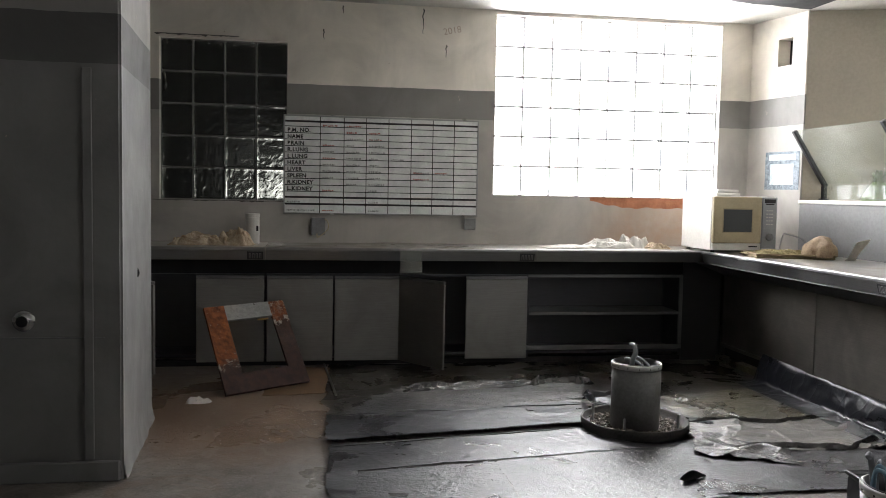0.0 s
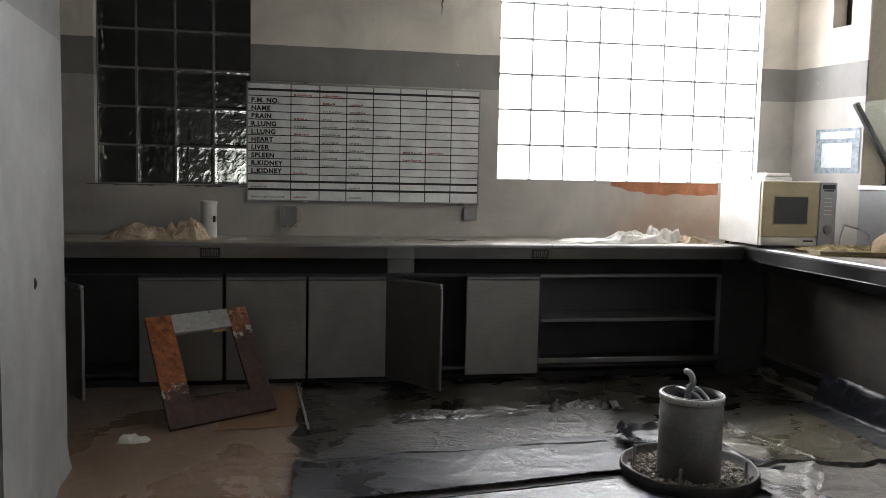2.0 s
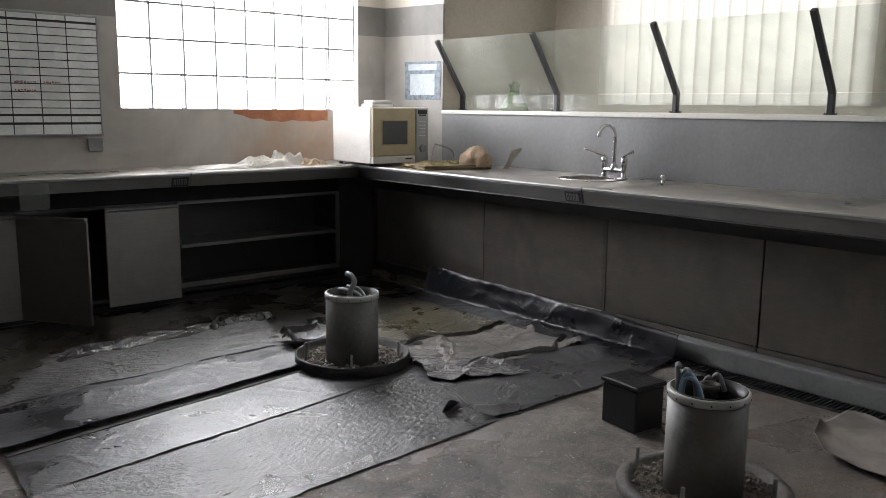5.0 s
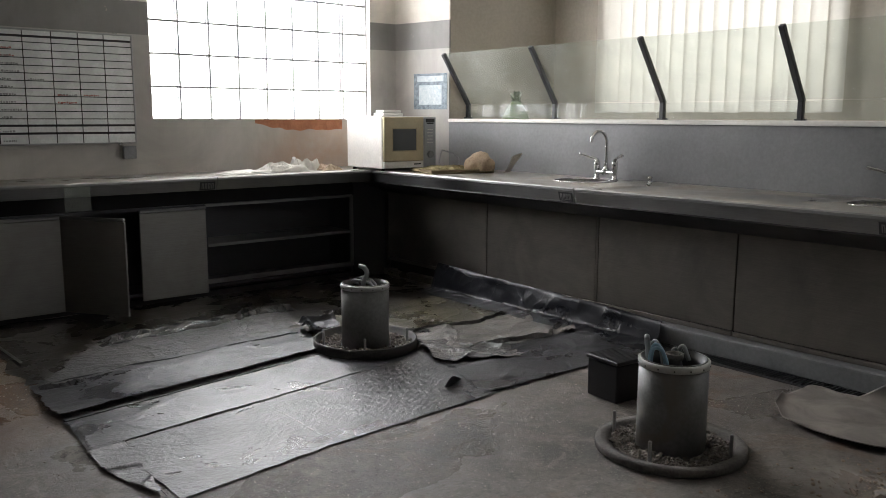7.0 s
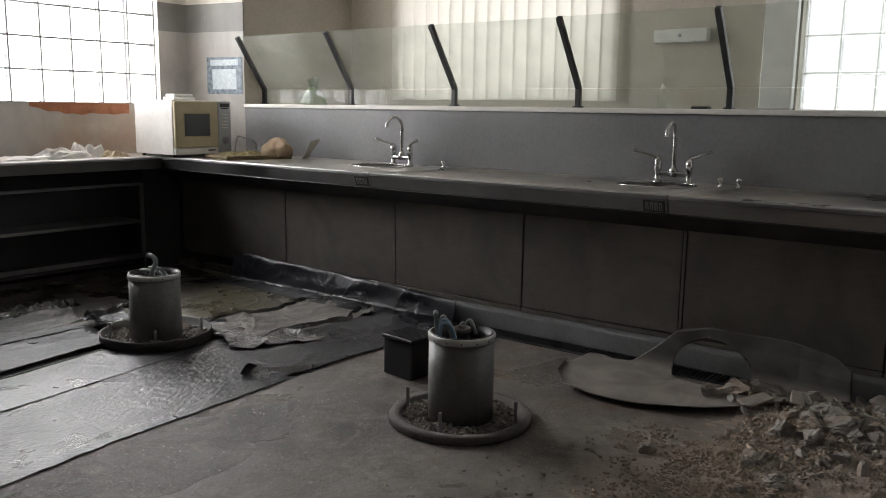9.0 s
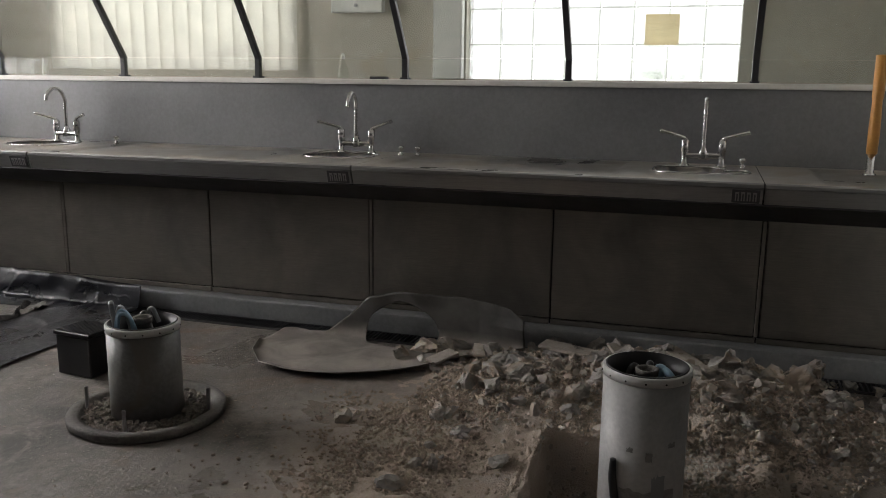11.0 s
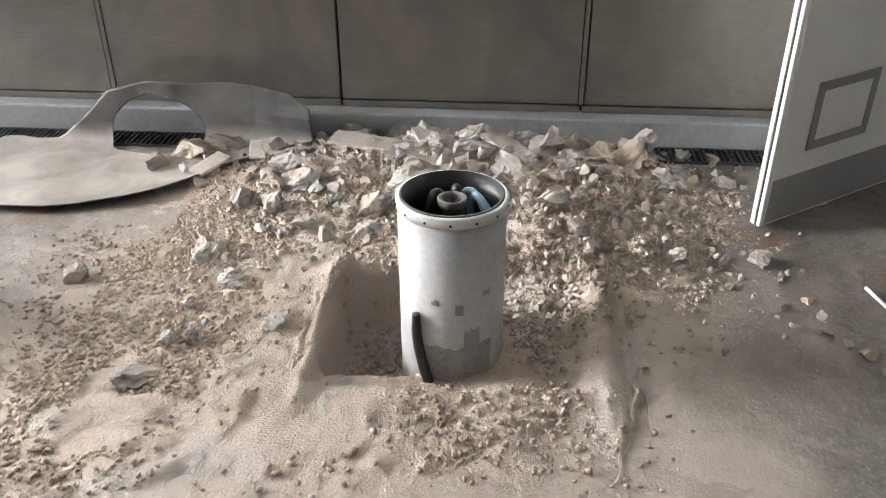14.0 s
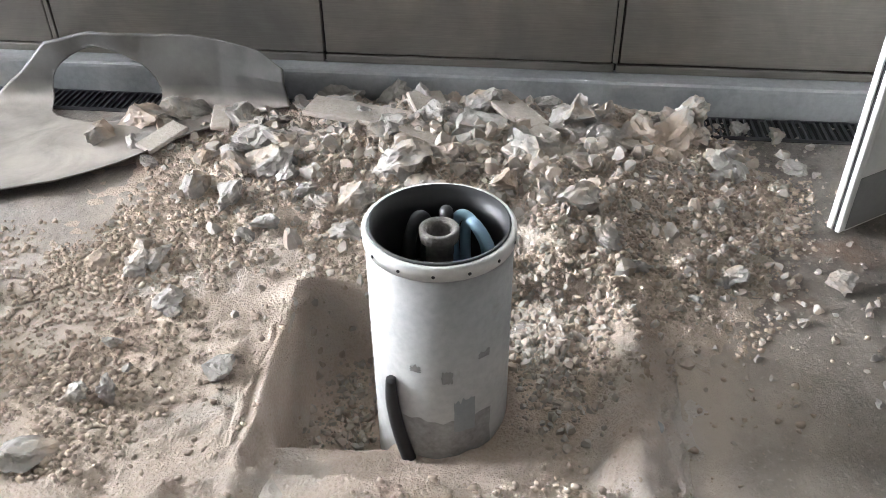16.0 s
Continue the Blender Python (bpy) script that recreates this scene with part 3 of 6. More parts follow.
wall("wall_door_jamb", (4.9, 0.0), (4.06, 0.0), 0.24, 0, CEIL, M["door_paint"], label="white painted wall return beside the door")
wall("wall_east_door", (4.06, -1.1), (4.06, -2.4), 0.2, 0, CEIL, M["dim_wall"], label="grey plaster wall past the doorway")
wall("wall_over_door", (4.06, -0.24), (4.06, -1.1), 0.2, 2.08, CEIL, M["dim_wall"], label="grey plaster wall above the doorway")
wall("wall_south", (6.0, -2.2), (-2.8, -2.2), 0.2, 0, CEIL, M["dim_wall"], label="unseen grey plaster wall, dark to cut bounced light")
# unseen west window, added to let a faint fill light in
WIN_R = (-1.2, 3.4, 0.95, 2.5)
wall("wall_west", (-2.6, -2.4), (-2.6, 8.05), 0.2, 0, CEIL, M["dim_wall"], [(WIN_R[0] + 2.4, WIN_R[1] + 2.4, WIN_R[2], WIN_R[3])], "unseen plaster wall with a window opening added for fill light")


def partition():
    bm = bmesh.new()
    pts = [(0.058, 4.95), (0.002, 6.0), (-2.6, 6.0), (-2.6, 4.95)]
    lo, hi = [bm.verts.new((x, y, 0)) for x, y in pts], [bm.verts.new((x, y, CEIL)) for x, y in pts]
    for i in range(4):
        bm.faces.new((lo[i], lo[(i + 1) % 4], hi[(i + 1) % 4], hi[i]))
    ed = [e for e in bm.edges if abs(e.verts[0].co.z - e.verts[1].co.z) > 1]
    bmesh.ops.bevel(bm, geom=ed, offset=0.012, segments=3, affect="EDGES")
    bmesh.ops.recalc_face_normals(bm, faces=bm.faces)
    ob = solo("wall_partition", bm, M["block"], "white plastered partition with a grey painted band, darkened for its shade", "wall", kind="structure")
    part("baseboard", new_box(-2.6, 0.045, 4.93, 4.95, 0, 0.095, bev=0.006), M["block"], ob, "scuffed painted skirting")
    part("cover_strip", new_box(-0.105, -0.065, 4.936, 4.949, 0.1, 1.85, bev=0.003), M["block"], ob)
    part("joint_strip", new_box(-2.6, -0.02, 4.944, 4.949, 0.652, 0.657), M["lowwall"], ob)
    s = bmesh.new()
    lathe(s, [(0.0, 0.0), (0.048, 0.0), (0.048, 0.006), (0.036, 0.012), (0.028, 0.014), (0.026, 0.03), (0.012, 0.032), (0.012, 0.02), (0, 0.02)], 24, Matrix.Translation((-0.357, 4.948, 0.733)) @ Matrix.Rotation(radians(90), 4, "X"))
    part("valve_flange", s, M["chrome"], ob, "round chrome valve flange", True)
    part("valve_mouth", lathe(bmesh.new(), [(0.025, 0.031), (0.024, 0.035), (0, 0.035)], 20, Matrix.Translation((-0.357, 4.948, 0.733)) @ Matrix.Rotation(radians(90), 4, "X")), M["black"], ob, "dark valve mouth")
    q = new_box(0.008, 0.028, 5.43, 5.465, 0.9, 0.965, bev=0.004)
    tube(q, [(0.028, 5.44, 0.92), (0.036, 5.437, 0.9), (0.03, 5.435, 0.88)], 0.006)
    part("broken_switch", q, M["black"], ob, "broken black switch stub")
    f = bmesh.new()
    grid(f, 24, 6, lambda u, v: (0.057 - 0.055 * u + 0.022 * (1 - v) ** 2 * (0.7 + 0.6 * nz(u * 7, 3)) + 0.001, 4.96 + 1.04 * u, v * (0.09 + 0.05 * nz(u * 5, 1))))
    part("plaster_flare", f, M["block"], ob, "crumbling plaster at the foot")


partition()


def block_window(name, axis, rect, nx, ny, depth0, depth1, glass, mortar, label, face, joint=0.006):
    """A window of glass blocks: mortar grid and each block a piece. axis 'y': in the plane y; 'x': in the plane x."""
    a0, a1, z0, z1 = rect
    pa, pz, g = (a1 - a0) / nx, (z1 - z0) / ny, joint
    frame_bm = bmesh.new()

    def put(bm, u0, u1, d0, d1, w0, w1, bev=0.0):
        if axis == "y":
            box(bm, u0, u1, d0, d1, w0, w1, bev)
        else:
            box(bm, d0, d1, u0, u1, w0, w1, bev)

    back = depth0 + 0.003 if mortar is M["mortar_pale"] else depth1 - 0.006
    for i in range(nx + 1):
        put(frame_bm, max(a0 + pa * i - g, a0), min(a0 + pa * i + g, a1), depth0 - 0.002, back, z0, z1)
    for j in range(ny + 1):
        for i in range(nx):
            put(frame_bm, a0 + pa * i + g, a0 + pa * (i + 1) - g, depth0 - 0.002, back, max(z0 + pz * j - g, z0), min(z0 + pz * j + g, z1))
    win = solo(name, frame_bm, mortar, label, "window", kind="structure")
    me = None
    for i in range(nx):
        for j in range(ny):
            c = (a0 + pa * (i + 0.5), z0 + pz * (j + 0.5))
            if me is None:
                bm = bmesh.new()
                put(bm, -pa / 2 + g, pa / 2 - g, depth0, depth1, -pz / 2 + g, pz / 2 - g, 0.012)
                ob = mesh_object("glass_block", bm, glass, win)
                me = ob.data
            else:
                ob = new("glass_block", me)
                ob.parent = win
            ob.location = (c[0], 0, c[1]) if axis == "y" else (0, c[0], c[1])
            ob.visible_shadow = False
    return win


block_window("window_1", "y", BIG_WIN, 8, 6, 7.87, 7.95, M["block_clear"], M["mortar"], "bright glass-block window with pale mortar joints", -1, 0.0065)
block_window("window_2", "y", DARK_WIN, 4, 5, 7.9, 7.98, M["block_dark"], M["dark_mortar"], "dark wavy glass-block window set in a recess", -1)
block_window("window_3", "x", WIN_B, 8, 6, 5.8, 5.88, M["block_side"], M["mortar_pale"], "glass-block gallery window with greenery behind", -1, 0.005)


def plane_y(y, x0, x1, z0, z1):
    bm = bmesh.new()
    bm.faces.new([bm.verts.new(c) for c in ((x0, y, z0), (x1, y, z0), (x1, y, z1), (x0, y, z1))])
    return bm


def plane_x(x, y0, y1, z0, z1):
    bm = bmesh.new()
    bm.faces.new([bm.verts.new(c) for c in ((x, y0, z0), (x, y1, z0), (x, y1, z1), (x, y0, z1))])
    return bm


def garden(n, l):
    z = height_z(n, l)
    add = n.new("ShaderNodeMath")
    add.operation = "MULTIPLY_ADD"
    l.new(fuzz(n, l, 2.5, 6), add.inputs[0])
    add.inputs[1].default_value = 1.1
    l.new(z, add.inputs[2])
    div = n.new("ShaderNodeMath")
    div.operation = "DIVIDE"
    l.new(add.outputs[0], div.inputs[0])
    div.inputs[1].default_value = 4.0
    leaves = blend(n, l, ramp(n, l, fuzz(n, l, 16, 6), [(0.4, 0.0), (0.62, 1.0)]), (0.1, 0.14, 0.08), (0.7, 0.78, 0.64))
    return blend(n, l, ramp(n, l, div.outputs[0], [(0.42, 0.0), (0.5, 1.0)]), leaves, (0.95, 0.98, 1.03))


solo("backdrop", plane_y(8.7, 1.4, 5.6, 0.6, 3.4), glow("bright_sky_glow", (0.98, 0.99, 1.0), BACK_GLOW), "bright overcast sky outside the window", "sky", kind="structure")
solo("backdrop_gallery", plane_x(6.7, -0.5, 8.2, 0.4, 3.4), glow("garden_glow", garden, SIDE_GLOW), "overcast sky and shrubs outside the gallery", "sky", kind="structure")
# glowing plane added as fill behind the west opening
solo("backdrop_west", plane_x(-3.4, -2.4, 4.6, 0.3, 3.2), glow("west_fill_glow", (0.95, 0.98, 1.0), REAR_FILL), "fill glow added outside the unseen west window", "sky", kind="structure")


def highlight_glow(n, l):
    """Added glow, brightest far right and low, for highlights in the wavy glass."""
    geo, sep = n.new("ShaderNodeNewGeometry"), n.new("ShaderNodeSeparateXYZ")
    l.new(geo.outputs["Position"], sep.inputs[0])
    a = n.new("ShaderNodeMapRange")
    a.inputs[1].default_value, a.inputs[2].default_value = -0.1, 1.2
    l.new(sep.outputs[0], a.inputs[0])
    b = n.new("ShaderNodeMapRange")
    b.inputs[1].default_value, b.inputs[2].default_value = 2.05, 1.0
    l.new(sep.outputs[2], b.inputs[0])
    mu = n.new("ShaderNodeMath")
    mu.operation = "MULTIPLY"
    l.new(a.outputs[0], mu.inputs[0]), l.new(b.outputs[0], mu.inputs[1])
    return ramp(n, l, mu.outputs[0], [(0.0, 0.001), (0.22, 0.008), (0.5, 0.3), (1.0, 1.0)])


# glowing plane and black shell added behind the dark glass, both unseen parts
solo("backdrop_store", plane_y(9.3, -2.6, 1.38, 0.2, 3.2), glow("added_highlight_glow", highlight_glow, 5.0), "added glow behind the dark window for highlights in its glass", "room", kind="structure")
bm = bmesh.new()
for a in ((-2.62, -2.6, 8.05, 9.3, 0.2, 3.2), (1.36, 1.38, 8.05, 9.3, 0.2, 3.2), (-2.6, 1.36, 8.05, 9.3, 3.18, 3.2), (-2.6, 1.36, 8.05, 9.3, 0.2, 0.22)):
    box(bm, *a)
solo("store_shell", bm, M["black"], "added black shell that shuts other light out behind the dark window", "room", kind="structure")


# bare brick where plaster fell away under the bright window
def ragged(x0, x1, z_top, depth_fn, y, n=40):
    bm = bmesh.new()
    grid(bm, n, 4, lambda u, v: (x0 + (x1 - x0) * u, y - 0.003 - 0.004 * v * (1 - v), z_top - v * depth_fn(u)))
    return bm


solo("bare_brick_patch", ragged(3.23, 4.06, 1.318, lambda u: 0.03 + 0.055 * min(1, u * 3) + 0.02 * nz(u * 9, 2), BACK), M["brick"], "orange bare brick where plaster fell below the window", "wall damage", kind="structure")
solo("chipped_reveal", ragged(-0.28, 0.35, 2.515, lambda u: 0.006 + 0.022 * abs(nz(u * 16, 5)), BACK), M["base"], "chipped brick edge over the dark window", "wall damage", kind="structure")
solo("chipped_reveal", ragged(-0.3, 0.7, 1.242, lambda u: 0.004 + 0.016 * abs(nz(u * 14, 9)), BACK), M["base"], "chipped plaster edge under the dark window", "wall damage", kind="structure")
for i, (x, z, h) in enumerate(((1.79, 2.8, 0.2), (1.98, 2.52, 0.1), (1.0, 2.6, 0.08), (1.15, 2.79, 0.06))):
    bm = bmesh.new()
    grid(bm, 2, 14, lambda u, v: (x + (u - 0.5) * 0.011 * (1 - v * 0.7) + 0.012 * nz(v * 5, i), BACK - 0.002, z - h * v))
    solo("wall_crack", bm, M["black"], "dark crack in the upper plaster", "crack", kind="structure")
bm = bmesh.new()
grid(bm, 24, 3, lambda u, v: (3.6 + 1.15 * u, 6.6 + 0.35 * v + 0.2 * u + 0.05 * nz(u * 8, v * 3), CEIL - 0.004 - 0.03 * v * (1 - u) * abs(nz(u * 5, 8))))
solo("broken_ceiling_edge", bm, M["black"], "dark broken strip in the ceiling boards", "ceiling damage", kind="structure")


# ---- worktops ----
TOP, LIPX, LIPY, LOWER = 0.914, 3.955, 7.2, 0.82


def name_plate(parent, m):
    p = part("plate", new_box(-0.057, 0.057, -0.004, 0.0, -0.03, 0.03, m=m), M["dark_steel"], parent, "small black maker's plate with pale marks")
    s = bmesh.new()
    for k in range(4):
        x = -0.036 + 0.024 * k
        box(s, x - 0.008, x - 0.003, -0.0065, -0.004, -0.02, 0.02, m=m)
        box(s, x + 0.003, x + 0.008, -0.0065, -0.004, -0.02, 0.02, m=m)
        box(s, x - 0.003, x + 0.003, -0.0065, -0.004, 0.012, 0.02, m=m)
    part("plate_marks", s, M["pale_ink"], p)


def worktop(x0, x1, depth, sinks=(), dish=None, plate=True, label="", plate_at=None):
    """A steel worktop section along local x, its front lip at y = 0, its back at y = depth, its top at z = 0."""
    w = x1 - x0
    t = thing("worktop", Matrix.Identity(4), label, "worktop", "steel worktop sections")
    nu, nv = max(int(w / 0.014), 4), int(depth / 0.014)

    def f(u, v):
        x, y = x0 + w * u, depth * v
        z = 0.0
        for sx, sy, ax, ay, dp in sinks:
            q = (abs((x - sx) / ax) ** 3 + abs((y - sy) / ay) ** 3) ** (1 / 3)
            z = min(z, -dp * min(max((1.0 - q) / 0.07, 0), 1))
        if dish:
            q = max(abs((x - (dish[0] + dish[1]) / 2) / ((dish[1] - dish[0]) / 2)), abs((y - depth * 0.52) / (depth * 0.4)))
            z -= 0.012 * min(max((1 - q) / 0.05, 0), 1) if z == 0 else 0
        return (x, y, z)

    bm = bmesh.new()
    grid(bm, nu, nv, f)
    # bowl faces take the darker steel, which puts the basin's shade into colour
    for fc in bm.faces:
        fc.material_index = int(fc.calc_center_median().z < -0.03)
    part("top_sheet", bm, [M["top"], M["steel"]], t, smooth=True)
    for sx, sy, ax, ay, dp in sinks:
        ring = []
        for k in range(49):
            a = 2 * math.pi * k / 48
            c, s = math.cos(a), math.sin(a)
            q = (abs(c) ** 3 + abs(s) ** 3) ** (-1 / 3)
            ring.append((sx + ax * q * c, sy + ay * q * s, 0.001))
        rim_bm = bmesh.new()
        tube(rim_bm, ring, 0.005, 8, 1)
        part("sink_rim", rim_bm, M["chrome"], t, "raised steel sink rim", True)
        drain = bmesh.new()
        lathe(drain, [(0.026, 0.0), (0.03, 0.003), (0.03, 0.004), (0.02, 0.004), (0.018, 0.001), (0, 0.001)], 20, Matrix.Translation((sx, sy, -dp + 0.001)))
        part("waste_outlet", drain, M["dark_steel"], t)
    lip = bmesh.new()
    prof = [(0.0, 0.001), (-0.006, 0.0), (-0.012, -0.006), (-0.012, -0.02), (-0.006, -0.026), (0.014, -0.092), (0.03, -0.092), (0.004, -0.02)]
    ends = [[lip.verts.new((x, y, z)) for y, z in prof] for x in (x0 + 0.0015, x1 - 0.0015)]
    for i in range(len(prof)):
        lip.faces.new((ends[0][i], ends[1][i], ends[1][(i + 1) % len(prof)], ends[0][(i + 1) % len(prof)]))
    for e in ends:
        lip.faces.new(e)
    bmesh.ops.recalc_face_normals(lip, faces=lip.faces)
    part("front_lip", lip, M["steel"], t)
    if plate:
        name_plate(t, Matrix.Translation((plate_at if plate_at is not None else x1 - 0.07, 0.0035, -0.059)) @ Matrix.Rotation(radians(17), 4, "X"))
    return t


BACKM = Matrix.Translation((0, LIPY, TOP))
# along the north wall local x is world x; along the east wall local x is world -y and local y is world x
EASTM = Matrix.Translation((LIPX, 0, TOP)) @ Matrix.Rotation(radians(-90), 4, "Z")
D_N, D_E = BACK - LIPY - 0.004, 4.77 - LIPX - 0.004
for x0, x1 in ((-1.5, 0.582), (0.586, 2.605), (2.609, LIPX - 0.014)):
    worktop(x0, x1, D_N, label="worn stainless steel worktop along the north wall", plate=x1 < 3.9).matrix_basis = BACKM
solo("worktop_corner", new_box(LIPX - 0.012, 4.765, LIPY, BACK - 0.004, TOP - 0.03, TOP), M["top"], "stained steel worktop corner", "worktop")
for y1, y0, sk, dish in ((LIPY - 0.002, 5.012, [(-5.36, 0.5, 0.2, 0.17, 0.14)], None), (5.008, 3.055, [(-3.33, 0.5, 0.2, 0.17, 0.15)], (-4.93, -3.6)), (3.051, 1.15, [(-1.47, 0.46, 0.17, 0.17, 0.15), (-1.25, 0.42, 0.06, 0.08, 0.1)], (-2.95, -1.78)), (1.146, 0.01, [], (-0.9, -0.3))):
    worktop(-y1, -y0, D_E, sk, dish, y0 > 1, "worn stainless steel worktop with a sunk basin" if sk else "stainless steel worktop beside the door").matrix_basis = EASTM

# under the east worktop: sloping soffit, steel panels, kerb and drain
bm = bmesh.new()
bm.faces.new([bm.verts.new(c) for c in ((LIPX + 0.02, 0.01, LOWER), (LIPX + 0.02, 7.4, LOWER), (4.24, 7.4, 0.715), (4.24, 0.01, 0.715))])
solo("worktop_soffit", thicken(bm, 0.006), M["dark_steel"], "sloping steel soffit under the worktop, toned dark for its shade", "panel", kind="structure")
SEAMS = [7.4, 6.13, 5.065, 4.058, 3.072, 2.097, 1.112, 0.01]
for i, (a, b) in enumerate(zip(SEAMS, SEAMS[1:])):
    t = thing("access_panel", Matrix.Translation((4.25, (a + b) / 2, 0.15)), "dull brown-grey steel panel under the worktop", "panel", "steel panels under the worktop")
    w = (a - b) / 2
    part("sheet", new_box(0, 0.02, -w + (0.0125 if i % 2 else 0.004), w - (0.0125 if i and i % 2 == 0 else 0.004), 0.0, 0.56, bev=0.003), M["panel"], t)
    if i % 2 == 1:
        part("cover_strip", new_box(-0.002, 0.012, -w - 0.0085, -w + 0.0085, 0.0, 0.555, bev=0.002), M["panel"], t, "narrow steel joint strip")
    part("foot_rail", new_box(-0.008, 0.012, -w + 0.004, w - 0.004, -0.03, -0.004, bev=0.002), M["panel"], t)
# black backing: the shade seen through the panel gaps, put in as colour
solo("panel_backing", new_box(4.285, 4.3, 0.01, 7.4, 0.0, 0.8), M["black"], "black backing for the shade in the panel gaps", "panel", kind="structure")
solo("kerb", new_box(4.17, 4.28, 0.01, 6.5, 0.0, 0.118, bev=0.018, seg=3), M["kerb"], "grey painted concrete kerb below the panels", "kerb", kind="structure")
solo("kerb_stump", new_box(4.2, 4.28, 6.502, 7.4, 0.0, 0.05, bev=0.012, seg=2), M["sheet_olive"], "low mouldy kerb in the dark corner", "kerb", kind="structure")
dr = solo("drain_channel", new_box(4.03, 4.165, 0.01, 5.0, 0.0005, 0.003), M["black"], "dark floor drain with a steel grating", "drain", kind="structure")
part("grating_rail", box(new_box(4.03, 4.036, 0.01, 5.0, 0.003, 0.012), 4.159, 4.165, 0.01, 5.0, 0.003, 0.012), M["dark_steel"], dr)
bm = bmesh.new()
y = 0.02
while y < 5.0:
    box(bm, 4.036, 4.159, y, y + 0.006, 0.003, 0.011)
    y += 0.022
tagged(part("grating_bars", bm, M["dark_steel"], dr), kind="stuff")


# ---- cabinets along the north wall ----
def cabinet(x, w, doors, shelf=None, label=""):
    """A steel base unit, its front at local y = 0; doors: list of (x0, x1, opening angle, hinge side)."""
    t = thing("base_cabinet", Matrix.Translation((x, 7.41, 0.04)), label, "cabinet", "steel base cabinets")
    h, d = 0.66, 0.36
    # carcass panels in the darkened steel: the inside's shade is its colour
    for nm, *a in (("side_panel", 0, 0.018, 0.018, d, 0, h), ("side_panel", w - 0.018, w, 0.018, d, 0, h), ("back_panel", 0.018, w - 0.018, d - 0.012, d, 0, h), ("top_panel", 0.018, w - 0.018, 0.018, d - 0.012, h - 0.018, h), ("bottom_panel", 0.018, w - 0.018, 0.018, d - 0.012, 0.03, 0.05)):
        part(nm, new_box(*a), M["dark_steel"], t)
    if shelf:
        part("shelf", new_box(0.018, w - 0.018, 0.006, d - 0.012, shelf - 0.012, shelf + 0.012, bev=0.003), M["steel"], t)
        part("top_rail", new_box(0, w, 0, 0.02, h - 0.02, h, bev=0.002), M["steel"], t)
        part("bottom_rail", new_box(0, w, 0, 0.02, 0.06, 0.095, bev=0.002), M["steel"], t)
        part("side_post", new_box(w - 0.03, w, 0, 0.02, 0.1, h - 0.02, bev=0.002), M["steel"], t)
    for x0, x1, ang, side in doors:
        dw = x1 - x0
        hx = x0 if side < 0 else x1
        m = Matrix.Translation((hx, 0, 0)) @ Matrix.Rotation(radians(ang * side), 4, "Z")
        s0, s1 = (0, dw) if side < 0 else (-dw, 0)
        door = part("door", new_box(s0 + 0.003, s1 - 0.003, -0.018, 0.0, 0.0, h - 0.035, bev=0.003, m=m), M["door_steel"], t)
        part("grip_rail", new_box(s0 + 0.003, s1 - 0.003, -0.026, 0.0, h - 0.032, h - 0.012, bev=0.004, m=m), M["steel"], door, "folded steel grip along the door's top")
    return t


cabinet(-0.43, 1.0, [(0.0, 0.497, 55, -1), (0.503, 1.0, 0, 1)], label="steel base cabinet with one door ajar")
cabinet(0.585, 1.0, [(0.0, 0.497, 0, -1), (0.503, 1.0, 0, 1)], label="steel base cabinet with two closed doors")
cabinet(1.59, 1.01, [(0.0, 0.505, 55, -1), (0.513, 1.01, 0, 1)], label="steel base cabinet with its door hanging open")
cabinet(2.605, 1.3, [], 0.35, "open steel shelf unit with empty shelves")
cabinet(-1.45, 1.0, [(0.0, 0.497, 0, -1), (0.503, 1.0, 0, 1)], label="steel base cabinet behind the partition")
# black recess panel and plinth carry the shade under worktop and cabinets
solo("recess_panel", new_box(-1.5, 4.2, 7.46, 7.475, 0.7, 0.8), M["black"], "black panel for the shade between worktop and cabinets", "panel", kind="structure")
solo("cabinet_plinth", new_box(-1.5, 3.95, 7.45, 7.5, 0.0, 0.04), M["black"], "black plinth below the cabinets, its shade put into the colour", "plinth", kind="structure")
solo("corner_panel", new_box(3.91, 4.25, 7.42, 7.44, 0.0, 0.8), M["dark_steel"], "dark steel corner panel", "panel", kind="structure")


# ---- gallery: posts, screens, blinds ----
POSTS = [7.14, 6.11, 5.1, 4.105, 3.128, 2.16, 1.18, 0.25]
KNEE, HEAD = (4.937, 1.455), (4.655, 1.87)


def post():
    bm = bmesh.new()
    r = 0.017
    box(bm, 4.937 - r, 4.937 + r, -r, r, SILL, KNEE[1] - 0.01, bev=0.003)
    ang = math.atan2(HEAD[0] - KNEE[0], HEAD[1] - KNEE[1])
    ln = math.hypot(HEAD[0] - KNEE[0], HEAD[1] - KNEE[1])
    box(bm, -r, r, -r, r, -0.02, ln, bev=0.003, m=Matrix.Translation((KNEE[0], 0, KNEE[1])) @ Matrix.Rotation(ang, 4, "Y"))
    t = thing("screen_post", pose(0, POSTS[0], 0), "dark bent metal post of the glass screen", "post", "screen posts")
    part("upright", bm, M["plastic_black"], t)
    part("foot", new_box(4.905, 4.969, -0.024, 0.024, SILL, SILL + 0.012, bev=0.002), M["plastic_black"], t)
    return t


p0 = post()
for y in POSTS[1:]:
    copy_thing(p0, pose(0, y, 0))
for a, b in zip(POSTS, POSTS[1:]):
    t = thing("glass_screen", pose(0, (a + b) / 2, 0), "clear dusty glass screen leaning towards the room", "glass screen", "glass screens")
    w = (a - b) / 2 - 0.018
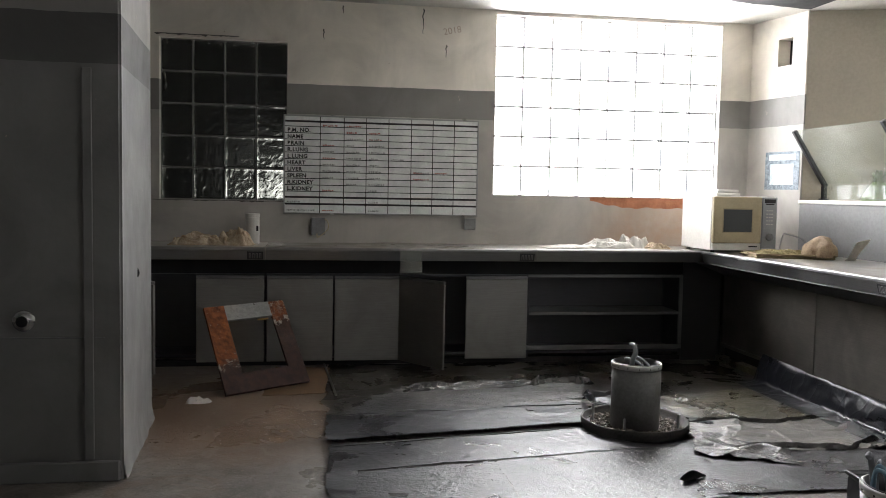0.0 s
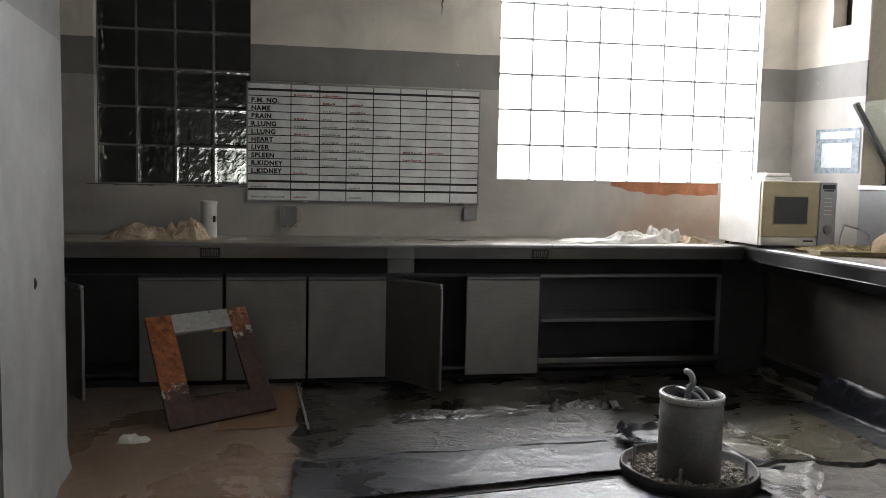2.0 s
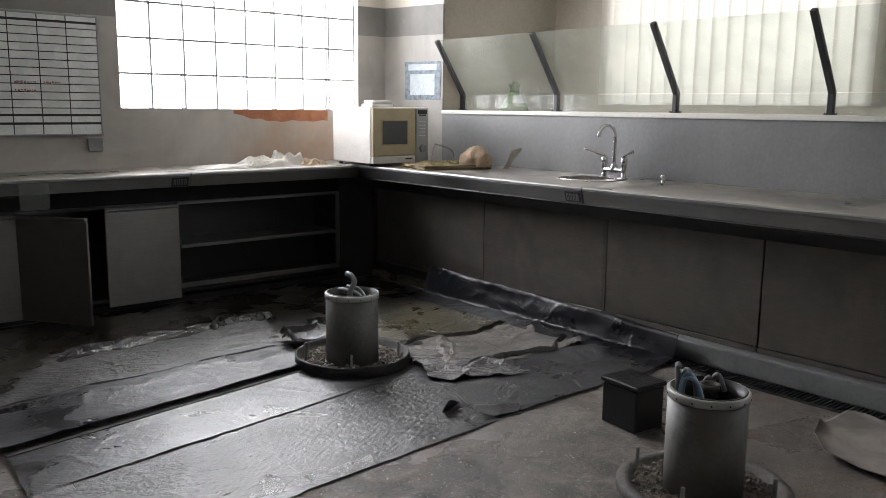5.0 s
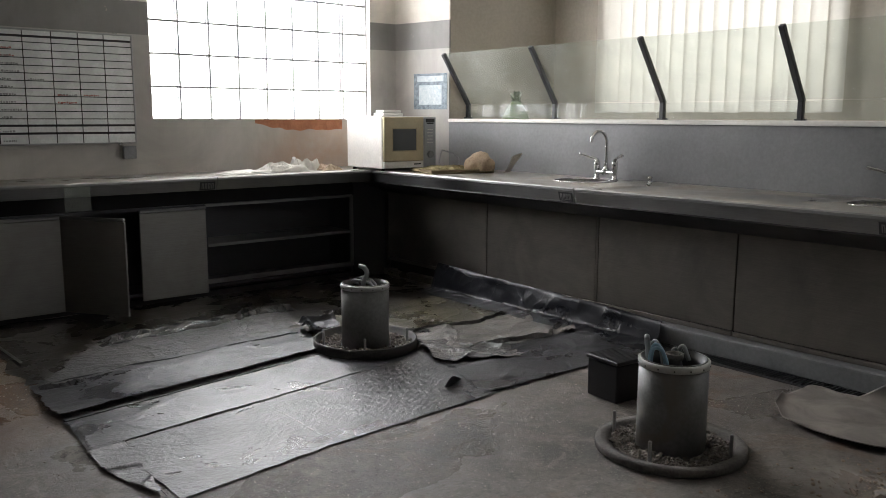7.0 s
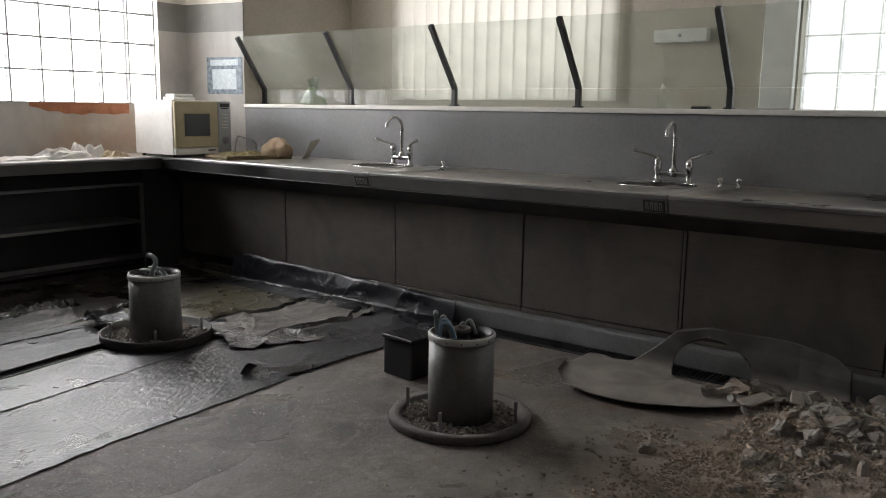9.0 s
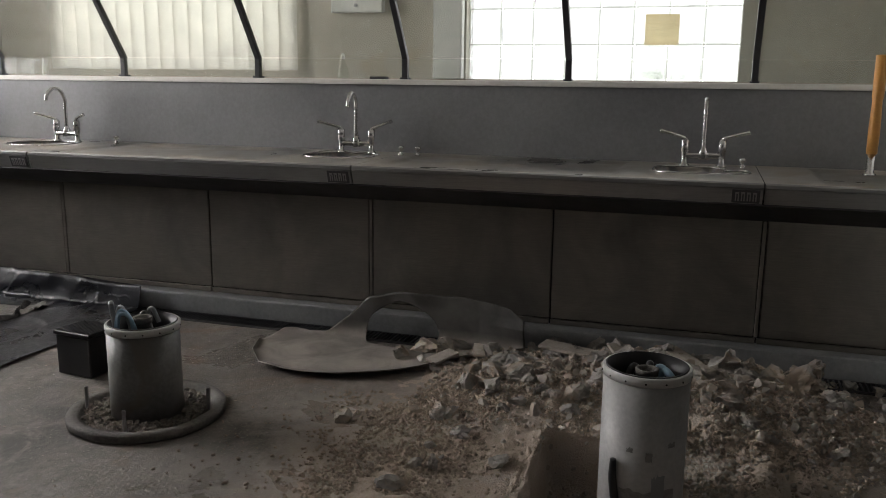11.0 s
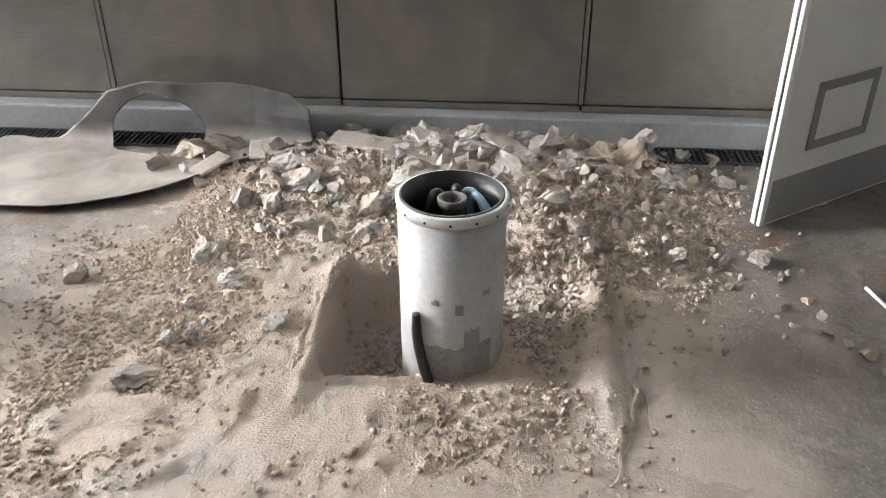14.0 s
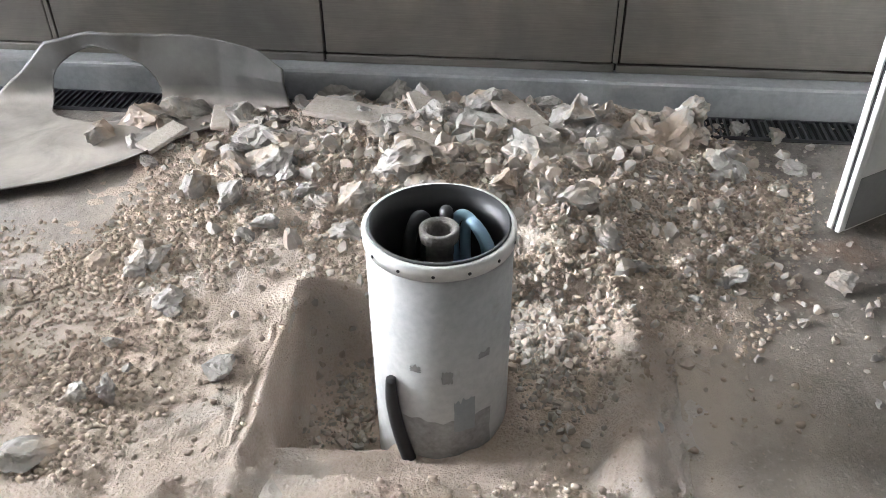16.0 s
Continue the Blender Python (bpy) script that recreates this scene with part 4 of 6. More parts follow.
    for nm, (xa, za), (xb, zb) in (("lower_pane", (4.937, SILL + 0.006), (4.937, KNEE[1] - 0.006)), ("upper_pane", KNEE, HEAD)):
        bm = bmesh.new()
        bm.faces.new([bm.verts.new(c) for c in ((xa, -w, za), (xa, w, za), (xb, w, zb), (xb, -w, zb))])
        ob = part(nm, thicken(bm, 0.006), M["glass"], t)
        ob.visible_shadow = False

n_slat = 17
t0 = None
for i in range(n_slat):
    y = WIN_A[0] - 0.05 + (WIN_A[1] - WIN_A[0] + 0.12) * (i + 0.5) / n_slat
    bm = bmesh.new()
    drop = 0.012 * nz(i * 1.7, 4)
    grid(bm, 4, 10, lambda u, v: (5.66 + 0.006 * math.sin(u * 3.1) + 0.004 * nz(i, v * 3), (u - 0.5) * 0.132, 1.385 + drop + 1.37 * v))
    ob = mesh_object("slat", bm, M["blind"], None, True)
    rot = Matrix.Translation((5.66, 0, 0)) @ Matrix.Rotation(radians(13 + 12 * nz(i * 3.3, 1)), 4, "Z") @ Matrix.Translation((-5.66, 0, 0))
    if t0 is None:
        t0 = thing("vertical_blind", Matrix.Identity(4), "pale stained vertical blind drawn across the gallery window", "blind")
        part("head_rail", new_box(5.64, 5.69, WIN_A[0] - 0.06, WIN_A[1] + 0.08, 2.755, 2.79, bev=0.004), M["white"], t0)
    ob.parent = t0
    ob.matrix_basis = Matrix.Translation((0, y, 0)) @ rot
solo("window_reveal", new_box(5.64, 5.715, 2.99, 3.19, 1.335, 2.75, bev=0.008), M["white"], "white boxed reveal beside the gallery window", "window trim", kind="structure")
bx = thing("wall_heater", pose(5.7, 3.74, 1.82), "long white wall heater in the gallery", "heater")
part("casing", new_box(-0.06, 0.0, -0.19, 0.19, -0.045, 0.045, bev=0.01, seg=2), M["white"], bx)
part("dial", lathe(bmesh.new(), [(0.012, 0), (0.012, 0.01), (0.008, 0.012)], 16, Matrix.Translation((-0.06, 0, 0)) @ Matrix.Rotation(radians(-90), 4, "Y")), M["hose_grey"], bx)
solo("amber_card", new_box(5.78, 5.782, 1.61, 1.82, 1.56, 1.75), M["amber"], "faded yellow card on the glass blocks", "card")


# ---- posts of plumbing: three lever taps ----
def tap():
    t = thing("lever_tap", pose(4.62, 5.32, TOP), "chrome bridge mixer tap with elbow levers", "tap", "lever taps")
    for s in (-1, 1):
        b = bmesh.new()
        lathe(b, [(0.026, 0), (0.026, 0.008), (0.016, 0.014), (0.016, 0.07), (0.021, 0.075), (0.021, 0.13), (0.012, 0.14), (0, 0.142)], 20, Matrix.Translation((0, 0.09 * s, 0)))
        pl = part("pillar", b, M["chrome"], t, smooth=True)
        lv = bmesh.new()
        tube(lv, [(0, 0.09 * s, 0.135), (-0.01, 0.1 * s, 0.145), (-0.04, 0.16 * s, 0.165), (-0.055, 0.215 * s, 0.178)], 0.009, radii=[0.011, 0.01, 0.008, 0.011])
        part("lever", lv, M["chrome"], pl, smooth=True)
    b = bmesh.new()
    tube(b, [(0, -0.09, 0.055), (0, 0, 0.055), (0, 0.09, 0.055)], 0.015)
    part("bridge", b, M["chrome"], t, smooth=True)
    b = bmesh.new()
    lathe(b, [(0.024, 0.035), (0.024, 0.075), (0.016, 0.09), (0.013, 0.1)], 20)
    tube(b, [(0, 0, 0.09), (0, 0, 0.2), (0, 0, 0.27), (-0.03, 0, 0.325), (-0.085, 0, 0.335), (-0.13, 0, 0.3), (-0.14, 0, 0.262)], 0.0115, 14)
    part("spout", b, M["chrome"], t, smooth=True)
    return t


tp = tap()
tp.matrix_basis = pose(4.62, 5.32, TOP, 0, 0, -8)
mid = copy_thing(tp, pose(4.62, 3.31, TOP, 0, 0, 4))
for ob in mid.children_recursive:
    if ob.name.startswith("lever") and sum(v.co.y for v in ob.data.vertices) < 0:
        ob.matrix_basis = Matrix.Translation((0, -0.09, 0)) @ Matrix.Rotation(radians(75), 4, "Z") @ Matrix.Translation((0, 0.09, 0))
copy_thing(tp, pose(4.62, 1.41, TOP))


def knob():
    b = bmesh.new()
    lathe(b, [(0.014, 0), (0.014, 0.006), (0.008, 0.01), (0.008, 0.03), (0.017, 0.034), (0.017, 0.046), (0.008, 0.052), (0, 0.052)], 18)
    return solo("valve_knob", b, M["chrome"], "small chrome valve knob on the worktop", "valve", pose(4.6, 4.93, TOP), "valve knobs", smooth=True)


k0 = knob()
for x, y in ((4.6, 3.03), (4.6, 2.93), (4.6, 1.22)):
    copy_thing(k0, pose(x, y, TOP))
ps = thing("spray_pipe", pose(4.5, 0.66, TOP), "upright chrome pipe with an orange sleeve", "pipe")
b = bmesh.new()
lathe(b, [(0.03, 0), (0.03, 0.006), (0.019, 0.008), (0.019, 0.1)], 20)
part("pipe", b, M["chrome"], ps, smooth=True)
b = bmesh.new()
lathe(b, [(0.024, 0.1), (0.026, 0.2), (0.022, 0.34), (0.026, 0.36), (0.026, 0.55)], 20)
part("sleeve", b, M["orange"], ps, "faded orange sleeve", True)


# ---- floor coverings ----
def sheet(name, c, mat, label, z=0.004, amp=0.006, fold=0.02, seed=0, cell=0.02, rag=0.03, lift=None, thick=0.0015, kind=""):
    """A loose sheet over the four corners c (near left, near right, far right, far left), creased and with an uneven edge."""
    c = [Vector((*p, 0)) for p in c]
    nu = int(max((c[1] - c[0]).length, (c[2] - c[3]).length) / cell) + 2
    nv = int(max((c[3] - c[0]).length, (c[2] - c[1]).length) / cell) + 2

    def f(u, v):
        uu, vv = u + rag * nz(v * 7, seed, u * 2) * (abs(u - 0.5) * 2) ** 6, v + rag * nz(u * 9, seed + 5, v * 2) * (abs(v - 0.5) * 2) ** 6
        p = c[0].lerp(c[1], uu).lerp(c[3].lerp(c[2], uu), vv)
        a, b = nz(p.x * 2.2, p.y * 2.2, seed), nz(p.x * 6.5 + 3, p.y * 6.5, seed)
        q = Vector((p.x * 3.4 + 0.25 * b, p.y * 3.4 + 0.25 * a, seed * 3.7))
        d = noise.voronoi(q)[0]
        crease = max(0.0, 1 - (d[1] - d[0]) * 6)
        h = amp * (0.5 + a) + amp * 0.4 * b + fold * crease * (0.35 + max(0, a + 0.2)) + fold * 0.5 * max(0.0, d[0] - 0.3)
        if lift:
            h += lift(u, v)
        return (p.x, p.y, z + max(h, 0.0))

    bm = bmesh.new()
    grid(bm, nu, nv, f)
    bmesh.ops.recalc_face_normals(bm, faces=bm.faces)
    if sum(fc.normal.z for fc in bm.faces) < 0:
        bmesh.ops.reverse_faces(bm, faces=bm.faces)
    r = bmesh.ops.extrude_face_region(bm, geom=bm.faces[:])
    return solo(name, bm, mat, label, "floor covering", kind=kind, smooth=True) if thick == 0 else finish_sheet(name, bm, r, mat, label, thick)


def finish_sheet(name, bm, r, mat, label, thick):
    top = [v for v in r["geom"] if isinstance(v, bmesh.types.BMVert)]
    bmesh.ops.translate(bm, vec=(0, 0, thick), verts=top)
    bmesh.ops.recalc_face_normals(bm, faces=bm.faces)
    for e in bm.edges:
        e.smooth = e.calc_face_angle(0.0) < 0.9
    return solo(name, bm, mat, label, "floor covering", group="loose floor sheets", smooth=True)


sheet("vinyl_sheet", [(0.99, 6.0), (4.16, 6.1), (4.16, 7.44), (1.02, 7.44)], M["sheet_dark"], "dark stained vinyl on the floor before the cabinets", 0.001, 0.0, 0.0, 1, 0.06, 0.02)
sheet("membrane_sheet", [(1.1, 4.27), (1.8, 4.365), (1.805, 5.02), (1.08, 4.92)], M["sheet"], "black glossy damp membrane sheet on the floor", 0.004, 0.0015, 0.002, 2, rag=0.012)
sheet("membrane_sheet", [(1.803, 4.365), (2.74, 4.42), (2.66, 5.15), (1.807, 5.02)], M["sheet"], "black glossy damp membrane sheet on the floor", 0.004, 0.0015, 0.002, 3, rag=0.012)
sheet("membrane_sheet", [(1.03, 4.93), (2.66, 5.16), (2.46, 5.56), (0.99, 5.32)], M["sheet_smooth"], "smooth black membrane strip with a dark open seam", 0.006, 0.0015, 0.0015, 4, rag=0.012)
sheet("membrane_sheet", [(0.98, 5.36), (2.5, 5.59), (2.66, 6.12), (1.0, 5.93)], M["sheet_smooth"], "dusty black membrane strip lifting along its edge", 0.014, 0.003, 0.006, 5, rag=0.015, lift=lambda u, v: 0.016 * (1 - v) ** 4)
sheet("membrane_sheet", [(1.03, 5.9), (2.6, 6.08), (2.8, 6.58), (1.5, 6.6)], M["sheet_dusty"], "crumpled black membrane with dried dirt", 0.008, 0.003, 0.009, 6, 0.016, 0.05, lift=lambda u, v: 0.012 * max(0, v - 0.7) / 0.3 * (0.5 + nz(u * 6, 2)))
sheet("membrane_sheet", [(2.35, 4.42), (3.0, 4.43), (3.12, 5.3), (2.3, 5.3)], M["sheet"], "black membrane sheet under the loose pieces", 0.001, 0.001, 0.0, 27, 0.03)
sheet("membrane_sheet", [(2.3, 5.29), (3.12, 5.29), (3.25, 6.35), (2.35, 6.3)], M["sheet_olive"], "dusty membrane sheet round the pipe stub", 0.001, 0.001, 0.0, 28, 0.03)
sheet("membrane_sheet", [(2.7, 4.45), (4.07, 4.43), (4.08, 5.0), (2.95, 5.08)], M["sheet"], "black membrane sheet with a raised fold", 0.006, 0.003, 0.008, 7)
sheet("membrane_sheet", [(2.95, 5.02), (4.06, 4.98), (4.12, 5.56), (3.05, 5.6)], M["sheet_pale"], "wrinkled membrane sheet under pale dried dirt", 0.009, 0.004, 0.014, 8, 0.018)
sheet("membrane_sheet", [(3.05, 5.56), (4.12, 5.52), (4.1, 6.45), (3.2, 6.2)], M["sheet_olive"], "stained membrane sheet in the corner", 0.006, 0.003, 0.008, 11)
sheet("plastic_film", [(2.86, 4.98), (3.32, 4.78), (3.36, 4.98), (3.02, 5.42)], M["film"], "crumpled grey plastic film bunched on the floor", 0.01, 0.008, 0.028, 13, 0.012, 0.1)
sheet("plastic_film", [(2.58, 5.9), (2.85, 5.98), (2.9, 6.16), (2.62, 6.12)], M["upstand"], "bunched black film behind the pipe stub", 0.014, 0.035, 0.04, 14, 0.016, 0.1)
sheet("plastic_film", [(2.9, 5.78), (3.2, 5.5), (3.26, 5.58), (3.0, 5.95)], M["upstand"], "twisted black film beside the pipe stub", 0.012, 0.022, 0.02, 15, 0.016, 0.1)
sheet("membrane_sheet", [(0.96, 4.7), (1.06, 4.3), (1.12, 4.9), (1.02, 5.6)], M["sheet"], "torn black membrane edge", 0.004, 0.004, 0.015, 16, 0.02, 0.1)
def welt(name, line, width, height, seed, mat, label, n=150):
    """A bunched fold of membrane along a line: an uneven ridge with wrinkles across it, flat at both rims."""
    path = [Vector((*p, 0)) for p in line]
    seg = [(b - a).length for a, b in zip(path, path[1:])]

    def f(u, v):
        d, i = u * sum(seg), 0
        while i < len(seg) - 1 and d > seg[i]:
            d -= seg[i]
            i += 1
        p, t = path[i].lerp(path[i + 1], d / seg[i]), (path[i + 1] - path[i]).normalized()
        side = Vector((-t.y, t.x, 0))
        w = width * (0.6 + 0.8 * abs(nz(u * 6, seed)) + 0.25 * nz(u * 25, seed))
        q = p + side * (w * (v - 0.5) * 2 + 0.02 * nz(u * 5, seed + 2)) + t * 0.02 * nz(u * 12, v * 4, seed)
        ends = min(1, u * 12, (1 - u) * 12)
        h = height * (0.3 + 0.9 * abs(nz(u * 3.5, v * 4.5, seed)) + 0.5 * abs(nz(u * 8, v * 6, seed)) + 0.2 * nz(u * 17, v * 3, seed)) * math.sin(math.pi * v) ** 0.7 * ends
        return (q.x, q.y, 0.012 + max(h, 0.0))

    bm = grid(bmesh.new(), n, 12, f)
    return solo(name, pull(bm, (0, 0, 0.002)), mat, label, "floor covering", smooth=True)


def pull(bm, vec):
    """Give a skin its thickness along one direction."""
    up = bmesh.ops.extrude_face_region(bm, geom=bm.faces[:])
    bmesh.ops.translate(bm, vec=vec, verts=[q for q in up["geom"] if isinstance(q, bmesh.types.BMVert)])
    bmesh.ops.recalc_face_normals(bm, faces=bm.faces)
    for e in bm.edges:
        e.smooth = e.calc_face_angle(0.0) < 0.9
    return bm


welt("membrane_fold", [(1.5, 6.5), (2.1, 6.56), (2.55, 6.62), (2.86, 6.66)], 0.085, 0.05, 3, M["fold"], "bunched shiny fold along the membrane's far edge")
welt("membrane_fold", [(2.4, 6.56), (2.66, 6.63), (2.88, 6.62)], 0.06, 0.06, 8, M["fold"], "crumpled raised end of the folded membrane", 70)
welt("membrane_welt", [(1.0, 5.9), (1.8, 5.97), (2.62, 6.03)], 0.012, 0.012, 12, M["sheet_smooth"], "thin raised welt across the membrane")
welt("membrane_fold", [(2.95, 5.55), (3.3, 5.62), (3.62, 5.52), (4.0, 5.62)], 0.02, 0.022, 15, M["sheet_dusty"], "raised seam between stained sheets")
welt("membrane_fold", [(2.95, 5.06), (3.4, 5.08), (3.75, 5.0), (4.05, 5.2)], 0.03, 0.03, 18, M["film"], "pale crumpled ridge in the membrane")
welt("membrane_fold", [(1.02, 5.86), (1.12, 5.82), (1.22, 5.83)], 0.03, 0.03, 25, M["sheet"], "small curled scrap of membrane", 40)
# black strip: the shadow under the lifted membrane edge, put in as colour
bm = bmesh.new()
box(bm, 1.0, 2.5, -0.02, 0.012, 0.003, 0.012, m=Matrix.Translation((0, 5.33, 0)) @ Matrix.Rotation(0, 4, "Z"))
bmesh.ops.transform(bm, matrix=Matrix.Translation((1.0, 5.335, 0)) @ Matrix.Rotation(radians(9), 4, "Z") @ Matrix.Translation((-1.0, -5.33, 0)), verts=bm.verts)
solo("seam_gap", bm, M["black"], "black strip for the shadowed gap between floor sheets", "seam", kind="structure")


bm = bmesh.new()


def turned_up(u, v):
    d = noise.voronoi(Vector((u * 9, v * 1.3, 2.0)))[0]
    crease = max(0.0, 1 - (d[1] - d[0]) * 5)
    y = 6.58 - 2.14 * u
    if v < 0.35:
        k = v / 0.35
        return (3.93 + 0.15 * k, y, 0.01 + 0.012 * k + 0.012 * crease * k)
    k = (v - 0.35) / 0.65
    h = 0.205 - 0.06 * u + 0.008 * nz(u * 6, 3)
    return (4.08 + 0.07 * k + 0.014 * nz(u * 8, k * 2) * k - 0.01 * crease * k - 0.03 * max(0, u - 0.9) * k * 10, y, 0.022 + h * k - 0.02 * max(0, k - 0.85) * 6)


grid(bm, 110, 18, turned_up)
solo("membrane_upstand", pull(bm, (-0.004, 0, 0.003)), M["upstand"], "black membrane turned up against the kerb", "floor covering", smooth=True)
flap = grid(bmesh.new(), 12, 6, lambda u, v: (2.62 + 0.14 * u - 0.03 * v * v, 4.63 + 0.06 * u - 0.02 * v, 0.006 + 0.045 * v * math.sin(0.4 + 2.4 * u)))
solo("membrane_flap", pull(flap, (0.002, 0.002, 0.003)), M["plastic_black"], "small black flap standing up from the floor", "floor covering")
sheet("rusty_board", [(0.6, 6.46), (1.0, 6.5), (1.06, 7.3), (0.66, 7.35)], mottled("stained_board", (0.1, 0.06, 0.035), (0.22, 0.13, 0.07), 5, 60, (0.6, 0.85), bumps=0.4), "brown stained board lying on the floor", 0.004, 0.003, 0.004, 21, 0.05, 0.03)
solo("floor_strip", new_box(-0.008, 0.008, -0.5, 0.5, 0.004, 0.014, bev=0.003), M["steel"], "thin metal floor trim along the sheets", "trim", pose(1.045, 6.9, 0.006, 0, 0, 3))


# ---- pipe stubs in the floor ----
SITE = Matrix.Translation((3.112, 1.501, 0)) @ Matrix.Rotation(radians(2.7), 4, "Z") @ Matrix.Translation((-3.141, -1.609, 0))  # the pit lies a little askew to the walls

def hose(t, pts, r, mat, name="hose", label=""):
    b = bmesh.new()
    tube(b, pts, r, 10, 7)
    return part(name, b, mat, t, label, True)


def stub(x, y, top, bottom, base, rz, label, rim_w=0.02, rim_h=0.05):
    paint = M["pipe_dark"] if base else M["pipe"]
    t = thing("pipe_stub", pose(x, y, 0, 0, 0, rz) if base else SITE @ pose(x, y, 0, 0, 0, rz), label, "pipe stub", "pipe stubs in the floor")
    b = bmesh.new()
    lathe(b, [(0.139, bottom), (0.139, top - 0.03), (0.13, top - 0.03), (0.13, top - 0.17), (0, top - 0.17)], 48)
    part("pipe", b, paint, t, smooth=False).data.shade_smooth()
    b = bmesh.new()
    lathe(b, [(0.131, top - 0.028), (0.1425, top - 0.028), (0.1435, top - 0.004), (0.14, top), (0.133, top), (0.131, top - 0.004)], 48, close=True)
    rim = part("rim", b, M["pipe_rim"], t, "pale riveted rim", True)
    for k in range(14):
        a = 2 * math.pi * k / 14
        b = bmesh.new()
        lathe(b, [(0.0035, 0), (0.003, 0.002), (0, 0.003)], 8, Matrix.Rotation(a, 4, "Z") @ Matrix.Translation((0.1425, 0, top - 0.017)) @ Matrix.Rotation(radians(90), 4, "Y"))
        part("rivet", b, M["black"], rim)
    b = bmesh.new()
    lathe(b, [(0.118, top - 0.16), (0.129, top - 0.14), (0.133, top + 0.002), (0.128, top + 0.004), (0.122, top - 0.05), (0.11, top - 0.155)], 40, close=True)
    part("liner", b, M["rubber"], t, "black rubber liner", True)
    b = bmesh.new()
    rise = 0.03 if base else 0.0
    lathe(b, [(0.026, top - 0.17), (0.026, top - 0.035), (0.036, top - 0.035), (0.038, top - 0.012), (0.034, top - 0.01), (0.025, top - 0.014), (0.022, top - 0.1), (0.0, top - 0.1)], 28)
    bmesh.ops.translate(b, vec=(0, 0, rise), verts=b.verts)
    part("drain_socket", b, M["base"], t, "grey drain socket", True)
    if base:
        b = bmesh.new()
        lathe(b, [(0.16, 0.0), (0.298, 0.0), (0.306, 0.006), (0.305, rim_h - 0.006), (0.301, rim_h), (0.3 - rim_w, rim_h - 0.002), (0.294 - rim_w, rim_h - 0.014), (0.27 - rim_w, 0.012), (0.139, 0.012)], 72)
        for v in b.verts:
            if v.co.z > 0.02:
                v.co += Vector((v.co.x, v.co.y, 0)).normalized() * 0.006 * nz(v.co.x * 9, v.co.y * 9, rz) + Vector((0, 0, 0.005 * nz(v.co.x * 14, v.co.y * 14, rz)))
        part("base_ring", b, M["base_dark"] if rim_h > 0.05 else M["base"], t, "rough dusty base ring", True)
        for k in range(4):
            a = radians(45 + 90 * k)
            bx, by = 0.245 * math.cos(a), 0.245 * math.sin(a)
            b = bmesh.new()
            lathe(b, [(0.0075, 0.01), (0.0075, 0.108), (0.006, 0.111), (0, 0.111)], 12, Matrix.Translation((bx, by, 0)))
            part("anchor_bolt", b, M["steel"], t)
        tagged(part("gravel", pebbles([(0.145 + (0.135 - rim_w) * random.random() ** 0.7, 2 * math.pi * random.random()) for _ in range(1500)], lambda r, a: (r * math.cos(a), r * math.sin(a), 0.014 + 0.02 * max(0, nz(3 * math.cos(a), 3 * math.sin(a), r * 9))), 0.003, 0.019, 2.6), M["gravel"], t, "loose gravel in the base ring"), kind="stuff")
    return t


def rock_shape(seed, sub=1, lo=0.32, hi=0.75):
    bm = bmesh.new()
    bmesh.ops.create_icosphere(bm, subdivisions=sub, radius=1.0)
    rnd = random.Random(seed)
    cuts = [(Vector((rnd.gauss(0, 1), rnd.gauss(0, 1), rnd.gauss(0, 1))).normalized(), rnd.uniform(lo, hi)) for _ in range(11)]
    for v in bm.verts:
        for n, d in cuts:
            k = v.co.dot(n) - d
            if k > 0:
                v.co -= n * k
        v.co += Vector((nz(v.co.x * 2, v.co.y * 2, seed), nz(v.co.y * 2, v.co.z * 2, seed + 3), nz(v.co.z * 2, v.co.x * 2, seed + 7))) * 0.16
        v.co.z *= 0.72 if sub < 2 else 0.86
    return bm


def rock_set(count, sub):
    out = []
    for k in range(count):
        bm = rock_shape(k, sub, 0.42, 0.8)
        bm.verts.ensure_lookup_table()
        out.append((np.array([v.co[:] for v in bm.verts]), [[v.index for v in f.verts] for f in bm.faces]))
        bm.free()
    return out


ROCKS, COBBLES = rock_set(8, 1), rock_set(14, 2)


def pebbles(keys, place, lo, hi, skew=2.2, shapes=None):
    """Many small stones in one mesh; place(*key) gives where each one lies."""
    bm = bmesh.new()
    verts, faces, rnd = [], [], random.Random(len(keys))
    for key in keys:
        x, y, z = place(*key)
        vs, fs = rnd.choice(shapes or ROCKS)
        s = lo + (hi - lo) * rnd.random() ** skew
        tip = 0.5 if shapes is None else 3.1
        rot = np.array(Euler((rnd.uniform(-tip, tip), rnd.uniform(-tip, tip), rnd.uniform(0, 6.3))).to_matrix())
        q = (vs * (s * rnd.uniform(0.8, 1.3), s, s)) @ rot.T + (x, y, z + s * 0.25)
        base = len(verts)
        verts += [tuple(a) for a in q]
        faces += [[base + i for i in f] for f in fs]
    me = bpy.data.meshes.new("stones")
    me.from_pydata(verts, [], faces)
    bm.from_mesh(me)
    bpy.data.meshes.remove(me)
    if shapes:
        for e in bm.edges:
            e.smooth = e.calc_face_angle(0.0) < 0.5
    return bm


s1 = stub(2.748, 5.54, 0.385, 0.0, True, 100, "grey pipe stub with coiled hoses on a concrete base", 0.006, 0.062)
hose(s1, [(-0.03, 0.05, 0.28), (-0.05, 0.06, 0.4), (-0.075, 0.055, 0.455), (-0.05, 0.05, 0.485), (-0.01, 0.045, 0.49)], 0.014, M["hose_grey"], "elbow_hose", "bent grey hose end")
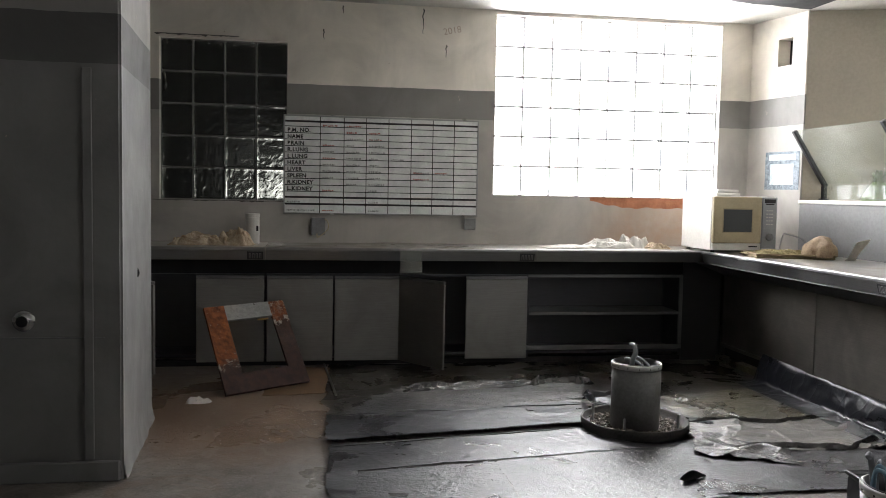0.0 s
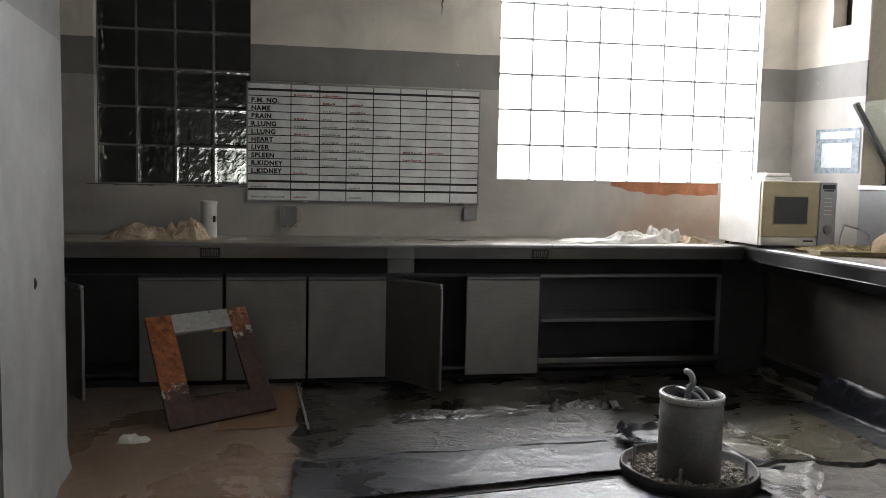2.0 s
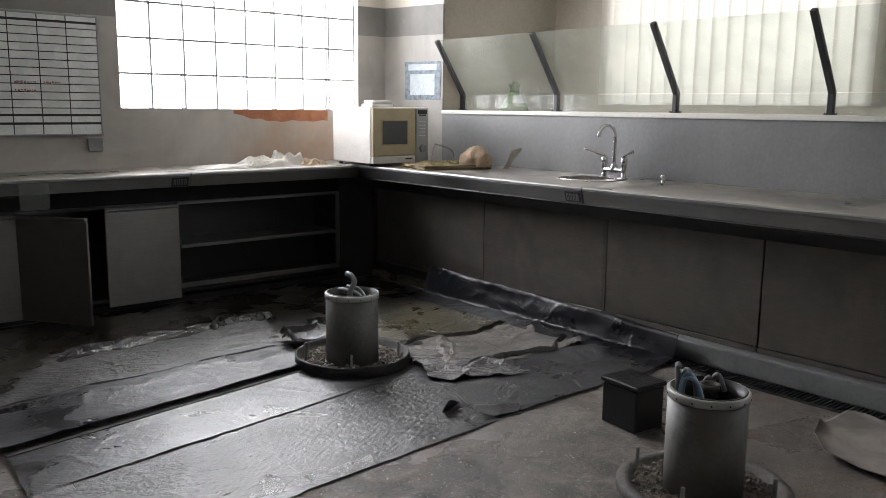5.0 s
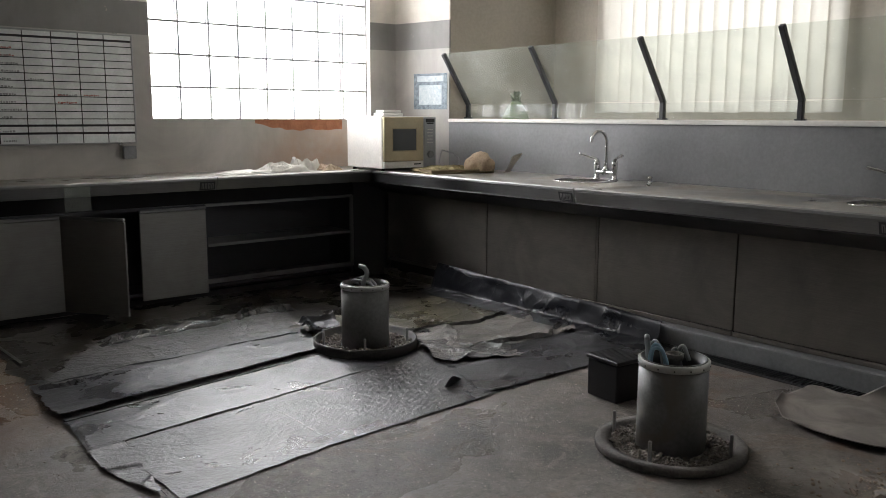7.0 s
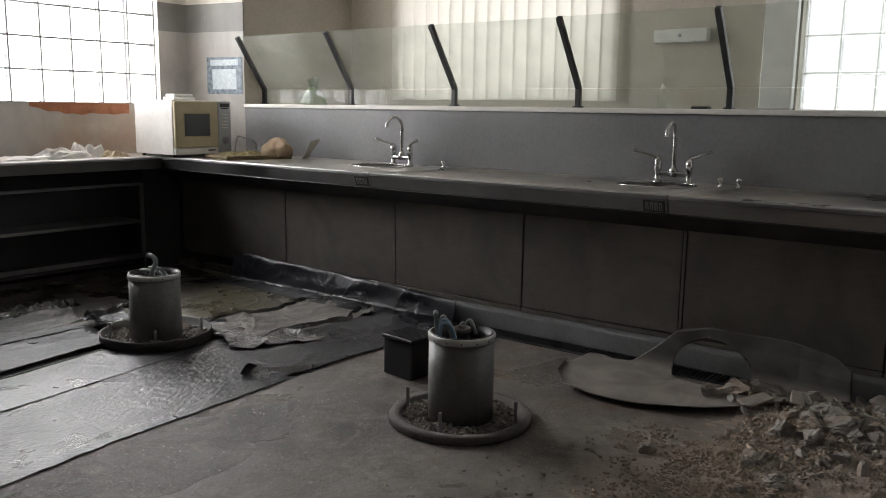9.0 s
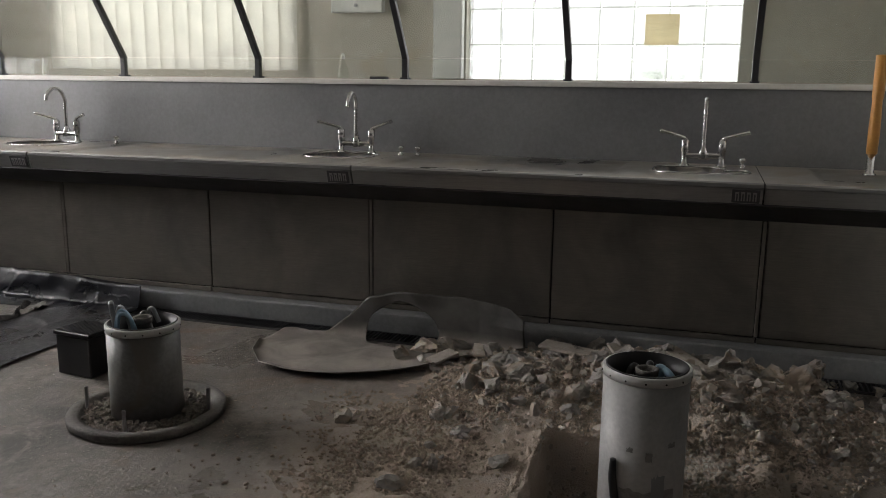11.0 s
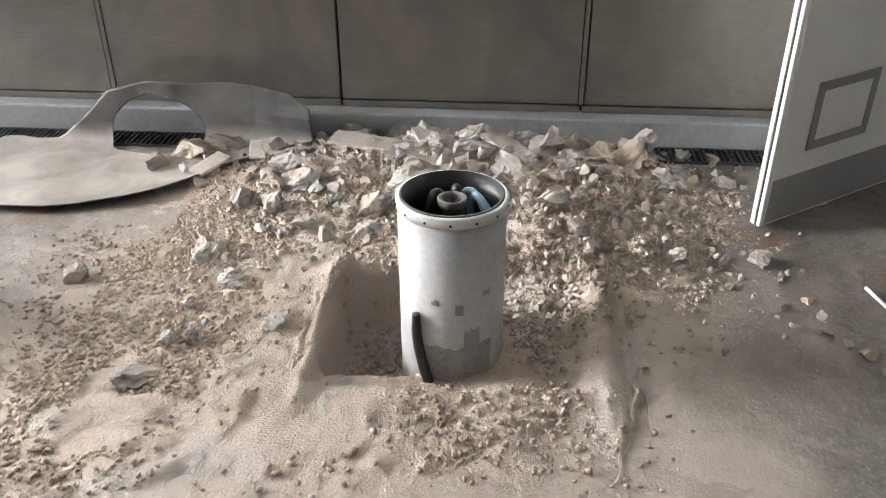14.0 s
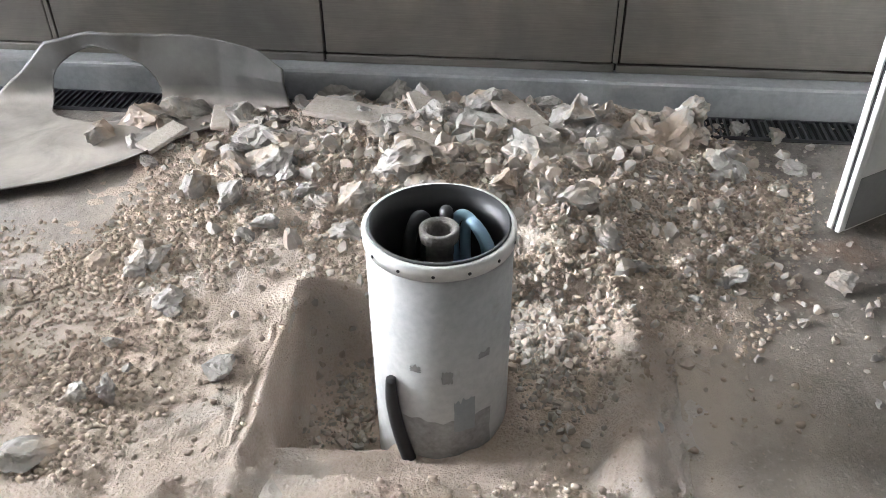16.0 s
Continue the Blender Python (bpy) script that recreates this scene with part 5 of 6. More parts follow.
hose(s1, [(-0.09, -0.03, 0.3), (-0.07, 0.02, 0.385), (0.0, 0.05, 0.405), (0.08, 0.02, 0.39), (0.09, -0.04, 0.36), (0.03, -0.08, 0.37), (-0.05, -0.07, 0.33)], 0.009, M["hose_grey"], "hose_loop")
hose(s1, [(-0.06, -0.08, 0.3), (-0.04, -0.02, 0.4), (0.03, 0.0, 0.41), (0.07, -0.06, 0.385), (0.05, -0.1, 0.3)], 0.008, M["hose_grey"], "hose_loop")
s2 = stub(2.85, 3.47, 0.385, 0.0, True, 62, "grey pipe stub with frayed hoses on a concrete base", 0.04, 0.034)
hose(s2, [(0.03, 0.09, 0.26), (0.035, 0.095, 0.37), (0.03, 0.105, 0.44), (0.015, 0.115, 0.475), (0.0, 0.12, 0.47)], 0.011, M["hose_grey"], "hose_end", "frayed grey hose end")
hose(s2, [(0.0, 0.1, 0.26), (0.0, 0.1, 0.38), (-0.01, 0.095, 0.43), (-0.035, 0.07, 0.425), (-0.05, 0.05, 0.36), (-0.05, 0.04, 0.28)], 0.0075, M["hose_blue"], "blue_hose", "faded blue hose")
hose(s2, [(0.015, 0.1, 0.26), (0.015, 0.1, 0.385), (0.0, 0.085, 0.445), (-0.03, 0.06, 0.41), (-0.035, 0.05, 0.3)], 0.0075, M["hose_blue"], "blue_hose", "faded blue hose")
hose(s2, [(0.04, 0.08, 0.26), (0.045, 0.085, 0.39), (0.02, 0.08, 0.455), (-0.015, 0.07, 0.43), (-0.02, 0.055, 0.34)], 0.007, M["hose_grey"], "hose_end")
hose(s2, [(0.07, -0.06, 0.26), (0.07, -0.055, 0.38), (0.05, -0.065, 0.415), (0.025, -0.08, 0.36)], 0.009, M["hose_grey"], "hose_end")
hose(s2, [(0.085, -0.03, 0.26), (0.085, -0.03, 0.37), (0.07, -0.045, 0.4), (0.05, -0.06, 0.33)], 0.007, M["hose_grey"], "hose_end")
s3 = stub(2.872, 1.65, 0.43, -0.3, False, 0, "pale pipe stub standing in a dug-out pit")
hose(s3, [(0.09, -0.03, 0.25), (0.085, -0.02, 0.36), (0.065, -0.045, 0.405), (0.035, -0.085, 0.36), (0.03, -0.09, 0.27)], 0.011, M["hose_blue"], "blue_hose", "pale blue hose")
hose(s3, [(0.075, -0.05, 0.25), (0.07, -0.045, 0.36), (0.05, -0.06, 0.4), (0.015, -0.095, 0.36), (0.01, -0.1, 0.27)], 0.011, M["hose_blue"], "blue_hose", "pale blue hose")
hose(s3, [(0.08, 0.035, 0.26), (0.075, 0.03, 0.37), (0.06, 0.045, 0.4), (0.04, 0.06, 0.36), (0.035, 0.065, 0.28)], 0.013, M["rubber"], "black_hose")
hose(s3, [(0.09, -0.0, 0.26), (0.08, -0.005, 0.38), (0.06, -0.01, 0.41), (0.045, -0.012, 0.33)], 0.013, M["rubber"], "black_hose")
b = bmesh.new()
pts = [(-math.sqrt(0.148 ** 2 - y * y), y, z) for y, z in ((0.088, 0.145), (0.088, 0.09), (0.08, 0.03), (0.066, -0.03), (0.05, -0.08), (0.034, -0.14))]
tube(b, pts, 0.013, 12, 12, radii=[0.01, 0.013, 0.014, 0.014, 0.014, 0.014])
for i, v in enumerate(b.verts):
    if (i // 12) % 2:
        v.co.x -= 0.004
part("corrugated_hose", b, M["rubber"], s3, "black corrugated hose", True)


def pipe_patch(y0, y1, z0, z1, mat, ragged_top, seed, label, lift=0.0006):
    """A scuffed patch lying on the pipe's skin, its upper edge uneven."""
    b = bmesh.new()

    def f(u, v):
        y = y0 + (y1 - y0) * u + 0.004 * nz(v * 5, seed)
        top = z1 + ragged_top * (nz(u * 3, seed) + 0.4 * nz(u * 8, seed))
        return (-math.sqrt((0.139 + lift) ** 2 - y * y), y, z0 + (top - z0) * v + 0.003 * nz(u * 6, v, seed))

    part("patch", grid(b, 48, 6, f), mat, s3, label)


scuff = mottled("scuffed_grey", (0.16, 0.155, 0.15), (0.36, 0.355, 0.35), 14, 80, (0.5, 0.7))
pipe_patch(-0.105, 0.078, -0.12, 0.055, scuff, 0.028, 3, "dark grey stained lower part")
pipe_patch(-0.075, -0.035, 0.02, 0.105, M["hose_grey"], 0.03, 7, "worn grey patch", 0.0012)
pipe_patch(-0.033, -0.012, 0.155, 0.185, M["kick"], 0.003, 9, "square grey patch", 0.0012)
pipe_patch(-0.1, -0.08, 0.2, 0.215, scuff, 0.01, 12, "small scuff")
pipe_patch(0.028, 0.048, 0.18, 0.195, scuff, 0.008, 14, "small scuff")

bxx = thing("black_box", pose(3.19, 4.04, 0, 0, 0, -6), "black plastic box with a grooved lid", "box")
part("case", new_box(-0.085, 0.085, -0.1, 0.1, 0, 0.185, bev=0.006), M["plastic_black"], bxx)
lid = part("lid", new_box(-0.092, 0.092, -0.107, 0.107, 0.186, 0.206, bev=0.004), M["plastic_black"], bxx)
b = bmesh.new()
for k in range(12):
    box(b, -0.086, 0.086, -0.097 + 0.017 * k, -0.09 + 0.017 * k, 0.206, 0.2075)
part("ribs", b, M["plastic_black"], lid)


# ---- the pit and its rubble ----
def hump(x, y, cx, cy, sx, sy):
    return math.exp(-((x - cx) / sx) ** 2 - ((y - cy) / sy) ** 2)


def ground(x, y):
    """Height of the spoil: a heap by the kerb, a thin spread round it and the dug-out pit."""
    n1, n2, n3 = nz(x * 3.2, y * 3.2, 1), nz(x * 9, y * 9, 2), nz(x * 28, y * 28, 3)
    h = 0.1 * hump(x, y, 3.85, 1.6, 0.42, 0.75) + 0.05 * hump(x, y, 3.35, 1.25, 0.35, 0.35) + 0.022 * hump(x, y, 2.75, 1.85, 0.75, 0.85) + 0.014 * hump(x, y, 2.45, 2.45, 0.35, 0.35)
    h = h * (1 + 0.45 * n1 + 0.4 * n2 + 0.3 * n3) + 0.004 * n3 + 0.004 * n2 - 0.013
    h -= 0.06 * max(0.0, 1.22 + 0.05 * n1 - y) * (1 - 0.75 * hump(x, y, 3.8, 1.1, 0.45, 0.6))
    ex = 0.03 * nz(y * 8, 4) + 0.015 * nz(y * 25, 5)
    ey = 0.03 * nz(x * 7, 6) + 0.012 * nz(x * 25, 7)
    inside = min(x - (2.62 + ex), 3.2 + ex - x, y - (1.3 + ey), 2.015 + ey * 0.6 - y)
    if inside > 0:
        west = min(max((y - 1.74) / 0.06, 0), 1) * min(max((x - 2.74 - 0.04 * n1) / 0.05, 0), 1)
        floor_z = -0.045 - 0.03 * n1 + 0.02 * n2 + 0.008 * n3 + 0.05 * hump(x, y, 3.2, 1.35, 0.2, 0.25)
        floor_z = floor_z * (1 - west) + (-0.25 + 0.03 * n2 + 0.012 * n3 + 0.06 * max(0, x - 2.98) / 0.2) * west
        k = min(inside / 0.025, 1)
        return h * (1 - k) + floor_z * k if h > 0 else floor_z * k + 0.004 * (1 - k)
    ridge = 0.055 * hump(x, y, 2.9, 1.245 + 0.02 * n1, 0.32, 0.045) * (1 + 0.5 * n2 + 0.4 * n3)
    h = max(h, ridge + 0.5 * h) if ridge > 0.008 else h
    if inside > -0.06:
        h = max(h, 0.006 + (0.024 if y > 1.98 else 0.012) * max(0, 1 + inside / 0.05) + 0.01 * n2)
    return h


bm = bmesh.new()
X0, X1, Y0, Y1 = 1.75, 4.2, 0.45, 3.2
grid(bm, 200, 224, lambda u, v: (X0 + (X1 - X0) * u, Y0 + (Y1 - Y0) * v, ground(X0 + (X1 - X0) * u, Y0 + (Y1 - Y0) * v)))
solo("spoil_heap", bm, M["dust"], "pinkish brick dust and spoil round a dug-out pit", "dust heap", SITE, kind="stuff", smooth=True)

rnd = random.Random(11)


def scatter(spots, count, lo=None):
    out = []
    while len(out) < count:
        cx, cy, sx, sy, _ = rnd.choices(spots, weights=[s[4] for s in spots])[0]
        x, y = rnd.gauss(cx, sx), rnd.gauss(cy, sy)
        if 1.7 < x and (SITE @ Vector((x, y, 0))).x < 4.14 and 0.3 < y < 3.7 and math.hypot(x - 2.872, y - 1.65) > 0.16 and math.hypot(x - 2.82, y - 3.59) > 0.34 and not (x > 3.45 and y > 2.62):
            out.append((x, y))
    return out


def clumped(spots, count):
    return [(x, y) for x, y in scatter(spots, count) if 0.9 * nz(x * 2.3, y * 2.3, 4) + nz(x * 5, y * 5, 8) + 0.6 * nz(x * 14, y * 14, 9) > rnd.uniform(-0.5, 0.35) and (ground(x, y) > -0.0125 or rnd.random() < 0.06)]


HEAP = [(3.84, 1.68, 0.2, 0.4, 5.0), (3.55, 1.3, 0.22, 0.25, 1.6), (3.1, 1.45, 0.07, 0.09, 0.9), (3.12, 1.62, 0.05, 0.14, 0.5), (2.98, 1.88, 0.09, 0.05, 0.3), (3.6, 2.1, 0.2, 0.2, 0.9), (3.45, 0.95, 0.25, 0.14, 0.5), (2.98, 1.4, 0.1, 0.05, 0.35)]
SPREAD = [(3.6, 1.55, 0.3, 0.5, 8.0), (3.3, 2.4, 0.22, 0.18, 1.1), (3.15, 2.6, 0.2, 0.14, 0.8), (2.63, 2.5, 0.16, 0.12, 1.2), (2.5, 2.62, 0.2, 0.15, 0.5), (3.5, 1.0, 0.3, 0.2, 2.0), (3.25, 0.95, 0.25, 0.12, 0.6), (2.9, 1.9, 0.12, 0.06, 0.4), (2.82, 1.4, 0.16, 0.06, 0.5), (2.5, 1.62, 0.12, 0.25, 0.35), (2.65, 1.9, 0.5, 0.6, 0.35), (3.0, 1.4, 0.1, 0.06, 0.9), (2.3, 3.0, 0.4, 0.35, 0.1), (3.03, 0.63, 0.1, 0.07, 0.06), (3.3, 2.9, 0.4, 0.3, 0.2)]


def on_ground(x, y):
    return (x, y, max(ground(x, y), 0.0 if not (2.62 < x < 3.2 and 1.3 < y < 2.01) else -1))


solo("rubble_crumbs", pebbles(scatter(HEAP[1:], 7000) + scatter(HEAP[:1], 2600), on_ground, 0.003, 0.017, 3.2, COBBLES), M["chunk"], "small broken stones round the pit", "rubble", SITE, kind="stuff", smooth=True)
solo("rubble_stones", pebbles(scatter([(3.92, 1.7, 0.14, 0.36, 4), (3.65, 1.55, 0.16, 0.3, 1)], 2300), on_ground, 0.005, 0.036, 3.8, COBBLES), M["chunk"], "heaped concrete and brick rubble", "rubble", SITE, kind="stuff", smooth=True)
solo("rubble_grit", pebbles(clumped(SPREAD, 60000), on_ground, 0.0022, 0.0135, 3.0), M["grit"], "scattered pinkish grit and crumbs of rubble", "rubble", SITE, kind="stuff", smooth=True)

def rough_rock(seed):
    """A broken lump with flat fracture faces and a gritty skin."""
    bm = rock_shape(seed, 4, 0.36, 0.8)
    for v in bm.verts:
        c = v.co
        v.co = c * (1 + 0.2 * nz(c.x * 4, c.y * 4, c.z * 4 + seed) + 0.1 * nz(c.x * 11, c.y * 11, c.z * 11 + seed))
    return bm


solo("floor_grit", pebbles([(rnd.uniform(0.9, 3.9), rnd.uniform(2.6, 4.35)) for _ in range(3200)] + [(rnd.uniform(0.05, 1.0), rnd.uniform(4.2, 6.4)) for _ in range(1500)], lambda x, y: (x, y, 0.0), 0.0008, 0.006, 4.0), M["chunk"], "fine grit strewn over the concrete floor", "grit", kind="stuff")
LUMPS = []
for k in range(9):
    ob = mesh_object("rubble_lump", rough_rock(20 + k), M["lump"])
    LUMPS.append(ob.data)
    bpy.data.objects.remove(ob)
spots = [(x, y, 0.012 + 0.025 * rnd.random() ** 1.6) for x, y in scatter([(3.95, 1.65, 0.13, 0.5, 5), (3.65, 1.6, 0.2, 0.4, 1.6), (3.15, 2.3, 0.25, 0.2, 0.8), (3.5, 1.05, 0.2, 0.15, 0.6)], 170)]
spots += [(x, y, 0.024 + 0.04 * rnd.random() ** 1.6) for x, y in scatter([(3.98, 1.7, 0.1, 0.42, 3), (3.72, 1.7, 0.17, 0.36, 1.8)], 52)]
spots += [(3.115, 2.796, 0.036), (3.29, 2.42, 0.038), (3.34, 2.47, 0.03), (3.24, 2.45, 0.026), (3.437, 2.17, 0.032), (3.4, 2.21, 0.022), (3.62, 2.42, 0.055), (3.56, 2.3, 0.045), (4.04, 2.74, 0.07), (4.1, 2.57, 0.062), (3.93, 2.82, 0.055), (4.0, 2.64, 0.042), (3.88, 2.68, 0.045), (3.85, 1.62, 0.085), (3.7, 1.8, 0.07), (3.95, 1.3, 0.075), (4.05, 0.95, 0.07), (4.05, 2.08, 0.07), (3.78, 1.4, 0.06), (3.55, 1.95, 0.06), (3.5, 1.6, 0.055), (2.9, 0.62, 0.018), (2.85, 0.58, 0.015), (2.98, 0.6, 0.017), (2.8, 0.55, 0.024), (3.02, 0.7, 0.014), (2.7, 0.52, 0.022), (2.93, 0.7, 0.013), (3.06, 0.62, 0.015), (2.88, 0.74, 0.012)]
for i, (x, y, s) in enumerate(spots):
    ob = new("rubble_lump", LUMPS[i % 9])
    big = s > 0.05
    tagged(ob, "large broken lump of pale concrete in the rubble" if big else "broken lump of concrete and brick rubble", "rubble", "rubble lumps")
    ob.matrix_basis = SITE @ pose(x, y, on_ground(x, y)[2] + s * 0.42, rnd.uniform(-25, 25), rnd.uniform(-25, 25), rnd.uniform(0, 360)) @ Matrix.Diagonal((1.25 * s * rnd.uniform(0.9, 1.4), 1.25 * s, 1.25 * s * rnd.uniform(0.75, 1.1), 1))
for x, y, rz, w in ((3.98, 1.75, 20, 0.13), (3.9, 1.18, 70, 0.11), (3.88, 2.6, -30, 0.08), (4.02, 2.45, 10, 0.07), (3.93, 1.98, 82, 0.16), (3.82, 1.78, 60, 0.1), (3.78, 1.45, -40, 0.09), (4.0, 1.5, 35, 0.12)):
    solo("plaster_slab", new_box(-w, w, -w * 0.45, w * 0.45, -0.008, 0.008, bev=0.004), M["concrete"], "flat broken slab of pale plaster in the rubble", "rubble", SITE @ pose(x, y, max(ground(x, y), 0) + 0.03, 6, -5, rz), "plaster slabs")
for x, y, rz in ((2.58, 1.95, 10), (2.75, 2.04, 4), (2.95, 2.045, -3), (3.12, 2.03, 6), (2.9, 1.262, 2), (3.1, 1.25, -8), (2.72, 1.27, 5)):
    bm = rock_shape(int(x * 100), 2)
    solo("broken_edge", bm, M["concrete"], "broken concrete lip of the pit", "pit edge", SITE @ pose(x, y, 0.002, 0, 0, rz) @ Matrix.Diagonal((0.09, 0.028, 0.018, 1)), "broken pit edges")


def cracked_lip(line, seed):
    """A thin broken edge of the old floor skin, standing a little proud along a line."""
    path = [Vector((*p, 0)) for p in line]
    seg = [(b - a).length for a, b in zip(path, path[1:])]
    bm = bmesh.new()

    def f(u, v):
        d, i = u * sum(seg), 0
        while i < len(seg) - 1 and d > seg[i]:
            d -= seg[i]
            i += 1
        p, t = path[i].lerp(path[i + 1], d / seg[i]), (path[i + 1] - path[i]).normalized()
        side = Vector((-t.y, t.x, 0))
        w = (0.02 + 0.014 * nz(u * 9, seed)) * (1 - 0.7 * min(1, max(0, u - 0.5) * 4))
        p = p + side * (w * (v - 0.5) * 2 + 0.012 * nz(u * 14, seed + 2) + 0.005 * nz(u * 50, seed))
        return (p.x, p.y, 0.002 + (0.017 + 0.013 * nz(u * 30, v * 3, seed)) * (1 - 0.85 * min(1, max(0, u - 0.5) * 4)) * math.sin(math.pi * min(1, 0.12 + v * 1.1)) ** 0.6)

    grid(bm, 120, 6, f)
    return solo("broken_edge", bm, M["dust"], "ragged broken edge of the floor skin beside the pit", "pit edge", group="broken pit edges")


cracked_lip([(3.172, 1.915), (2.892, 1.93), (2.6, 1.925), (2.479, 1.85), (2.377, 1.787), (2.294, 1.725), (2.239, 1.678)], 1)
cracked_lip([(3.1, 1.15), (2.956, 1.12), (2.856, 1.055), (2.619, 1.05), (2.436, 1.093), (2.31, 1.13)], 5)
bm = bmesh.new()
lathe(bm, [(0.012, 0.0), (0.02, 0.0), (0.02, 0.003), (0.012, 0.003)], 20, close=True)
solo("washer", bm, M["steel"], "loose steel washer on the dust", "washer", SITE @ pose(2.77, 1.22, 0.022))
bm = bmesh.new()
tube(bm, [(3.13, 0.428, 0.008), (2.98, 0.4, 0.008), (2.81, 0.37, 0.008)], 0.0055)
solo("white_stick", bm, M["white"], "thin white plastic stick on the floor", "stick", SITE, smooth=True)
bm = bmesh.new()
tube(bm, [(3.66, 0.46, 0.006), (3.7, 0.42, 0.006), (3.715, 0.365, 0.007), (3.69, 0.35, 0.007), (3.675, 0.39, 0.006), (3.65, 0.45, 0.006)], 0.0045)
solo("cord_loop", bm, M["white"], "looped white cord under the door", "cord", SITE, smooth=True)


# cut-out piece of floor covering: flat towards the room, its far side standing up before the kerb
def between(t, stops):
    for (a, p), (b, q) in zip(stops, stops[1:]):
        if t <= b:
            k = (t - a) / (b - a)
            k = 0.85 * k + 0.15 * k * k * (3 - 2 * k)
            return p + (q - p) * k
    return stops[-1][1]


def curled_vinyl():
    bm = bmesh.new()
    near = [(2.18, 4.06), (2.32, 3.98), (2.44, 3.86), (2.6, 3.65), (2.75, 3.51), (3.0, 3.43), (3.16, 3.42), (3.32, 3.47), (3.44, 3.62), (3.5, 3.8)]
    crest = [(2.18, 0.2), (2.26, 0.25), (2.5, 0.275), (2.85, 0.275), (3.02, 0.24), (3.14, 0.12), (3.25, 0.03), (3.5, 0.0)]
    fold = 4.03

    def f(u, v):
        y = 2.18 + 1.32 * u
        x0, h = between(y, near), between(y, crest)
        far = fold + 0.02 + 0.08 * min(1, (3.5 - y) / 0.3)
        flat = fold - x0
        s = -flat + (flat + h + (0.0 if h > 0.02 else (far - fold) * (1 - h / 0.02))) * v
        q = math.hypot((y - 2.83) / 0.2, (s - 0.06) / 0.155) * (1 + 0.1 * nz(y * 7, s * 7, 4))
        if q < 0.8:
            return None
        if q < 1:
            y, s = 2.83 + (y - 2.83) / q, 0.06 + (s - 0.06) / q
        z = 0.01 + 0.006 * nz(s * 6, y * 6) + 0.022 * max(0.0, 1 - v / 0.22) ** 2
        x = fold + s
        if s > 0 and h > 0.001:
            th = min(s / 0.07, 1) * radians(80)
            arc = 0.07 / radians(80)
            rest = max(s - 0.07, 0)
            up = (arc * (1 - math.cos(th)) + rest * math.sin(radians(80)))
            x = fold + arc * math.sin(th) + rest * 0.17 + 0.02 * nz(y * 6, s * 5, 7)
            z += up
            x -= 0.3 * max(0, 2.42 - y) * min(s / 0.15, 1) + 0.04 * max(0, s - 0.2) * 5
        return (min(x, 4.16), y, z)

    grid(bm, 110, 56, f)
    r = bmesh.ops.extrude_face_region(bm, geom=bm.faces[:])
    bmesh.ops.translate(bm, vec=(-0.003, 0, 0.005), verts=[q for q in r["geom"] if isinstance(q, bmesh.types.BMVert)])
    bmesh.ops.recalc_face_normals(bm, faces=bm.faces)
    return solo("cut_vinyl", bm, M["vinyl"], "grey floor vinyl cut-out curled up by the kerb", "floor covering", smooth=True)


curled_vinyl()


# ---- the door ----
def door_leaf():
    ang = math.degrees(math.atan2(0.555 + 0.095, 3.53 - 4.0))
    t = thing("door_1", pose(4.0, -0.095, 0.012, 0, 0, ang), "white door leaf standing open with a steel kick plate", "door")
    L, T = 0.812, 0.044
    part("leaf", new_box(0.0, L - 0.02, -T / 2, T / 2, 0.0, 2.02, bev=0.003), M["door_paint"], t)
    part("edge_strip", new_box(L - 0.02, L - 0.001, -T / 2 + 0.002, -0.003, 0.0, 2.02, bev=0.002), M["door_paint"], t)
    part("edge_strip", new_box(L - 0.02, L - 0.001, 0.006, T / 2 - 0.002, 0.0, 2.02, bev=0.002), M["door_paint"], t)
    part("edge_seal", new_box(L - 0.02, L - 0.006, -0.003, 0.006, 0.0, 2.02), M["black"], t, "black seal in the door's edge")
    part("kick_plate", new_box(0.03, L - 0.02, T / 2, T / 2 + 0.002, 0.01, 0.165), M["kick"], t, "grey steel kick plate")
    b = bmesh.new()
    s0, s1, z0, z1, w = L - 0.455, L - 0.15, 0.245, 0.475, 0.03
    for a in ((s0, s1, z0, z0 + w), (s0, s1, z1 - w, z1), (s0, s0 + w, z0 + w, z1 - w), (s1 - w, s1, z0 + w, z1 - w)):
        box(b, a[0], a[1], T / 2, T / 2 + 0.006, a[2], a[3])
    vf = part("vent_frame", b, M["kick"], t, "grey frame of a blanked vent")
    part("vent_blank", new_box(s0 + w, s1 - w, T / 2, T / 2 + 0.003, z0 + w, z1 - w), M["door_paint"], vf)
    fp = part("finger_plate", new_box(L - 0.09, L - 0.03, T / 2, T / 2 + 0.003, 0.9, 1.3, bev=0.001), M["kick"], t, "steel finger plate")
    part("screw", lathe(bmesh.new(), [(0.004, 0), (0.003, 0.002), (0, 0.003)], 10, Matrix.Translation((L - 0.06, T / 2 + 0.003, 0.915)) @ Matrix.Rotation(radians(-90), 4, "X")), M["black"], fp)
    part("lock_hole", lathe(bmesh.new(), [(0.012, 0), (0.012, 0.002), (0, 0.002)], 16, Matrix.Translation((L - 0.001, 0.0, 0.96)) @ Matrix.Rotation(radians(90), 4, "Y")), M["black"], t)
    sg = part("sign", new_box(0.2, 0.62, T / 2, T / 2 + 0.004, 1.12, 1.2, bev=0.001), M["kick"], t, "grey sign plate with worn lettering")
    b = bmesh.new()
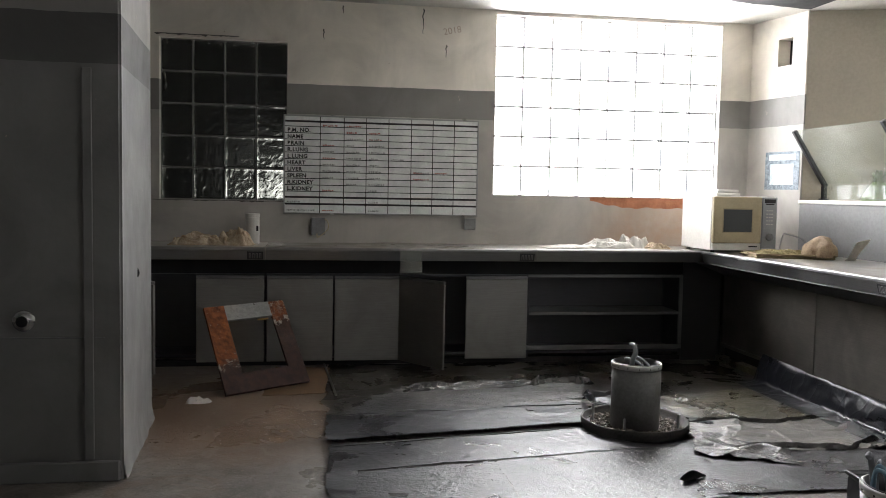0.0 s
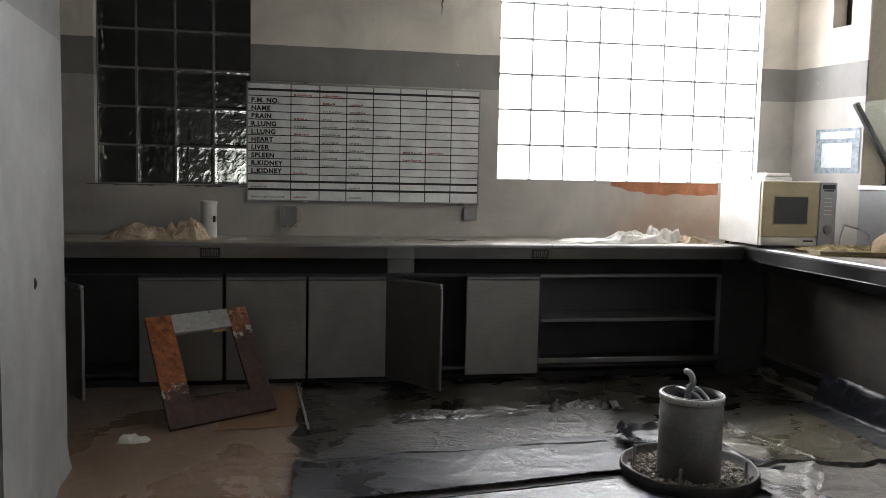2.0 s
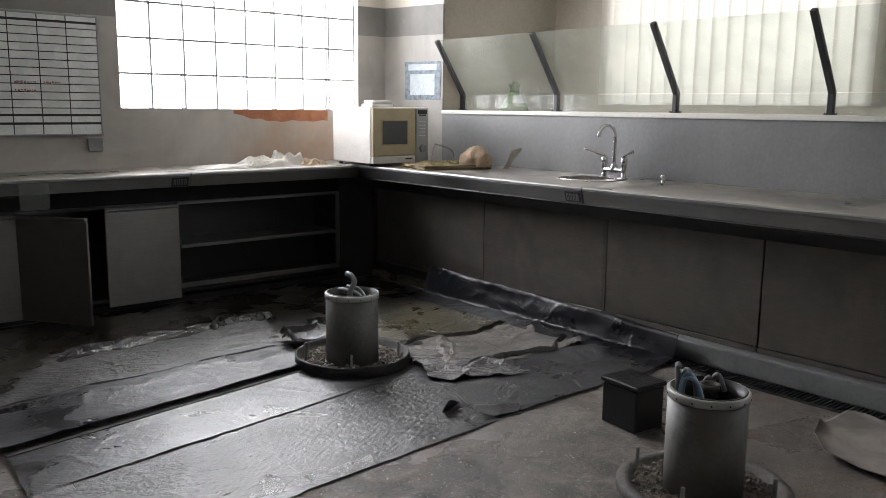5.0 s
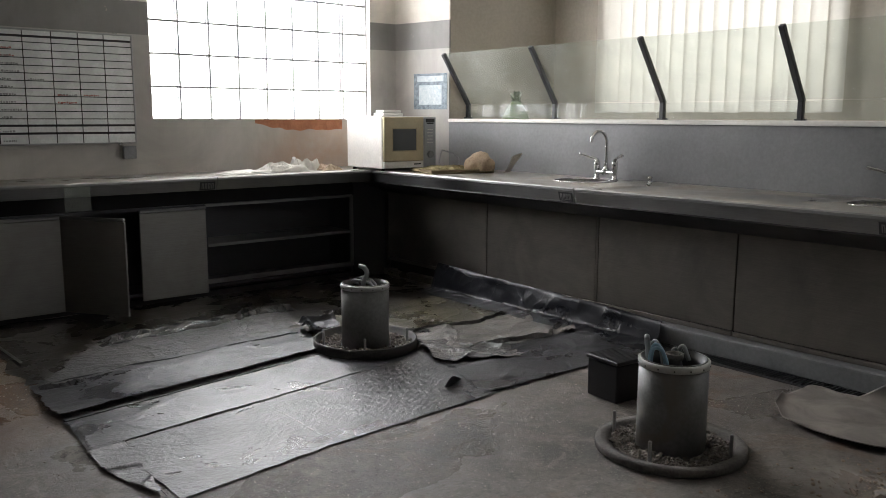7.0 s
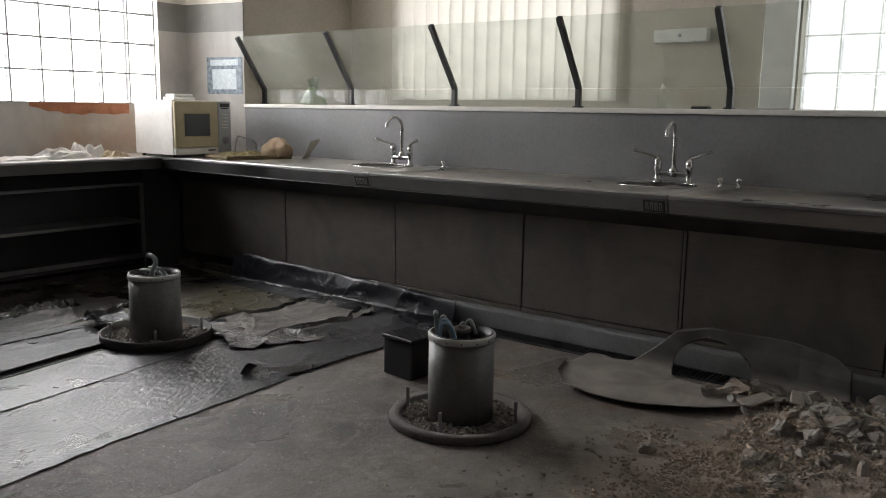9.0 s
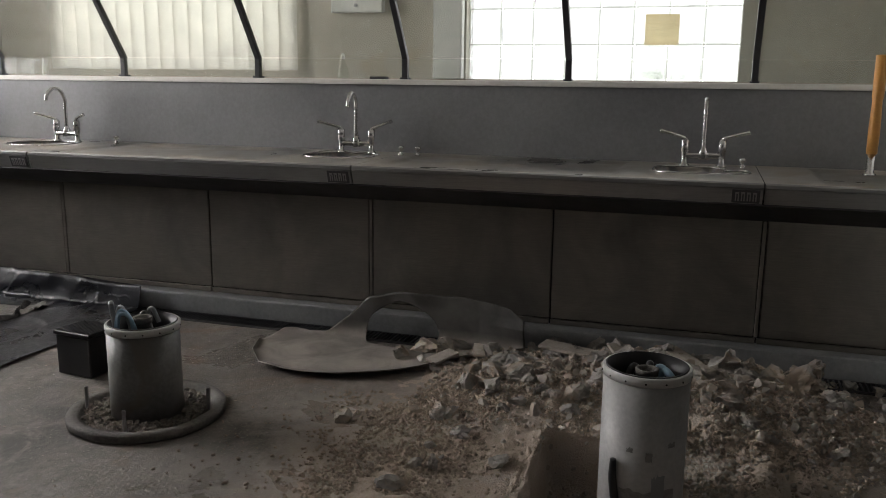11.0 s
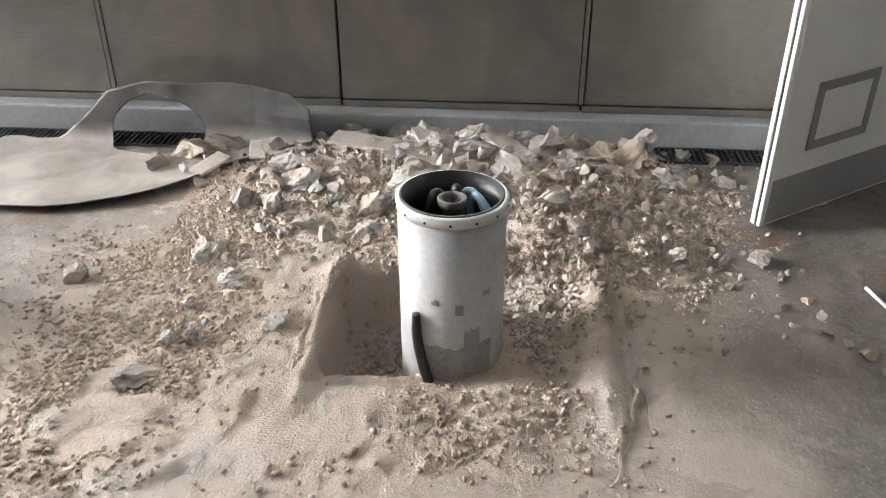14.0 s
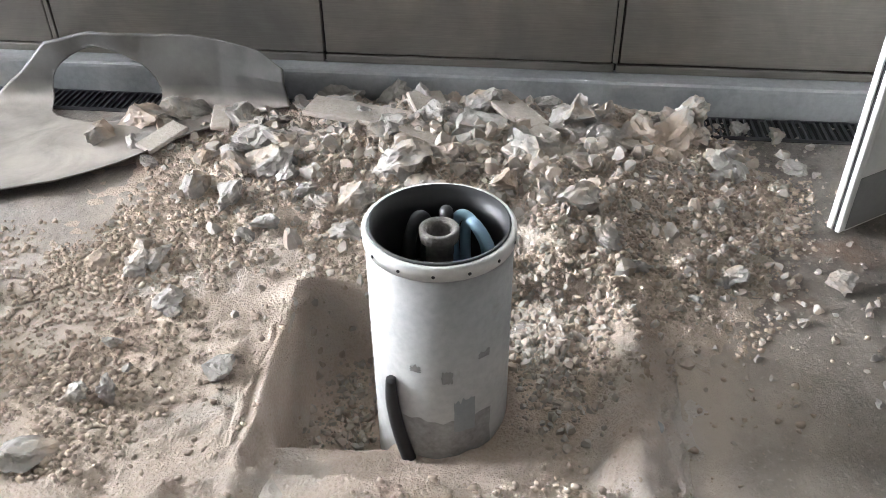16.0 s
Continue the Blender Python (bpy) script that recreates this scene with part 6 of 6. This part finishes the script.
    for k in range(14):
        box(b, 0.235 + 0.026 * k, 0.252 + 0.026 * k, T / 2 + 0.004, T / 2 + 0.005, 1.148, 1.172)
    part("sign_bars", b, M["pale_ink"], sg)
    for z in (0.25, 1.05, 1.8):
        hb = bmesh.new()
        lathe(hb, [(0.008, -0.05), (0.008, 0.05)], 12, Matrix.Translation((0.0, T / 2 + 0.004, z)))
        part("hinge", hb, M["steel"], t)


door_leaf()


# ---- things on and above the worktops ----
def lettering(text, size, mat, parent, m, name="lettering", weight=0.0018, spread=1.12):
    cu = bpy.data.curves.new("letters", "FONT")
    cu.body, cu.size, cu.extrude, cu.offset, cu.space_character = text, size, 0.0006, weight, spread
    tmp = new("letters", cu)
    bpy.context.view_layer.update()
    me = bpy.data.meshes.new_from_object(tmp.evaluated_get(bpy.context.evaluated_depsgraph_get()))
    bpy.data.objects.remove(tmp)
    me.materials.clear()
    me.materials.append(mat)
    ob = new(name, me)
    ob.parent = parent
    ob.matrix_basis = m
    return ob


def whiteboard():
    W, H = 1.55, 0.765
    t = thing("whiteboard", pose(0.702, BACK - 0.012, 1.15), "post-mortem whiteboard with ruled columns and handwriting", "whiteboard")
    part("panel", new_box(0, W, -0.012, 0.01, 0, H, bev=0.003), M["board"], t)
    b = bmesh.new()
    for a in ((-0.008, W + 0.008, H - 0.004, H + 0.008), (-0.008, W + 0.008, -0.008, 0.004), (-0.008, 0.004, 0.004, H - 0.004), (W - 0.004, W + 0.008, 0.004, H - 0.004)):
        box(b, a[0], a[1], -0.018, 0.01, a[2], a[3], bev=0.002)
    part("frame", b, M["steel"], t, "thin aluminium frame")
    cols = [0.179, 0.3, 0.415, 0.53, 0.648, 0.761, 0.874]
    rows = [0.107 + 0.0668 * k for k in range(11)]
    for c in cols:
        part("column_line", new_box(W * c - 0.003, W * c + 0.003, -0.0135, -0.012, 0.004, H - 0.004), M["ink"], t)
    for r in rows:
        part("row_line", new_box(0.004, W - 0.004, -0.0133, -0.012, H * (1 - r) - 0.003, H * (1 - r) + 0.003), M["ink"], t)
    for r in (0.055, 0.835, 0.905):
        part("heavy_line", new_box(0.004, W - 0.004, -0.0136, -0.012, H * (1 - r) - 0.0075, H * (1 - r) + 0.0075), M["ink"], t)
    for k, word in enumerate(("P.M. NO.", "NAME", "BRAIN", "R.LUNG", "L.LUNG", "HEART", "LIVER", "SPLEEN", "R.KIDNEY", "L.KIDNEY")):
        m = Matrix.Translation((0.022, -0.0132, H * (1 - rows[k]) - 0.043)) @ Matrix.Rotation(radians(90), 4, "X")
        lettering(word, 0.042, M["ink"], t, m, "row_title")
    rr = random.Random(5)
    edges = [0.0, *cols, 1.0]
    marks = [(0, 1, 1), (0, 2, 1), (1, 2, 1), (1, 3, 1), (2, 3, 1), (3, 1, 1), (4, 1, 0), (5, 1, 1), (6, 1, 0), (7, 1, 0), (8, 1, 0), (10, 1, 1), (2, 2, 0), (3, 2, 0), (4, 2, 0), (5, 2, 0), (6, 2, 0), (7, 2, 0), (8, 2, 0), (9, 2, 0), (2, 3, 0), (3, 3, 0), (4, 3, 0), (5, 3, 0), (6, 3, 0), (7, 3, 0), (8, 3, 0), (9, 3, 0), (10, 3, 0), (11, 3, 0), (12, 3, 0), (5, 4, 0), (7, 5, 0), (7, 5, 1), (7, 6, 1), (8, 5, 1), (10, 0, 0), (11, 0, 0), (12, 0, 0), (12, 1, 1)]
    ys = [H * (1 - 0.08 - 0.0668 * k) for k in range(11)] + [H * 0.13, H * 0.045]
    for r, c, isred in marks:
        x, x1 = W * edges[c] + 0.02, W * edges[c + 1] - 0.02
        y = ys[min(r, 12)] - 0.012
        x1 = x + (x1 - x) * rr.uniform(0.4, 0.95)
        ink = bmesh.new()
        while x < x1:
            w = rr.uniform(0.006, 0.016)
            box(ink, x, x + w, -0.0128, -0.012, y - rr.uniform(0.002, 0.006), y + rr.uniform(0.003, 0.009))
            x += w + rr.uniform(0.002, 0.007)
        part("writing", ink, M["red_ink"] if isred else M["pale_ink"], t, "faded red handwriting" if isred else "faded grey handwriting")["kind"] = "stuff"
    for x in (0.36, 1.42):
        for z in (-0.012, H + 0.004):
            part("clip", new_box(x, x + 0.03, -0.02, 0.0, z, z + 0.012, bev=0.002), M["chrome"], t)


whiteboard()
lettering("2018", 0.075, M["wall_ink"], wall_north, Matrix.Translation((1.96, BACK - 0.0015, 2.6)) @ Matrix.Rotation(radians(-12), 4, "Y") @ Matrix.Rotation(radians(90), 4, "X"), "scribble", 0.0, 1.0)


def socket(x, z, w, h, broken):
    t = thing("wall_socket", pose(x, BACK, z), "grey metal wall socket with torn wires" if broken else "small grey metal wall socket", "socket", "wall sockets")
    part("back_box", new_box(-w / 2, w / 2, -0.035, 0.0, -h / 2, h / 2, bev=0.006), M["steel"], t)
    part("cover", new_box(-w / 2 - 0.004, w / 2 + 0.004, -0.042, -0.035, -h / 2 - 0.004, h / 2 + 0.004, bev=0.003), M["kerb"], t)
    if broken:
        hose(t, [(w / 2 - 0.02, -0.03, h / 2), (w / 2 + 0.02, -0.05, h / 2 - 0.02), (w / 2 + 0.025, -0.05, -0.02), (0.0, -0.05, -h / 2 - 0.02), (-0.01, -0.045, -h / 2 + 0.01)], 0.004, M["cream"], "wire", "loose yellow wire")


socket(0.97, 1.045, 0.1, 0.13, True)
socket(2.2, 1.08, 0.085, 0.085, False)


def microwave():
    t = thing("microwave_oven", pose(3.925, 7.0, TOP), "white microwave oven with a cream door", "microwave")
    w, d, h = 0.53, 0.52, 0.435
    part("case", new_box(0, w, 0.02, d, 0.018, h, bev=0.008, seg=2), M["micro_white"], t)
    part("maker_bar", new_box(0.43, 0.5, -0.0135, -0.0115, 0.372, 0.382), M["ink"], t)
    dr = part("door", new_box(0.004, 0.4, -0.012, 0.02, 0.075, h - 0.006, bev=0.006), M["cream"], t, "cream plastic door")
    wn_frame = part("window_frame", new_box(0.078, 0.327, -0.0135, -0.011, 0.153, 0.342, bev=0.002), plain("tan_trim", (0.4, 0.33, 0.21), 0.5), dr, "raised tan window frame")
    part("window", new_box(0.087, 0.318, -0.015, -0.0125, 0.162, 0.333, bev=0.002), plain("grey_mesh", (0.06, 0.065, 0.07), 0.55), wn_frame, "dark grey mesh window")
    part("lower_trim", new_box(0.004, 0.4, -0.01, 0.02, 0.02, 0.072, bev=0.005), M["micro_white"], t)
    part("maker_mark", new_box(0.3, 0.37, -0.0115, -0.01, 0.045, 0.055), M["ink"], t)
    cp = part("control_panel", new_box(0.404, w - 0.003, -0.012, 0.02, 0.02, h - 0.006, bev=0.005), plain("panel_grey", (0.4, 0.41, 0.43), 0.4), t, "grey control panel")
    part("display", new_box(0.42, 0.51, -0.0135, -0.0115, 0.385, 0.415), M["ink"], cp)
    b = bmesh.new()
    for r in range(5):
        for c in range(3):
            box(b, 0.437 + 0.02 * c, 0.451 + 0.02 * c, -0.0135, -0.0115, 0.22 + 0.026 * r, 0.227 + 0.026 * r)
    part("buttons", b, M["micro_white"], cp)
    b = bmesh.new()
    lathe(b, [(0.03, 0), (0.028, 0.016), (0, 0.018)], 24, Matrix.Translation((0.466, -0.012, 0.125)) @ Matrix.Rotation(radians(90), 4, "X"))
    part("dial", b, M["kerb"], cp, "round grey dial")
    for x, y in ((0.04, 0.06), (w - 0.04, 0.06), (0.04, d - 0.05), (w - 0.04, d - 0.05)):
        part("foot", lathe(bmesh.new(), [(0.016, 0), (0.014, 0.018)], 14, Matrix.Translation((x, y, 0))), M["rubber"], t)
    bx = thing("food_tray", pose(4.12, 7.2, TOP + h), "cream plastic tray on the microwave", "tray")
    part("tray", new_box(-0.1, 0.1, -0.07, 0.07, 0, 0.025, bev=0.008, seg=2), M["white"], bx)
    part("tray_lid", new_box(-0.085, 0.09, -0.06, 0.06, 0.026, 0.05, bev=0.01, seg=2), M["paper"], bx)


microwave()


def poster():
    t = thing("wall_poster", Matrix.Translation((4.77, 7.2, 0)) @ Matrix.Rotation(math.atan2(0.61, -0.125), 4, "Z"), "blue and white printed poster on the pier", "poster")
    part("sheet", new_box(0.02, 0.4, 0.002, 0.005, 1.41, 1.72), M["poster"], t)
    b = bmesh.new()
    box(b, 0.08, 0.34, 0.005, 0.006, 1.45, 1.62)
    box(b, 0.06, 0.36, 0.005, 0.006, 1.65, 1.7)
    part("print_block", b, mottled("pale_print", (0.3, 0.4, 0.46), (0.66, 0.7, 0.7), 40, 140, (0.4, 0.5), bumps=0.0), t)


poster()


def crumple(name, x, y, z, sx, sy, h, mat, label, category, seed, n=72, rz=0):
    """A crumpled cloth or paper heap."""
    bm = bmesh.new()

    def f(u, v):
        a, b = u * 2 - 1, v * 2 - 1
        k = max(0.0, 1 - (abs(a) ** 2.5 + abs(b) ** 2.5))
        w = 0.5 * nz(a * 2, b * 2, seed + 1)
        r = (1 - abs(nz(a * 2.7 + w + 0.4, b * 2.7 + 0.3, seed)) * 2.2) * 0.5 + (1 - abs(nz(a * 6 + w, b * 6 + 0.2, seed + 2)) * 2) * 0.3 + 0.22 * nz(a * 12, b * 12, seed) + 0.04 * nz(a * 25, b * 25, seed)
        e = 1 + 0.3 * nz(a * 2.5 + 0.5, b * 2.5, seed + 3)
        return (a * sx * e, b * sy * e, 0.003 + h * min(1, 1.7 * k) * max(0.12, 0.5 + 0.4 * r + 0.9 * nz(a * 1.7 + 0.5, b * 1.7, seed + 5)))

    grid(bm, n, n, f)
    up = bmesh.ops.extrude_face_region(bm, geom=bm.faces[:])
    bmesh.ops.translate(bm, vec=(0, 0, 0.002), verts=[q for q in up["geom"] if isinstance(q, bmesh.types.BMVert)])
    bmesh.ops.recalc_face_normals(bm, faces=bm.faces)
    return solo(name, bm, mat, label, category, pose(x, y, z, 0, 0, rz), smooth=False)


def rag(x, y, sx, sy, h, seed, label):
    """A heap of cloth: round folds and tucks, its hem lying on the worktop."""
    bm = bmesh.new()

    def f(u, v):
        a, b = u * 2 - 1, v * 2 - 1
        r = min(1.0, (abs(a) ** 2.4 + abs(b) ** 2.4) ** (1 / 2.4))
        w = 0.6 * nz(a * 1.5, b * 1.5, seed + 1)
        folds = 0.35 + math.sin(4.5 * a + 4 * w + 2.2 * b) * 0.16 + abs(nz(a * 2.4 + w, b * 2.4, seed)) * 0.8 + 0.1 * nz(a * 9, b * 9, seed)
        e = 1 + 0.25 * nz(a * 2.5 + 0.5, b * 2.5, seed + 3)
        return (a * sx * e, b * sy * e, 0.003 + h * (1 - r ** 3) * (0.3 + 0.7 * folds) * (0.75 + 0.7 * nz(a * 1.3, b * 1.3, seed + 5)))

    grid(bm, 80, 60, f)
    return solo("rag", pull(bm, (0, 0, 0.002)), M["cloth"], label, "rag", pose(x, y, TOP), "rags on the worktop", smooth=True)


rag(0.1, 7.42, 0.2, 0.11, 0.14, 3, "stained yellowish rag bundled on the worktop")
rag(0.36, 7.42, 0.13, 0.11, 0.19, 9, "crumpled pale rag beside the white canister")
rag(-0.02, 7.4, 0.1, 0.06, 0.08, 5, "flat end of a stained rag")
can = thing("canister", pose(0.47, 7.6, TOP), "white plastic canister on the worktop", "canister")
part("body", lathe(bmesh.new(), [(0.05, 0), (0.052, 0.01), (0.052, 0.2), (0.05, 0.205)], 28), M["white"], can, smooth=False)
part("lid", lathe(bmesh.new(), [(0.054, 0.205), (0.054, 0.228), (0.05, 0.233), (0, 0.234)], 28), M["white"], can)
part("label", new_box(0.03, 0.045, -0.045, -0.035, 0.1, 0.14), M["ink"], can)
crumple("torn_paper", 2.95, 7.42, TOP, 0.24, 0.1, 0.02, M["paper"], "flat torn white paper on the worktop", "paper", 14)
crumple("torn_paper", 3.28, 7.43, TOP, 0.22, 0.1, 0.06, M["paper"], "crumpled white paper on the worktop", "paper", 15)
crumple("torn_paper", 3.5, 7.5, TOP, 0.13, 0.1, 0.09, M["paper"], "bunched white paper with stained edges", "paper", 16)
crumple("torn_paper", 3.66, 7.42, TOP, 0.1, 0.1, 0.04, M["cloth"], "brown stained paper scraps", "paper", 18)
crumple("torn_paper", 0.66, 7.4, TOP, 0.06, 0.04, 0.012, M["paper"], "small white paper scrap", "paper", 19)
crumple("torn_paper", 0.22, 6.34, 0.0, 0.07, 0.035, 0.03, M["paper"], "dirty paper scrap on the floor", "paper", 22)
fl = bmesh.new()
grid(fl, 8, 10, lambda u, v: (1.56 + 0.165 * u, 7.1845 - 0.002 - 0.004 * nz(u * 3, v * 3) - 0.004 * v, 0.895 - 0.16 * v))
solo("plastic_sleeve", pull(fl, (0, -0.0015, 0)), M["glass"], "clear plastic sleeve taped to the worktop's edge", "plastic sleeve")
tr = thing("wooden_tray", pose(4.32, 6.62, TOP, 0, 0, -14), "brown stained tray with leaves and scraps", "tray")
part("board", new_box(-0.27, 0.27, -0.2, 0.2, 0.0, 0.012, bev=0.003), mottled("mouldy_board", (0.13, 0.11, 0.05), (0.3, 0.25, 0.14), 14, 80, (0.7, 0.9), bumps=0.5), tr)
for a in ((-0.27, 0.27, -0.2, -0.19), (-0.27, 0.27, 0.19, 0.2), (-0.27, -0.26, -0.19, 0.19), (0.26, 0.27, -0.19, 0.19)):
    part("rim", new_box(*a, 0.012, 0.03, bev=0.003), mottled("tray_rim", (0.12, 0.09, 0.05), (0.24, 0.18, 0.1), 10, 80, (0.6, 0.8)), tr)
cl = bmesh.new()
bmesh.ops.create_icosphere(cl, subdivisions=4, radius=1.0)
for v in cl.verts:
    c = v.co
    k = 1 + 0.16 * nz(c.x * 1.6, c.y * 1.6, c.z * 1.6) + 0.07 * nz(c.x * 5, c.y * 5, c.z * 5) + 0.03 * nz(c.x * 12, c.y * 12, c.z * 12)
    v.co = Vector((0.15 * c.x * k, 0.11 * c.y * k, max(0.0, 0.005 + 0.125 * (c.z + 0.12) * k)))
solo("stained_cloth", cl, mottled("brown_cloth", (0.2, 0.135, 0.085), (0.42, 0.32, 0.22), 16, 90, (0.8, 0.95), bumps=0.4), "brown rounded cloth bundle on the tray", "cloth", pose(4.5, 6.5, TOP + 0.014, 0, 0, 70), smooth=True)
for x, y, sx, sy, rz, seed in ((4.25, 6.72, 0.2, 0.09, -14, 41), (4.4, 6.68, 0.13, 0.07, 20, 44), (4.18, 6.55, 0.12, 0.06, -40, 47)):
    crumple("leaf_litter", x, y, TOP + 0.012, sx, sy, 0.03, M["litter"], "mouldy yellow-brown leaf litter on the tray", "litter", seed, 36, rz)
sc = bmesh.new()
grid(sc, 8, 8, lambda u, v: (4.53 + 0.1 * u + 0.05 * v * v, 6.27 - 0.07 * v + 0.045 * (u - 0.5) * math.sin(math.pi * min(1, 0.15 + v)), TOP + 0.004 + 0.13 * v ** 1.5 + 0.02 * u * v))
solo("curled_card", pull(sc, (0, 0, 0.003)), M["litter_pale"], "curled piece of pale card on the worktop", "card")
wr = bmesh.new()
tube(wr, [(4.47, 6.98, TOP + 0.005), (4.5, 6.98, TOP + 0.14), (4.53, 6.97, TOP + 0.15), (4.66, 6.95, TOP + 0.1), (4.67, 6.95, TOP + 0.005)], 0.005)
solo("wire_rack", wr, M["steel"], "thin bent wire rack beside the microwave", "rack", smooth=True)


def plant():
    t = thing("potted_plant", pose(5.07, 6.68, SILL), "small withered green plant on the ledge", "plant")
    part("pot", lathe(bmesh.new(), [(0.12, 0), (0.11, 0.02), (0.075, 0.09), (0.04, 0.14), (0.015, 0.165), (0, 0.17)], 20), mottled("mossy_clump", (0.025, 0.05, 0.008), (0.09, 0.16, 0.03), 30, 90, (0.7, 0.9), bumps=0.6), t, "dark mossy clump")
    r = random.Random(4)
    for k in range(60):
        a, ln, up = r.uniform(0, 6.3), r.uniform(0.01, 0.06), r.uniform(0.08, 0.24)
        b = bmesh.new()
        c, s = math.cos(a), math.sin(a)
        grid(b, 2, 5, lambda u, v: (c * ln * v - s * (u - 0.5) * 0.04 * math.sin(0.3 + 2.6 * v), s * ln * v + c * (u - 0.5) * 0.04 * math.sin(0.3 + 2.6 * v), 0.1 + up * (v - 0.45 * v * v) + 0.004 * abs(u - 0.5)))
        part("leaf", b, M["leaf"], t)


plant()
bo = thing("spray_bottle", pose(5.05, 3.58, SILL), "pale plastic bottle on the ledge", "bottle")
part("body", lathe(bmesh.new(), [(0.03, 0), (0.036, 0.01), (0.036, 0.05), (0.012, 0.11), (0.01, 0.125)], 20), M["glass"], bo)
part("cap", lathe(bmesh.new(), [(0.012, 0.12), (0.013, 0.14), (0.005, 0.155), (0, 0.155)], 16), M["white"], bo)
solo("ledge_scrap", new_box(-0.03, 0.03, -0.05, 0.05, 0, 0.016, bev=0.004), M["black"], "small black scrap on the ledge", "scrap", pose(4.9, 3.28, SILL))


def scaled_rust(name, cut, pale=0.55):
    """Steel with bright orange rust above a ragged line, dark maroon below it, and pale flakes along the line and the rims."""
    m, n, l, b = material(name, rough=0.8)
    z = height_z(n, l)
    add = n.new("ShaderNodeMath")
    add.operation = "MULTIPLY_ADD"
    l.new(fuzz(n, l, 5, 10, distort=0.5, rough=0.65), add.inputs[0])
    add.inputs[1].default_value = 0.32
    l.new(z, add.inputs[2])
    streaks = ramp(n, l, fuzz(n, l, 26, 8, stretch=(1, 1, 0.35)), [(0.35, 0.0), (0.65, 1.0)])
    maroon = blend(n, l, streaks, (0.03, 0.017, 0.016), (0.075, 0.036, 0.03))
    orange = blend(n, l, streaks, (0.11, 0.03, 0.011), (0.34, 0.11, 0.033))
    c = cut + 0.16
    col = blend(n, l, ramp(n, l, add.outputs[0], [(c - 0.02, 0.0), (c + 0.05, 1.0)]), maroon, orange)
    edge = ramp(n, l, add.outputs[0], [(c - 0.03, 0.0), (c - 0.005, 1.0), (c + 0.012, 1.0), (c + 0.03, 0.0)])
    flakes = ramp(n, l, fuzz(n, l, 30, 8, rough=0.75), [(0.5, 0.0), (0.56, 1.0)])
    col = blend(n, l, blend(n, l, 1.0, edge, flakes, "MULTIPLY"), col, (0.5, 0.47, 0.42))
    spots = ramp(n, l, fuzz(n, l, 48, 5, rough=0.7), [(pale, 0.0), (pale + 0.04, 0.85)])
    high = ramp(n, l, add.outputs[0], [(c + 0.03, 0.0), (c + 0.1, 1.0)])
    col = blend(n, l, blend(n, l, 1.0, spots, high, "MULTIPLY"), col, (0.52, 0.46, 0.38))
    l.new(col, b.inputs["Base Color"])
    bump(n, l, b, fuzz(n, l, 40, 8, rough=0.75), 0.6, 0.006)
    return m


# leaning rusted frame before the cabinets
def rust_frame():
    o, u = Vector((0.37, 6.48, 0.0)), Vector((0.53, 0.32, 0.012))
    v = Vector((-0.2, 0.52, 0.49))
    n = u.cross(v).normalized()
    t = thing("rusted_frame", Matrix.Identity(4), "rusted steel frame leaning against the cabinets", "frame")
    skins = {"left_bar": scaled_rust("streaked_rust", 0.17, 0.64), "right_bar": scaled_rust("dark_scaled_rust", 0.4, 0.5), "bottom_bar": scaled_rust("maroon_rust", 0.6), "top_bar": mottled("flaking_grey_paint", (0.24, 0.245, 0.24), (0.42, 0.42, 0.41), 25, 70, (0.6, 0.8), bumps=0.5, stain=(0.06, 0.05, 0.045), stain_cut=(0.62, 0.66), stain_scale=18)}
    names = {"left_bar": "orange rusted bar with pale flaking rims", "right_bar": "dark maroon bar rusted at its top", "bottom_bar": "dark maroon rusted bar", "top_bar": "flaking grey painted bar"}
    for nm, (a0, a1, b0, b1) in (("bottom_bar", (0, 1, 0, 0.2)), ("top_bar", (0.24, 0.8, 0.82, 1)), ("left_bar", (0, 0.24, 0.2, 1)), ("right_bar", (0.8, 1, 0.2, 1))):
        bm = bmesh.new()
        grid(bm, 12, 12, lambda p, q: tuple(o + u * (a0 + (a1 - a0) * p) + v * (b0 + (b1 - b0) * q)))
        bmesh.ops.recalc_face_normals(bm, faces=bm.faces)
        bmesh.ops.solidify(bm, geom=bm.faces[:], thickness=0.02)
        bmesh.ops.recalc_face_normals(bm, faces=bm.faces)
        part(nm, bm, skins[nm], t, names[nm])
    for a, b in ((0.05, 0.97), (0.95, 0.97), (0.05, 0.04), (0.95, 0.04), (0.5, 0.07)):
        p = o + u * a + v * b
        hole = lathe(bmesh.new(), [(0.009, 0.0), (0.008, 0.003), (0.0, 0.003)], 12, Matrix.Translation(p - n * 0.001) @ n.to_track_quat("Z", "Y").to_matrix().to_4x4())
        part("bolt_hole", hole, M["black"], t)
    strip = grid(bmesh.new(), 8, 6, lambda p, q: tuple(o + u * (0.62 + 0.14 * p) + v * (0.8 + 0.19 * q) - n * 0.0015))
    part("tape", pull(strip, tuple(-n * 0.001)), mottled("ochre_tape", (0.3, 0.18, 0.05), (0.5, 0.34, 0.12), 20, 80, (0.6, 0.8)), t, "ochre patch of old tape")


rust_frame()
